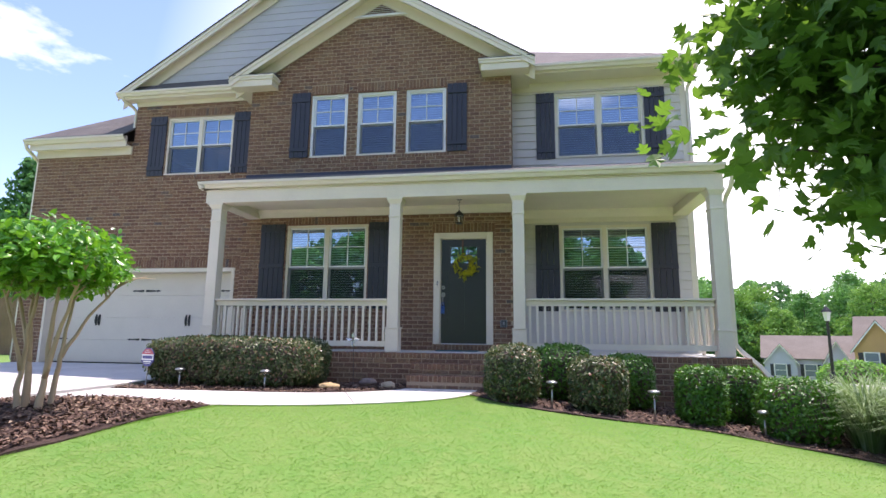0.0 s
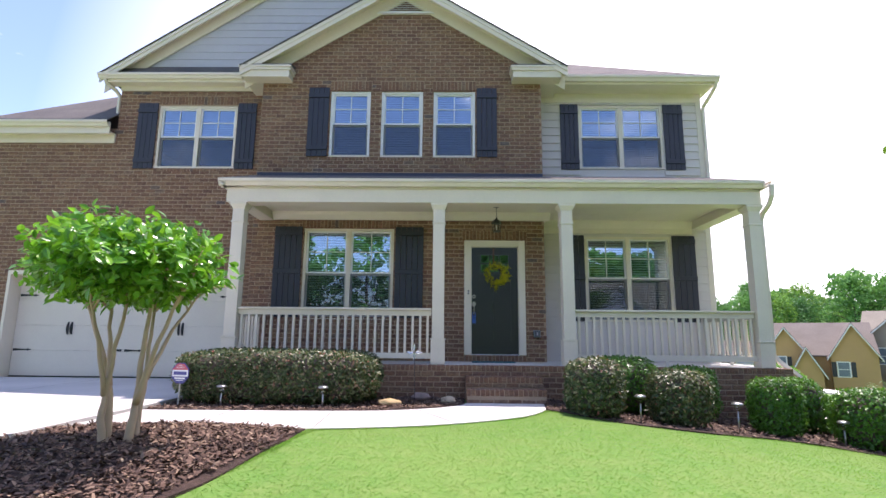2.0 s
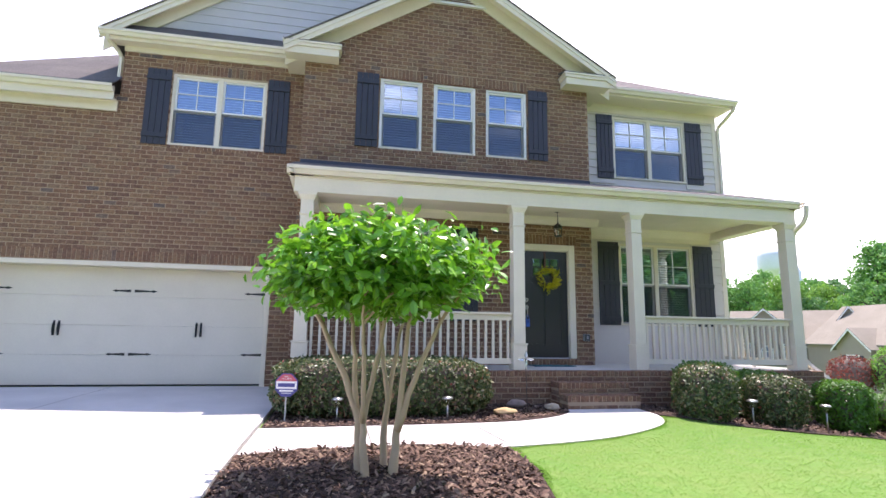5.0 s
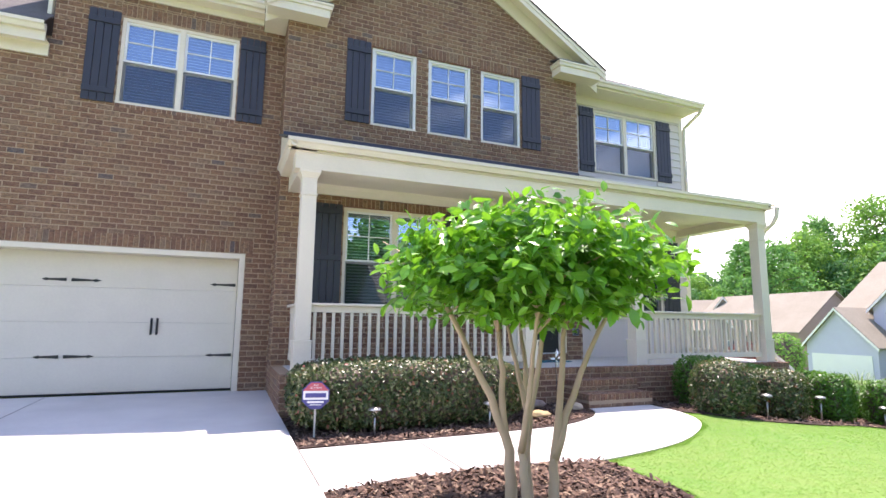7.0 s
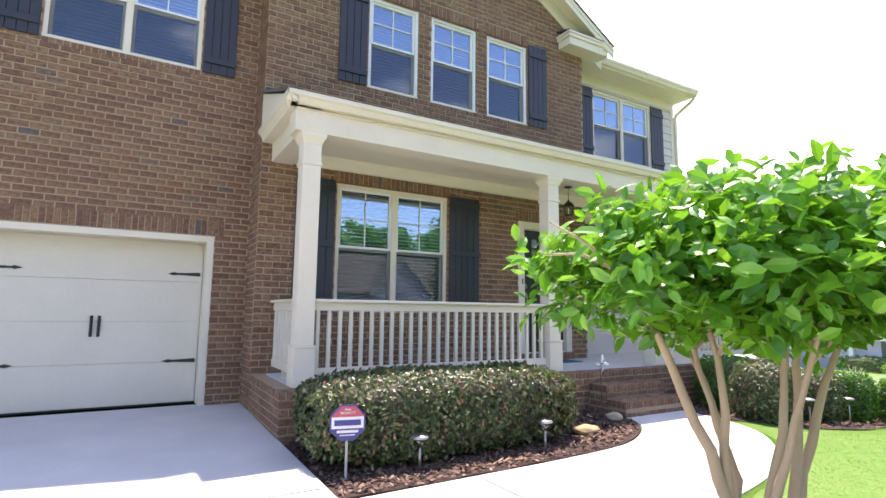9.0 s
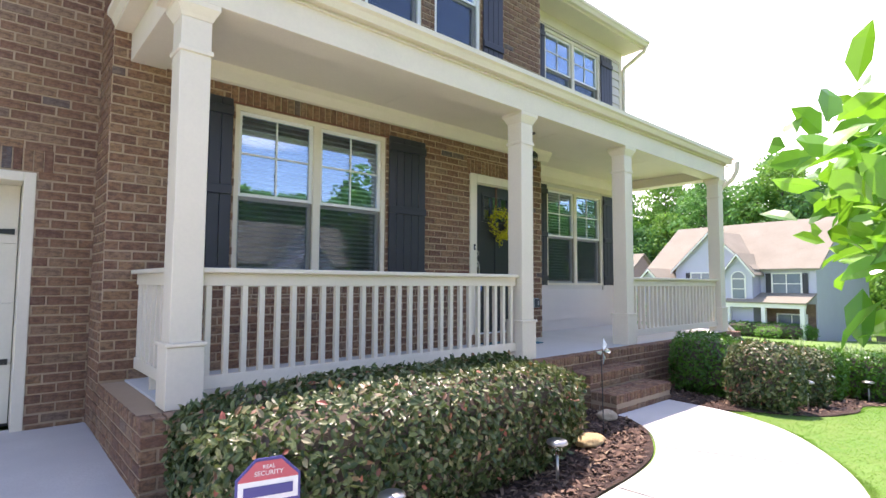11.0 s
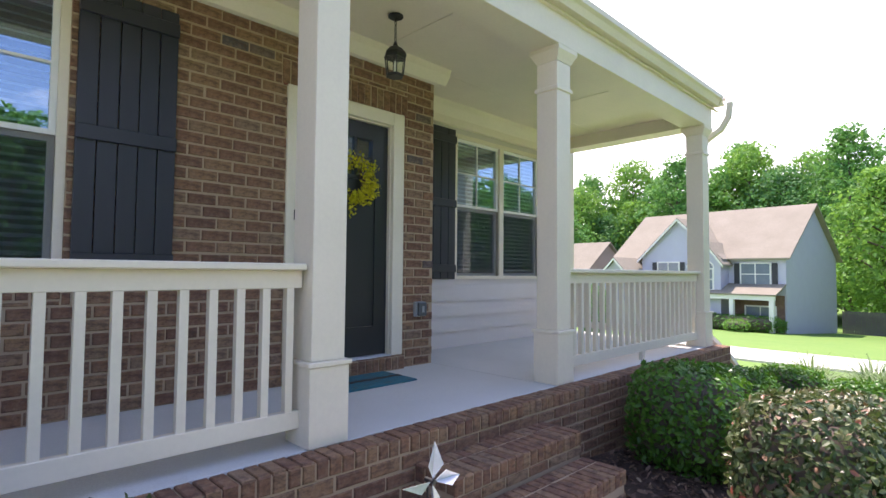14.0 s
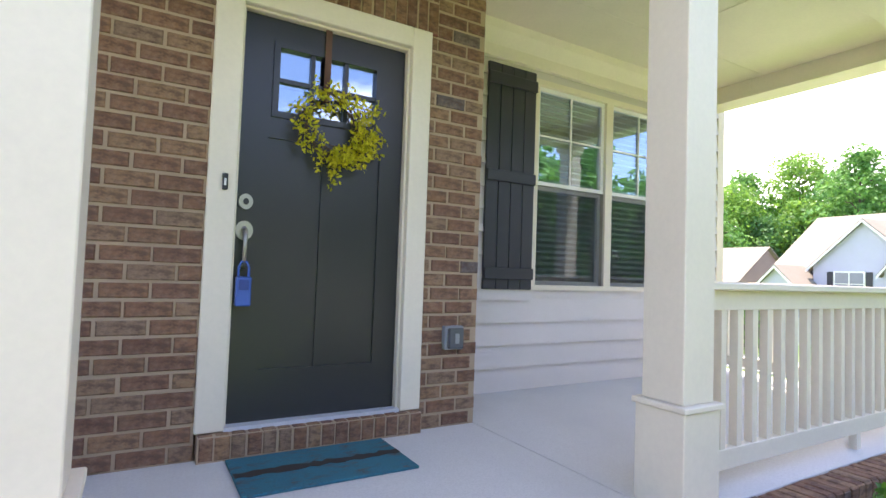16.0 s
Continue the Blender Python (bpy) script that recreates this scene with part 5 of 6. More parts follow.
def clip_oct(r, lo, hi):
    c, o = r * math.cos(math.pi / 8), r * math.sin(math.pi / 8)
    w = lambda z: c if abs(z) <= o else c - (abs(z) - o)
    zs = sorted({lo, hi, *[z for z in (-o, o) if lo < z < hi]})
    return [(-w(z), z) for z in zs] + [(w(z), z) for z in reversed(zs)]


flat("board", oct_pts(0.150), -0.004, 0.004, NAVY)
flat("red_panel", clip_oct(0.138, 0.045, 0.127), -0.0065, -0.004, RED)
flat("white_panel", clip_oct(0.138, -0.045, 0.045), -0.0065, -0.004, WHITEP)
flat("blue_panel", clip_oct(0.138, -0.127, -0.045), -0.0065, -0.004, NAVY)
for x0, x1, z0, z1, m in ((-0.105, 0.105, -0.022, 0.022, NAVY), (-0.085, 0.085, -0.078, -0.058, WHITEP), (-0.06, 0.06, -0.100, -0.092, WHITEP)):
    flat("lettering_bar", [(x0, z0), (x1, z0), (x1, z1), (x0, z1)], -0.009, -0.0065, m)
for word, zz, size in (("REAL", 0.095, 0.024), ("SECURITY", 0.066, 0.028)):
    cu = bpy.data.curves.new("words", "FONT")
    cu.body, cu.size, cu.align_x, cu.extrude = word, size, "CENTER", 0.0008
    tmp = bpy.data.objects.new("words", cu)
    me = bpy.data.meshes.new_from_object(tmp)
    bpy.data.objects.remove(tmp)
    me.transform(Matrix.Translation(-Vector((SX, SY, 0.05))) @ face @ Matrix.Translation((0, -0.0075, zz)) @ Matrix.Rotation(radians(90), 4, "X"))
    me.materials.append(WHITEP)
    ob = new("lettering", me)
    ob.parent = ysign
boxed("stake", (SX - 0.009, SX + 0.009, SY + 0.005, SY + 0.014, 0.0, SZ - 0.05), painted("stake_metal", (0.55, 0.53, 0.48), 0.5), ysign)


def stone(x, y, z, a, b, h, col, seed, label):
    bm = bmesh.new()
    bmesh.ops.create_icosphere(bm, subdivisions=3, radius=1)
    for w in bm.verts:
        c = w.co.copy()
        k = 1 + 0.22 * noise.noise(c * 1.6 + Vector((seed, 0, 0))) + 0.06 * noise.noise(c * 6)
        w.co = Vector((x + c.x * a * k, y + c.y * b * k, z + h * 0.35 + max(-0.35, c.z * k * 0.7) * h))
    m = ground_look("stone_%d" % seed, col, scaled(col, 1.25), scaled(col, 0.6), 6, 60, 0.9, 0.6, 0.01)
    solo("garden_stone", bm, m, label, "stone", smooth=True)


stone(-2.95, 7.72, 0.03, 0.17, 0.11, 0.07, (0.50, 0.36, 0.18), 1, "flat yellowish sandstone in the mulch")
stone(-2.55, 8.40, 0.03, 0.14, 0.09, 0.10, (0.30, 0.22, 0.19), 2, "rough brown stone in the mulch")
stone(-2.13, 8.05, 0.03, 0.12, 0.09, 0.08, (0.42, 0.34, 0.24), 3, "pale weathered stone beside the steps")

WX, WY, WZ = -2.62, 7.80, 0.75
spin = thing("pinwheel", (WX, WY, 0.03), "small silver star-shaped pinwheel on a thin rod beside the steps", "pinwheel")
FOIL = painted("silver_foil", (0.62, 0.66, 0.72), 0.22, 160, 0.15, 0.6)
FOIL.node_tree.nodes["Principled BSDF"].inputs["Metallic"].default_value = 0.6
bm = bmesh.new()
tube(bm, [(WX + 0.02, WY, 0.0), (WX + 0.012, WY, 0.4), (WX, WY + 0.005, WZ)], [0.005, 0.005, 0.004], 6)
part("rod", bm, BLACKMETAL, spin)
bm = bmesh.new()
tube(bm, [(WX, WY - 0.03, WZ), (WX, WY + 0.012, WZ)], [0.008, 0.008], 8)
part("hub", bm, BLACKMETAL, spin)
for k in range(4):
    a = math.pi / 2 + 2 * math.pi * k / 4 - 0.12
    c, u, w = Vector((WX, WY - 0.02, WZ)), Vector((math.cos(a), 0.0, math.sin(a))), Vector((-math.sin(a), 0, math.cos(a)))
    bm = bmesh.new()
    # a folded foil blade: flat outer half, inner half bent to the hub
    q = [bm.verts.new(c + p) for p in (u * 0.008, u * 0.05 + w * 0.032 + Vector((0, -0.008, 0)), u * 0.125 + w * 0.006, u * 0.06 - w * 0.012 + Vector((0, -0.03, 0)))]
    lo = [bm.verts.new(p.co + Vector((0, 0.002, 0))) for p in q]
    bm.faces.new((q[0], q[1], q[2])), bm.faces.new((q[0], q[2], q[3])), bm.faces.new((lo[0], lo[2], lo[1])), bm.faces.new((lo[0], lo[3], lo[2]))
    for i in range(4):
        j = (i + 1) % 4
        bm.faces.new((q[i], lo[i], lo[j], q[j]))
    part("vane", bm, FOIL, spin)

# ---- things at the door ----
KX, KZ = -1.215, 2.215
wreath = thing("wreath", (KX, YD, KZ), "round twig wreath with small yellow blossoms on the door", "wreath")
rng = np.random.default_rng(5)
TWIG = painted("dry_twig", (0.14, 0.085, 0.05), 0.9, 40, 0.3)
YELLOW = leafy("yellow_blossom", (0.42, 0.40, 0.02), (0.82, 0.72, 0.05), (0.85, 0.82, 0.05), 0.6, 0.2, ((1.0, (0.22, 0.26, 0.03)),))
for k in range(64):
    bm = bmesh.new()
    a0, r0, y0 = rng.uniform(0, 6.28), rng.uniform(0.105, 0.185), YD - rng.uniform(0.02, 0.08)
    n, span, out = 9, rng.uniform(0.5, 1.9), rng.uniform(-0.01, 0.085)
    tube(bm, [(KX + (r0 + out * (i / n) ** 2) * math.cos(a0 + span * i / n), y0 + 0.01 * math.sin(i * 1.3), KZ + (r0 + out * (i / n) ** 2) * math.sin(a0 + span * i / n)) for i in range(n)], [0.0035 - 0.0003 * i for i in range(n)], 4)
    part("twig", bm, TWIG, wreath)
pts = []
for k in range(250):
    a = rng.uniform(0, 6.283) if k % 5 < 3 else rng.normal(-0.75, 0.42)
    r = rng.normal(0.165, 0.034) + (0.03 if -1.4 < a < -0.2 or a > 4.9 and a < 6.1 else 0.0)
    c = np.array([KX + r * math.cos(a), YD - rng.uniform(0.05, 0.12), KZ + r * math.sin(a)])
    for q in range(5):
        pts.append(c + rng.normal(size=3) * 0.011)
for a, r0, ln in ((0.62, 0.17, 10), (0.45, 0.18, 9), (-0.15, 0.2, 8), (-1.62, 0.17, 12), (-1.5, 0.18, 9), (-1.9, 0.17, 7), (2.1, 0.15, 7), (1.1, 0.16, 6), (-0.45, 0.21, 7)):
    for k in range(ln):
        for q in range(3):
            pts.append(np.array([KX + (r0 + k * 0.014) * math.cos(a), YD - 0.06, KZ + (r0 + k * 0.014) * math.sin(a)]) + rng.normal(size=3) * 0.009)
pts = np.array(pts)
v, f = scatter(LEAF, LEAF_F, pts, rng.uniform(0.016, 0.036, len(pts)), rng, 0.1, np.tile(np.array([0, -0.6, 0.2]), (len(pts), 1)), 0.95)
soup("blossoms", v, f, YELLOW, wreath, "bright yellow blossoms")
boxed("ribbon", (KX - 0.06, KX - 0.025, YD - 0.02, YD - 0.014, KZ + 0.13, DZ1), painted("brown_ribbon", (0.13, 0.06, 0.04), 0.7), wreath, "brown hanging ribbon")

NICKEL = painted("satin_nickel", (0.42, 0.40, 0.35), 0.36, 90, 0.1)
NICKEL.node_tree.nodes["Principled BSDF"].inputs["Metallic"].default_value = 0.9


def disc(x, z, r, y0, y1, material, name, parent):
    bm = bmesh.new()
    n = 20
    prism(bm, [(x + r * math.cos(2 * math.pi * k / n), z + 1.15 * r * math.sin(2 * math.pi * k / n)) for k in range(n)], "y", y0, y1)
    return part(name, bm, material, parent)


HX = -1.645
disc(HX, 1.77, 0.034, YD - 0.02, YD, NICKEL, "deadbolt", leaf)
disc(HX, 1.77, 0.014, YD - 0.026, YD - 0.02, BLACKMETAL, "keyhole", leaf)
disc(HX, 1.625, 0.042, YD - 0.014, YD, NICKEL, "handle_plate", leaf)
bm = bmesh.new()
tube(bm, [(HX, YD - 0.01, 1.635), (HX, YD - 0.05, 1.62), (HX, YD - 0.06, 1.56), (HX, YD - 0.055, 1.48), (HX, YD - 0.03, 1.45), (HX, YD, 1.445)], [0.014, 0.012, 0.010, 0.010, 0.012, 0.016], 8)
part("door_handle", bm, NICKEL, leaf, "satin nickel grip handle", True)
lockbox = thing("key_lockbox", (HX, YD - 0.05, 1.25), "blue key lockbox hanging from the door handle", "lockbox")
BLUE = painted("blue_plastic", (0.03, 0.11, 0.42), 0.35)
bm = bmesh.new()
box(bm, HX - 0.036, HX + 0.036, YD - 0.078, YD - 0.034, 1.25, 1.395, 0.006)
part("case", bm, BLUE, lockbox)
boxed("dial_cover", (HX - 0.024, HX + 0.024, YD - 0.083, YD - 0.078, 1.33, 1.38), painted("dark_blue_plastic", (0.02, 0.06, 0.25), 0.4), lockbox, "", 0.002)
bm = bmesh.new()
tube(bm, [(HX - 0.024, YD - 0.056, 1.39), (HX - 0.024, YD - 0.056, 1.44), (HX - 0.012, YD - 0.056, 1.468), (HX + 0.012, YD - 0.056, 1.468), (HX + 0.024, YD - 0.056, 1.44), (HX + 0.024, YD - 0.056, 1.39)], [0.006] * 6, 8)
part("shackle", bm, BLUE, lockbox)
bell = thing("doorbell", (-1.755, YB - 0.02, 1.85), "small dark doorbell with a lit white button", "doorbell")
boxed("plate", (-1.768, -1.742, YB - 0.034, YB - 0.02, 1.81, 1.89), BLACKMETAL, bell, "", 0.003)
boxed("button", (-1.760, -1.750, YB - 0.038, YB - 0.034, 1.83, 1.865), WHITE, bell, "white push button", 0.002)
outlet = thing("outdoor_outlet", (-0.44, YB, 1.06), "weatherproof outdoor socket with a clear cover on the brick", "outlet")
PLAST = painted("grey_plastic", (0.30, 0.31, 0.32), 0.4)
boxed("box", (-0.505, -0.375, YB - 0.045, YB, 0.99, 1.13), painted("grey_plastic", (0.26, 0.28, 0.29), 0.4), outlet, "", 0.006)
boxed("cover", (-0.49, -0.39, YB - 0.075, YB - 0.045, 1.00, 1.12), painted("smoked_cover", (0.10, 0.11, 0.12), 0.15), outlet, "smoked plastic cover", 0.006)
boxed("socket", (-0.455, -0.425, YB - 0.079, YB - 0.075, 1.03, 1.09), PLAST, outlet, "", 0.002)

MATLOOK, n_, l_, b_ = shader("door_mat_weave", 0.95)
big = noise_of(n_, l_, 9.0, 6, 0.75, "Object", (1, 1.8, 1))
col = mix_of(n_, l_, ramp_of(n_, l_, big, [(0.52, (0, 0, 0)), (0.66, (0.85, 0.85, 0.85))]), (0.015, 0.17, 0.23), (0.10, 0.075, 0.05))
l_.new(mix_of(n_, l_, ramp_of(n_, l_, noise_of(n_, l_, 160, 2), [(0.35, (0.5, 0.5, 0.5)), (0.6, (0, 0, 0))]), col, (0.02, 0.03, 0.035)), b_.inputs["Base Color"])
bump_of(n_, l_, b_, noise_of(n_, l_, 160, 2), 0.6, 0.006)
bm = bmesh.new()
box(bm, -1.70, -0.91, 9.77, 10.215, PZ, PZ + 0.014, 0.004)
mat = solo("door_mat", bm, MATLOOK, "worn teal and brown coir mat on the porch floor", "door mat")
rng = random.Random(12)
bm = bmesh.new()
edge = [(-1.695 + 0.78 * i / 26, 9.965 + rng.uniform(-0.012, 0.012), 10.02 + rng.uniform(-0.016, 0.012)) for i in range(27)]
prism(bm, [(x, a) for x, a, b in edge] + [(x, b) for x, a, b in reversed(edge)], "z", PZ + 0.014, PZ + 0.0165)
part("stripe", bm, painted("mat_stripe", (0.035, 0.028, 0.022), 0.95, 120), mat, "dark worn stripe")

lan = thing("porch_lantern", (-1.25, 9.69, 2.93), "black metal hanging lantern with glass sides under the porch ceiling", "lantern")
lx, ly, lz = -1.25, 9.69, 2.93
bm = bmesh.new()
rings(bm, lx, ly, [(0.06, 3.40), (0.06, 3.412), (0.02, 3.42)])
part("ceiling_plate", bm, BLACKMETAL, lan)
for k in range(6):
    bm = bmesh.new()
    z = 3.385 - k * 0.032
    tube(bm, [(lx + 0.009 * math.cos(a) * (k % 2), ly + 0.009 * math.cos(a) * (1 - k % 2), z + 0.02 * math.sin(a)) for a in [2 * math.pi * j / 8 for j in range(9)]], [0.003] * 9, 5, False)
    part("chain_link", bm, BLACKMETAL, lan)
bm = bmesh.new()
rings(bm, lx, ly, [(0.088, 3.075), (0.094, 3.085), (0.085, 3.115), (0.05, 3.155), (0.02, 3.17), (0.014, 3.20)], 6)
part("roof", bm, BLACKMETAL, lan)
bm = bmesh.new()
rings(bm, lx, ly, [(0.066, 2.925), (0.072, 2.93), (0.070, 2.945)], 6)
part("base_ring", bm, BLACKMETAL, lan)
for k in range(6):
    a, a2 = 2 * math.pi * k / 6, 2 * math.pi * (k + 1) / 6
    bm = bmesh.new()
    tube(bm, [(lx + 0.068 * math.cos(a), ly + 0.068 * math.sin(a), 2.94), (lx + 0.084 * math.cos(a), ly + 0.084 * math.sin(a), 3.08)], [0.005, 0.005], 5)
    part("cage_bar", bm, BLACKMETAL, lan)
    bm = bmesh.new()
    bm.faces.new([bm.verts.new((lx + r * math.cos(b), ly + r * math.sin(b), z)) for r, b, z in ((0.065, a, 2.945), (0.065, a2, 2.945), (0.081, a2, 3.075), (0.081, a, 3.075))])
    part("glass_side", bm, LAMPGLASS, lan)
bm = bmesh.new()
rings(bm, lx, ly, [(0.010, 2.945), (0.010, 3.0), (0.013, 3.02), (0.002, 3.06)], 8)
part("candle_bulb", bm, WHITE, lan, "", True)

# ---- lawn blades and mulch chips ----
def inside(px, py, poly):
    r = np.zeros(len(px), bool)
    for (x0, y0), (x1, y1) in zip(poly, poly[1:] + poly[:1]):
        c = ((y0 > py) != (y1 > py)) & (px < (x1 - x0) * (py - y0) / (y1 - y0 + 1e-12) + x0)
        r ^= c
    return r


GZ = np.vectorize(gz)
LAWN = [(-5.1, 2.48), (-4.0, 3.45), (-3.62, 4.7), (-3.55, 5.68), (-2.28, 6.02), (-1.25, 6.68), (-0.80, 7.40), (-0.2, 6.88), (0.9, 6.68), (2.0, 6.78), (2.8, 6.38), (3.8, 5.92), (5.2, 5.6), (7, 5.6), (7, 0.2), (-6.0, 0.2), (-6.03, 2.35)]
rng = np.random.default_rng(8)
n = 330000
px, py = rng.uniform(-6.03, 6.0, n), 0.3 + 7.1 * rng.random(n)
ok = inside(px, py, LAWN)
px, py = px[ok], py[ok]
clump = np.array([noise.noise((a * 1.1, b * 1.1, 3)) for a, b in zip(px[::40], py[::40])]).repeat(40)[:len(px)]
pz, n = GZ(px, py), len(px)
a, h = rng.uniform(0, 6.283, n), rng.uniform(0.012, 0.024, n) * (1 + 0.2 * clump)
base = np.stack([px, py, pz - 0.004], 1)
side = np.stack([np.cos(a), np.sin(a), 0 * a], 1) * rng.uniform(0.0036, 0.0062, n)[:, None]
lean = np.stack([rng.normal(size=n) * 1.3 * h, rng.normal(size=n) * 1.3 * h, h * 0.6], 1)
v = np.stack([base - side, base + side, base + lean], 1).reshape(-1, 3)
tagged(soup("grass", v, np.arange(3 * n).reshape(-1, 3), BLADE, None, "mown green lawn grass with yellowish patches"), category="grass", kind="stuff")

# longer blades along the edges of walk and beds
v = []
for (x0, y0), (x1, y1) in zip(LAWN[:13], LAWN[1:14]):
    n = int(math.hypot(x1 - x0, y1 - y0) * 2200)
    u = rng.random(n)
    ex, ey = x0 + (x1 - x0) * u, y0 + (y1 - y0) * u
    nx, ny = (y1 - y0) / math.hypot(x1 - x0, y1 - y0), -(x1 - x0) / math.hypot(x1 - x0, y1 - y0)
    off = rng.uniform(-0.035, 0.045, n) + 0.012 * np.sin(ex * 9 + ey * 7)
    ex, ey = ex + nx * off, ey + ny * off
    a, h = rng.uniform(0, 6.283, n), rng.uniform(0.014, 0.030, n)
    base = np.stack([ex, ey, GZ(ex, ey) - 0.004], 1)
    side = np.stack([np.cos(a), np.sin(a), 0 * a], 1) * rng.uniform(0.0022, 0.004, n)[:, None]
    lean = np.stack([rng.normal(size=n) * 1.2 * h, rng.normal(size=n) * 1.2 * h, h * 0.7], 1)
    v.append(np.stack([base - side, base + side, base + lean], 1).reshape(-1, 3))
v = np.vstack(v)
tagged(soup("grass_edge", v, np.arange(len(v)).reshape(-1, 3), BLADE, None, "longer grass blades along the edge of walk and beds"), category="grass", kind="stuff")

CHIPLOOK, n_, l_, b_ = shader("mulch_chip", 0.9)
l_.new(ramp_of(n_, l_, n_.new("ShaderNodeNewGeometry").outputs["Random Per Island"], [(0.0, (0.04, 0.024, 0.018)), (0.45, (0.115, 0.066, 0.046)), (0.8, (0.20, 0.125, 0.088)), (0.95, (0.26, 0.18, 0.12)), (1.0, (0.34, 0.26, 0.18))]), b_.inputs["Base Color"])
CHIPSHAPE = [(0, -0.16, 0), (0.5, -0.22, 0.07), (1, -0.10, 0.02), (1, 0.12, 0), (0.45, 0.2, 0.09), (0, 0.12, 0.03)]
BED1 = [(-6.04, 5.64), (-3.60, 5.66), (-3.66, 4.7), (-4.02, 3.52), (-5.2, 2.52), (-6.04, 2.42)]
BED2 = [(-6.0, 8.7), (-1.9, 8.7), (-1.9, 8.12), (-1.97, 7.88), (-2.32, 7.54), (-2.95, 7.22), (-3.9, 7.11), (-6.0, 7.05)]
BED3 = [(-0.65, 8.7), (3.5, 8.7), (6.5, 9.0), (6.5, 5.65), (5.2, 5.65), (3.8, 5.95), (2.8, 6.4), (2.0, 6.8), (0.9, 6.7), (-0.2, 6.9), (-0.78, 7.47)]
for bed, cnt in ((BED1, 15000), (BED2, 9000), (BED3, 13000)):
    xs, ys = [p[0] for p in bed], [p[1] for p in bed]
    px, py = rng.uniform(min(xs), max(xs), cnt), rng.uniform(min(ys), max(ys), cnt)
    ok = inside(px, py, bed)
    px, py = px[ok], py[ok]
    hump = 0.05 * np.clip(np.sin(np.pi * (px + 6.05) / 2.5), 0, 1) if bed is BED1 else 0.0
    p = np.stack([px, py, np.array([mulch_h(a, b) for a, b in zip(px, py)]) + hump + rng.uniform(0.0, 0.014, len(px))], 1)
    v, f = scatter(CHIPSHAPE, [(0, 1, 5), (1, 4, 5), (1, 2, 4), (2, 3, 4)], p, rng.uniform(0.02, 0.065, len(p)), rng, 1.6, None, 0.55)
    tagged(soup("mulch_chips", v, f, CHIPLOOK, None, "scattered brown bark chips over the bed"), category="mulch", kind="stuff")

# joints in the concrete
JOINT_DARK = painted("joint_shadow", (0.20, 0.19, 0.17), 0.95)
for nm, pts in (("walk_joint", [(-4.87, 5.70), (-4.87, 7.02)]), ("walk_joint", [(-3.52, 5.74), (-3.60, 7.08)]), ("walk_joint", [(-2.05, 6.20), (-2.55, 7.32)]), ("drive_joint", [(-6.06, 5.69), (-6.06, 6.99)]), ("drive_joint", [(-11.85, 7.2), (-6.1, 7.2)]), ("drive_joint", [(-9.0, 10.9), (-9.0, 2.0)]), ("drive_joint", [(-11.85, 3.4), (-6.1, 3.4)])):
    bm = bmesh.new()
    a, b = Vector((*pts[0], 0)), Vector((*pts[1], 0))
    d = (b - a).normalized().cross(Vector((0, 0, 1))) * 0.006
    k = 24
    hh = walk_h if nm == "walk_joint" else drive_h
    row = []
    for i in range(k + 1):
        c = a.lerp(b, i / k)
        z = hh(c.x, c.y) + 0.004
        row.append([bm.verts.new((c.x - d.x, c.y - d.y, z)), bm.verts.new((c.x + d.x, c.y + d.y, z))])
    for q, w in zip(row, row[1:]):
        bm.faces.new((q[0], w[0], w[1], q[1]))
    solo(nm, bm, JOINT_DARK, "narrow tooled joint in the concrete", "joint", "structure")


# ---- neighbouring houses ----
def thing_at(name, m, label, category, group=""):
    e = new(name)
    e.matrix_world = m
    ORIGIN[e] = Vector((0, 0, 0))
    return tagged(e, label, category, group)


LILAC = painted("pale_grey_siding", (0.50, 0.50, 0.62), 0.7, 12, 0.06, 0.1, (1, 1, 10))
TANS = painted("tan_siding", (0.50, 0.37, 0.23), 0.7, 12, 0.06, 0.1, (1, 1, 10))
ORANGE = painted("ochre_siding", (0.55, 0.33, 0.14), 0.7, 12, 0.06, 0.1, (1, 1, 10))
TAUPE = painted("taupe_siding", (0.34, 0.28, 0.23), 0.7, 12, 0.06, 0.1, (1, 1, 10))
ROOFS = ground_look("weathered_shingle", (0.25, 0.225, 0.172), (0.30, 0.27, 0.212), (0.20, 0.18, 0.142), 0.6, 14, 0.95, 0.3)
ROOFD = ground_look("brown_shingle", (0.17, 0.148, 0.122), (0.21, 0.185, 0.155), (0.135, 0.115, 0.10), 0.6, 14, 0.95, 0.3)
FARGLASS = painted("far_pane", (0.20, 0.24, 0.30), 0.08, 4, 0.2, 0.0)
STONEW = ground_look("brick_veneer", (0.20, 0.12, 0.09), (0.26, 0.17, 0.12), (0.15, 0.09, 0.07), 3, 9, 0.9, 0.5)


def gable_roof(bm, x0, x1, y0, y1, h, rise, along, over=0.35, th=0.12):
    """Two slopes over a plan rectangle; the ridge runs along x or y."""
    if along == "x":
        ym, k = (y0 + y1) / 2, rise / ((y1 - y0) / 2)
        for a, s_ in ((y0 - over, 1), (y1 + over, -1)):
            sheet(bm, [(x0 - over, a, h - over * k), (x1 + over, a, h - over * k), (x1 + over, ym, h + rise), (x0 - over, ym, h + rise)], th)
    else:
        xm, k = (x0 + x1) / 2, rise / ((x1 - x0) / 2)
        for a in (x0 - over, x1 + over):
            sheet(bm, [(a, y0 - over, h - over * k), (a, y1, h - over * k), (xm, y1, h + rise), (xm, y0 - over, h + rise)], th)


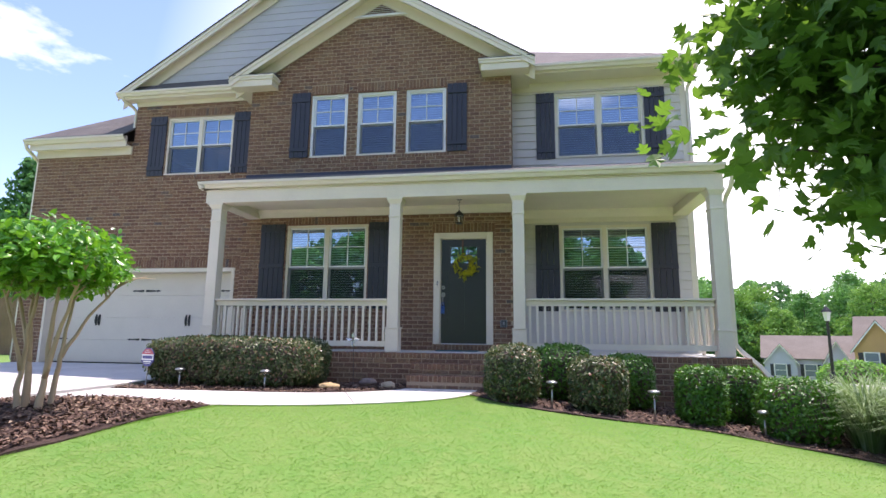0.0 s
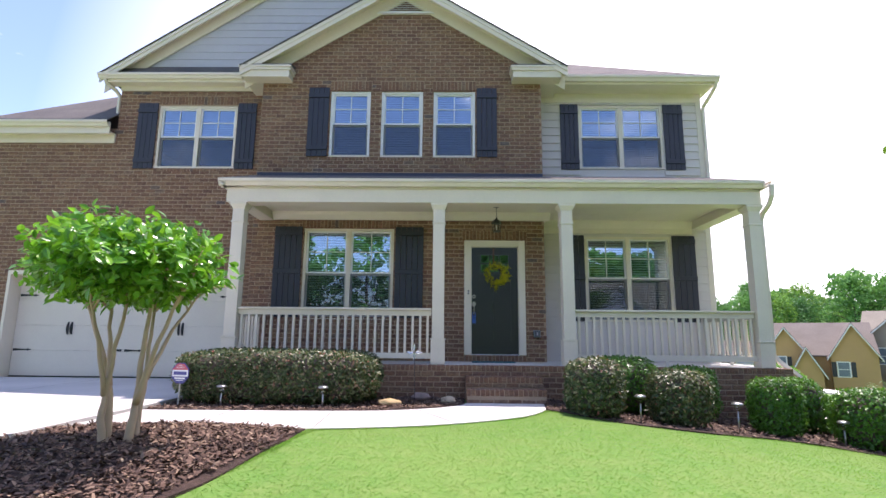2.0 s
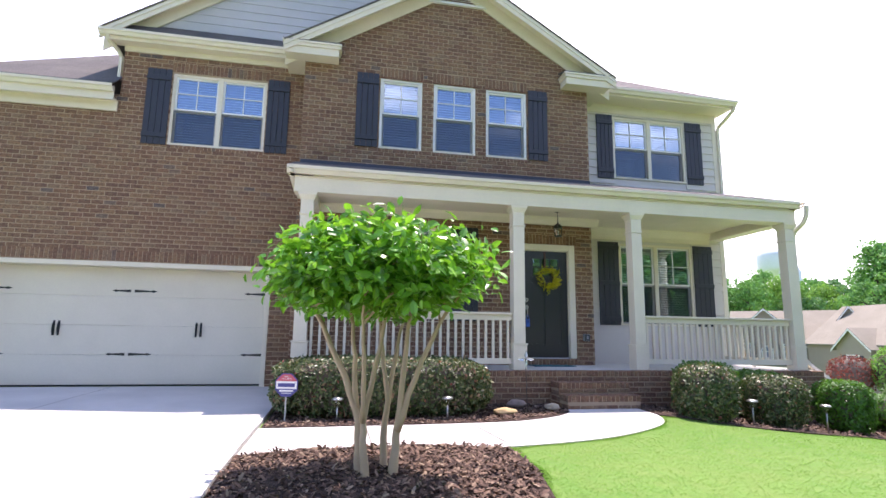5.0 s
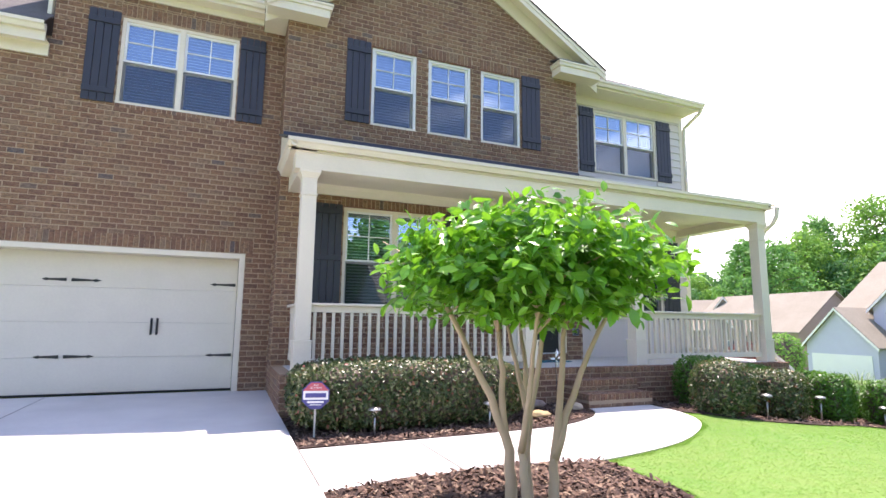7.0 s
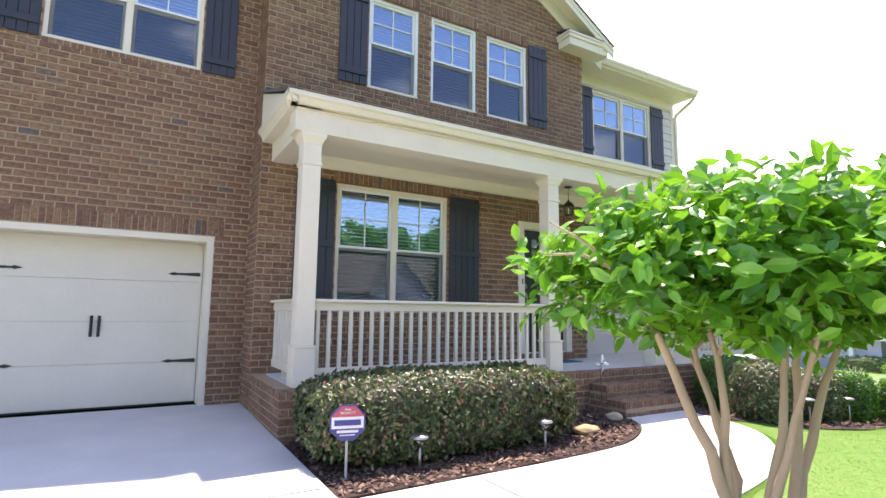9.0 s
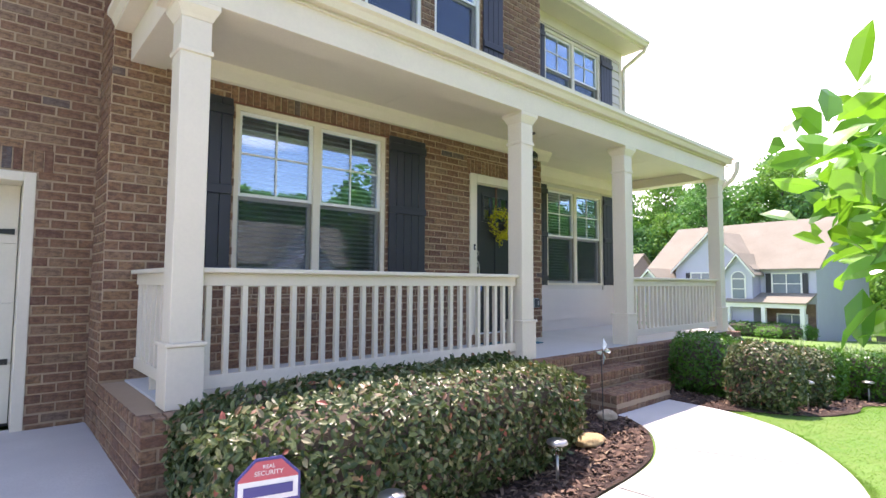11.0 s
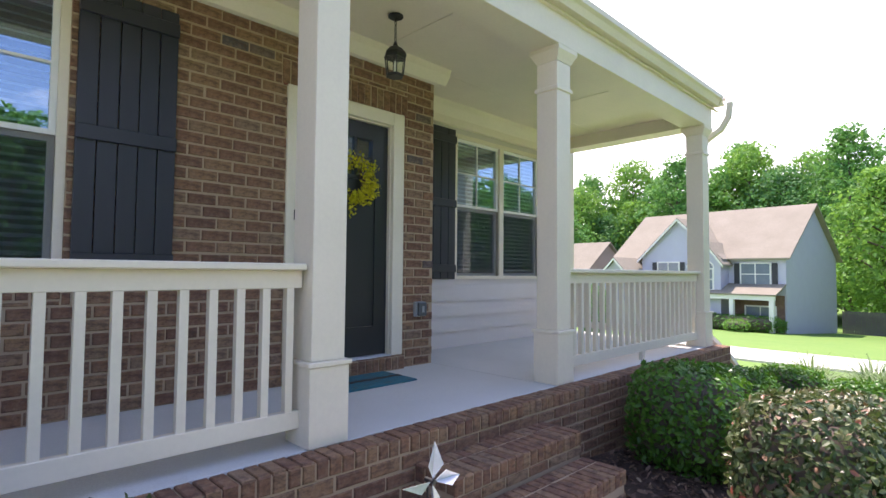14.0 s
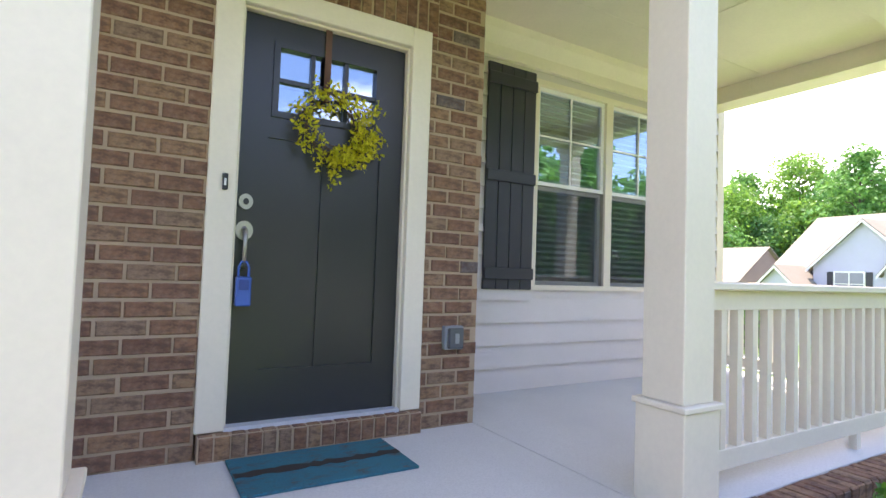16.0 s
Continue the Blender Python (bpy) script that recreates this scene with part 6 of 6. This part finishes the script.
def far_window(p, x, y, z, w, h, shutters=True, arch=False):
    win = boxed("window", (x - w / 2 - 0.07, x + w / 2 + 0.07, y - 0.05, y - 0.01, z - 0.07, z + h + 0.07), WHITE, p)
    n = 2 if w > 1.2 else 1
    for i in range(n):
        for j in range(2):
            a = x - w / 2 + i * w / n
            boxed("pane", (a + 0.04, a + w / n - 0.04, y - 0.06, y - 0.05, z + 0.03 + j * h / 2, z + h / 2 - 0.03 + j * h / 2), FARGLASS, win)
    if arch:
        bm = bmesh.new()
        prism(bm, [(x + w / 2 * math.cos(a), z + h + 0.05 + w / 2 * math.sin(a)) for a in [math.pi * k / 10 for k in range(11)]], "y", y - 0.055, y - 0.01)
        part("arch_light", bm, FARGLASS, win)
        bm = bmesh.new()
        prism(bm, [(x + (w / 2 + 0.1) * math.cos(a), z + h + 0.04 + (w / 2 + 0.1) * math.sin(a)) for a in [math.pi * k / 10 for k in range(11)]], "y", y - 0.04, y - 0.005)
        part("arch_trim", bm, WHITE, win)
    if shutters:
        for a in (x - w / 2 - 0.45, x + w / 2 + 0.10):
            boxed("shutter", (a, a + 0.35, y - 0.06, y - 0.01, z - 0.02, z + h + 0.02), SHUTTER, p)


def neighbour(m, w, d, h, rise, wall, roof, wings, windows, label, porch=None, garage=None, ridge="x"):
    """A house: body, roofs, front wings (x0, x1, forward, height, rise), windows (x, y, z, w, h, arch)."""
    t = thing_at("house", m, label, "house", "neighbouring houses")
    bm = bmesh.new()
    box(bm, 0, w, 0, d, -0.6, h)
    if ridge == "x":
        prism(bm, [(0, h), (d, h), (d / 2, h + rise - 0.05)], "x", 0.0, w)
    else:
        prism(bm, [(0, h), (w, h), (w / 2, h + rise - 0.05)], "y", 0.0, d)
    part("wall", bm, wall, t)
    bm = bmesh.new()
    gable_roof(bm, 0, w, 0, d, h, rise, ridge)
    part("roof", bm, roof, t)
    for x0, x1, fw, hh, rr in wings:
        bm = bmesh.new()
        back = d / 2 if hh > h * 0.75 else 0.5
        box(bm, x0, x1, -fw, 0.1, -0.6, hh)
        prism(bm, [(x0, hh), (x1, hh), ((x0 + x1) / 2, hh + rr - 0.05)], "y", -fw, back)
        part("wing_wall", bm, wall, t)
        bm = bmesh.new()
        gable_roof(bm, x0, x1, -fw, back, hh, rr, "y", 0.3)
        part("wing_roof", bm, roof, t)
        bm = bmesh.new()
        xm, k = (x0 + x1) / 2, rr / ((x1 - x0) / 2)
        for s_ in (-1, 1):
            xe = xm + s_ * ((x1 - x0) / 2 + 0.3)
            prism(bm, [(xe, hh - 0.3 * k - 0.14), (xm, hh + rr - 0.14), (xm, hh + rr + 0.05), (xe, hh - 0.3 * k + 0.05)], "y", -fw - 0.33, -fw - 0.30)
        part("rake_trim", bm, WHITE, t)
    for x, y, z, ww, hh, arch in windows:
        far_window(t, x, y, z, ww, hh, not arch, arch)
    if garage:
        x0, x1, y = garage
        boxed("garage_door", (x0, x1, y - 0.05, y - 0.01, 0.0, 2.15), WHITE, t, "white panelled garage door")
    if porch:
        x0, x1, fw, hh = porch
        bm = bmesh.new()
        sheet(bm, [(x0, -fw, hh), (x1, -fw, hh), (x1, 0.05, hh + 0.7), (x0, 0.05, hh + 0.7)], 0.1)
        part("porch_roof", bm, roof, t)
        boxed("porch_beam", (x0 + 0.1, x1 - 0.1, -fw + 0.1, -fw + 0.3, hh - 0.3, hh), WHITE, t)
        boxed("porch_wall", (x0 + 0.1, x1 - 0.1, -0.06, -0.01, -0.4, hh), STONEW, t)
        boxed("porch_floor", (x0 + 0.1, x1 - 0.1, -fw, -0.06, -0.6, 0.15), CONCRETE, t)
        for k in range(3):
            cx = x0 + 0.3 + (x1 - x0 - 0.6) * k / 2
            boxed("column", (cx - 0.14, cx + 0.14, -fw + 0.08, -fw + 0.36, 0.15, hh - 0.3), WHITE, t)
        far_window(t, (x0 + x1) / 2 + 1.2, -0.05, 0.6, 1.9, 1.5, False)
        boxed("front_door", (x0 + 0.9, x0 + 1.9, -0.09, -0.06, 0.15, 2.2), WHITE, t)
    return t


neighbour(pose(38.9, 28.5, -2.9, 0, 0, -96), 13, 10.7, 5.6, 3.9, LILAC, ROOFS, [(3.0, 9.1, 0.9, 5.6, 2.9), (7.3, 9.3, 1.3, 5.3, 1.3), (-0.6, 4.6, 3.2, 2.9, 2.6)],
          [(5.2, -0.9, 3.7, 1.7, 1.5, False), (8.3, -1.3, 3.2, 0.95, 1.5, True), (11.1, 0, 3.6, 1.9, 1.5, False)], "two-storey pale grey house with tan shingle roof and white porch", (7.4, 13.0, 1.9, 2.9), (-0.2, 4.2, -3.2))
neighbour(pose(41.0, 45.5, -3.7, 0, 0, -96), 13.0, 9, 4.6, 3.5, TAUPE, ROOFS, [(4.5, 8.0, 1.0, 4.2, 1.6)],
          [(6.2, -1.0, 2.2, 1.2, 1.3, False), (11, 0, 2.0, 1.0, 1.5, False)], "brown single-gabled house with a long tan shingle roof", None, None)
neighbour(pose(38.7, 53.1, -4.4, 0, 0, -45), 13, 9, 5.7, 3.0, TAUPE, ROOFS, [(0.0, 6.6, 0.6, 5.7, 3.1), (8.2, 13.0, 2.5, 5.5, 3.3)],
          [(1.4, -0.6, 3.5, 0.9, 1.5, False), (3.4, -0.6, 3.0, 1.0, 1.2, True), (5.4, -0.6, 3.5, 0.9, 1.5, False)], "taupe two-storey house with an arched gable window", (1.8, 6.6, 1.6, 2.7), None)
neighbour(pose(29.8, 54.0, -5.2, 0, 0, -32), 8.4, 9, 5.2, 3.0, ORANGE, ROOFD, [(-0.2, 3.2, 0.8, 5.3, 2.4), (1.9, 4.3, 2.0, 3.6, 2.2), (5.0, 8.5, 1.2, 5.2, 2.8)],
          [(1.0, -0.8, 3.4, 1.0, 1.5, False), (5.9, -1.2, 3.2, 0.9, 1.3, False)], "ochre sided house with brown shingle gables", None, None)
neighbour(pose(29.5, 73.0, -6.2, 0, 0, -24), 10, 9, 4.8, 2.6, LILAC, ROOFD, [(0.2, 3.4, 1.0, 4.4, 2.0), (6.2, 8.6, 1.0, 4.6, 2.2)],
          [(1.7, -1.0, 2.6, 1.2, 1.4, False), (4.8, 0, 2.6, 1.2, 1.4, False)], "pale house with brown roof, half hidden by bushes", None, None)
neighbour(pose(19.0, -25.0, -2.6, 0, 0, 180), 13, 10, 5.6, 3.6, LILAC, ROOFS, [(3.5, 9.0, 1.0, 5.6, 2.8)], [(6.2, -1.0, 3.4, 1.2, 1.6, True), (2.0, 0, 3.5, 1.6, 1.5, False), (11.0, 0, 3.5, 1.6, 1.5, False), (11.0, 0, 0.8, 1.6, 1.5, False)], "pale two-storey house across the street with a gabled front", None, (4.2, 8.4, -1.0))

band("side_street", [(12.6, -6.0), (12.6, 8), (12.8, 22), (13.6, 40), (16, 60)], [(17.6, -6.0), (17.6, 8), (17.8, 22), (18.6, 40), (21, 60)], lambda x, y: gz(x, y) + 0.06, CONCRETE, "pale sunlit side street beyond the lawn", "road", 60, 4, 0.1)


# ---- woods ----
def tree_model(seed, h, r, leaf_mat, pieces=92, per=90, size=0.42, conic=False):
    rng = np.random.default_rng(seed)
    t = thing_at("tree", Matrix.Translation((0, 0, 0)), "tall leafy green tree at the edge of the woods", "tree", "trees of the woods")
    bm = bmesh.new()
    tube(bm, [(0, 0, -1), (0.1, 0.05, h * 0.25), (-0.1, 0.1, h * 0.55), (0.05, 0, h * 0.92)], [0.34, 0.26, 0.17, 0.04], 7)
    trunk = part("trunk", bm, DARKBARK, t)
    pts, outs = [], []
    for k in range(pieces):
        u = (k + 0.5) / pieces
        z = h * (0.16 + 0.82 * u)
        w = r * (1.05 - u) if conic else r * math.sin(math.pi * min(0.97, 0.16 + 0.80 * u)) ** 0.8
        a = k * 2.4 + rng.uniform(-0.4, 0.4)
        q = w * rng.uniform(0.3, 0.98)
        c = np.array([q * math.cos(a), q * math.sin(a), z])
        if k % 4 == 0:
            bm = bmesh.new()
            tube(bm, [(0, 0, z - 0.18 * h * (1 - u) - 0.4), tuple(c * 0.5 + np.array([0, 0, z * 0.5 - 0.3])), tuple(c)], [0.10, 0.07, 0.03], 5)
            part("limb", bm, DARKBARK, trunk)
        br = r * rng.uniform(0.18, 0.30) if conic else r * rng.uniform(0.17, 0.36)
        d = rng.normal(size=(per, 3))
        d /= np.linalg.norm(d, axis=1)[:, None]
        rad = br * (1 - 0.5 * rng.random(per) ** 2)
        pts.append(c + d * rad[:, None] * np.array([1, 1, 0.62]))
        outs.append(d)
    pts, outs = np.vstack(pts), np.vstack(outs)
    v, f = scatter([(-0.5, 0, 0), (0, -0.32, 0.08), (0.5, 0, 0), (0, 0.32, 0.08)], [(0, 1, 2), (0, 2, 3)], pts, size * rng.uniform(0.7, 1.3, len(pts)), rng, 0.3, outs, 0.8)
    soup("crown", v, f, leaf_mat, t)
    return t


WOOD2 = leafy("wood_leaf_pale", (0.065, 0.19, 0.045), (0.22, 0.44, 0.09), (0.32, 0.60, 0.08), 0.55, 0.25, (), 0.34)
WOOD3 = leafy("wood_leaf_deep", (0.035, 0.125, 0.05), (0.12, 0.31, 0.10), (0.20, 0.46, 0.10), 0.55, 0.25, (), 0.30)
models = [tree_model(1, 18, 5.8, WOODLEAF), tree_model(2, 20, 5.4, WOOD2), tree_model(3, 17, 6.2, WOOD3), tree_model(4, 15, 5.6, WOOD2), tree_model(5, 21, 4.8, WOODLEAF)]
coarse = [tree_model(6, 18, 5.6, WOOD3, 40, 55, 0.75), tree_model(7, 19, 5.8, WOODLEAF, 40, 55, 0.75)]
rng = random.Random(21)
spots, back = [], []
for lo, hi, step, far, sc in ((9, 53, 2.3, 96, 0.92), (10, 53, 2.3, 106, 1.03), (52, 114, 2.7, 76, 1.02), (53, 114, 2.7, 86, 1.13)):
    head = lo
    while head < hi:
        d = far + rng.uniform(-4, 5)
        spots.append((d * math.sin(radians(head)) - 4, d * math.cos(radians(head)) + 3, sc))
        head += step * rng.uniform(0.7, 1.3)
spots += [(52 + rng.uniform(-4, 14), rng.uniform(-30, 12), 1.0) for k in range(22)]
for k in range(56):
    head, far = 6 + 108 * k / 56 + rng.uniform(-0.6, 0.6), rng.uniform(112, 124)
    back.append((far * math.sin(radians(head)) - 4, far * math.cos(radians(head)) + 3, 1.09 if head < 53 else 1.27))
back += [(rng.uniform(-60, 30), rng.uniform(-58, -40), 0.85) for k in range(44)]
back += [(rng.uniform(26, 50), rng.uniform(-52, -26), 1.0) for k in range(18)]
back += [(-30 + rng.uniform(-22, 4), rng.uniform(30, 55), 0.62) for k in range(8)]
for kinds, places in ((models, spots), (coarse, back)):
    for k, (x, y, sc) in enumerate(places):
        src = kinds[k % len(kinds)]
        m = Matrix.Translation((x, y, gz(x, y) - 0.3)) @ Matrix.Rotation(rng.uniform(0, 6.28), 4, "Z")
        if k < len(kinds):
            src.matrix_world = m
            src.scale = (sc, sc, sc)
        else:
            c = copy_thing(src, m)
            q = sc * rng.uniform(0.85, 1.12)
            c.scale = (q, q, q)

con = tree_model(9, 14, 3.2, WOOD3, 60, 80, 0.4, True)
tagged(con, "dark green conifer beyond the wooden fence", "tree")
con.matrix_world = Matrix.Translation((-27.5, 24.5, 0.0))
con.scale = (0.75, 0.75, 0.75)
shrub("shrub", 24.5, 45, gz(24.5, 45), 2.4, 2.2, 2.6, WOOD2, 2500, 0.3, "large round bush in front of far houses", "far bushes", 2.2, 71)
shrub("shrub", 36.2, 18.6, gz(36.2, 18.6), 0.9, 3.2, 1.1, BUSHLEAF, 3500, 0.14, "low clipped hedge before the neighbouring porch", "far bushes", 5.0, 72)
shrub("shrub", 34.5, 17.8, gz(34.5, 17.8), 0.8, 0.8, 0.8, WOOD2, 900, 0.14, "small bright green bush on the neighbouring lawn", "far bushes", 2.2, 73)
shrub("shrub", 18.0, 19.0, gz(18.0, 19.0), 0.85, 0.85, 2.2, WOOD2, 2200, 0.14, "upright green bush across the side street", "far bushes", 2.2, 74)
shrub("shrub", 17.1, 20.2, gz(17.1, 20.2), 0.95, 0.9, 1.7, leafy("red_leaf", (0.10, 0.025, 0.02), (0.24, 0.07, 0.05), (0.3, 0.08, 0.05), 0.5, 0.3), 1600, 0.12, "dark red leafed bush across the side street", "far bushes", 2.2, 75)


# ---- street lamp, fences, water tower ----
lamp = thing("street_lamp", (12.55, 24.6, gz(12.55, 24.6)), "black post street lamp with a glass lantern head", "street lamp")
g = gz(12.55, 24.6)
bm = bmesh.new()
rings(bm, 12.55, 24.6, [(0.13, g), (0.13, g + 0.3), (0.07, g + 0.5), (0.05, 1.55), (0.08, 1.6)], 10)
part("post", bm, BLACKMETAL, lamp)
bm = bmesh.new()
rings(bm, 12.55, 24.6, [(0.10, 1.6), (0.17, 1.98)], 6)
part("lantern_glass", bm, painted("frosted_glass", (0.7, 0.7, 0.68), 0.2), lamp)
bm = bmesh.new()
rings(bm, 12.55, 24.6, [(0.21, 1.98), (0.20, 2.02), (0.10, 2.14), (0.02, 2.22)], 6)
part("cap", bm, BLACKMETAL, lamp)
FENCE = painted("weathered_fence", (0.30, 0.19, 0.11), 0.9, 8, 0.3, 0.4, (6, 6, 0.6))
GREYFENCE = painted("grey_fence", (0.17, 0.15, 0.13), 0.9, 8, 0.3, 0.4, (6, 6, 0.6))


def fence(p0, p1, h, material, label):
    p0, p1 = Vector(p0), Vector(p1)
    t = thing("wooden_fence", ((p0 + p1) / 2).to_3d(), label, "fence", "fences")
    L = (p1 - p0).length
    n = int(L / 0.15)
    u = (p1 - p0).normalized()
    w = Vector((-u.y, u.x))
    for i in range(n):
        c = p0 + u * (i + 0.5) * L / n
        g = gz(c.x, c.y)
        a, b = c - u * 0.07, c + u * 0.07
        bm = bmesh.new()
        prism(bm, [tuple(a - w * 0.01), tuple(b - w * 0.01), tuple(b + w * 0.01), tuple(a + w * 0.01)], "z", g - 0.1, g + h)
        part("board", bm, material, t)
    for z in (0.4, h - 0.35):
        bm = bmesh.new()
        a, b = p0 + w * 0.03, p1 + w * 0.03
        tube(bm, [(a.x, a.y, gz(a.x, a.y) + z), (b.x, b.y, gz(b.x, b.y) + z)], [0.05, 0.05], 4)
        part("rail", bm, material, t)


fence((-24, 16), (-12.3, 16), 2.0, FENCE, "tall brown wooden privacy fence beside the garage")
fence((48.6, 14.2), (50.5, 0.0), 1.8, GREYFENCE, "weathered grey wooden fence beside the neighbouring house")
tower = thing("water_tower", (187, 200, -5), "pale round water tower above the woods", "water tower")
TOWER = painted("pale_tower_paint", (0.66, 0.69, 0.74), 0.5, 1, 0.05)
bm = bmesh.new()
rings(bm, 187, 200, [(2.4, 28), (6.6, 31), (7.2, 32.5), (7.2, 38), (6.6, 40), (4, 41.2), (0.5, 41.6)], 28)
part("tank", bm, TOWER, tower, "", True)
for k in range(6):
    bm = bmesh.new()
    a = 2 * math.pi * k / 6
    tube(bm, [(187 + 6.4 * math.cos(a), 200 + 6.4 * math.sin(a), -6), (187 + 6.2 * math.cos(a), 200 + 6.2 * math.sin(a), 32)], [0.4, 0.4], 8)
    part("leg", bm, TOWER, tower)
bm = bmesh.new()
rings(bm, 197, 202, [(4.2, -6), (4.2, 32), (3.2, 34), (0.5, 34.8)], 20)
solo("water_tower", bm, TOWER, "smaller pale water tank beside the tower", "water tower", smooth=True)
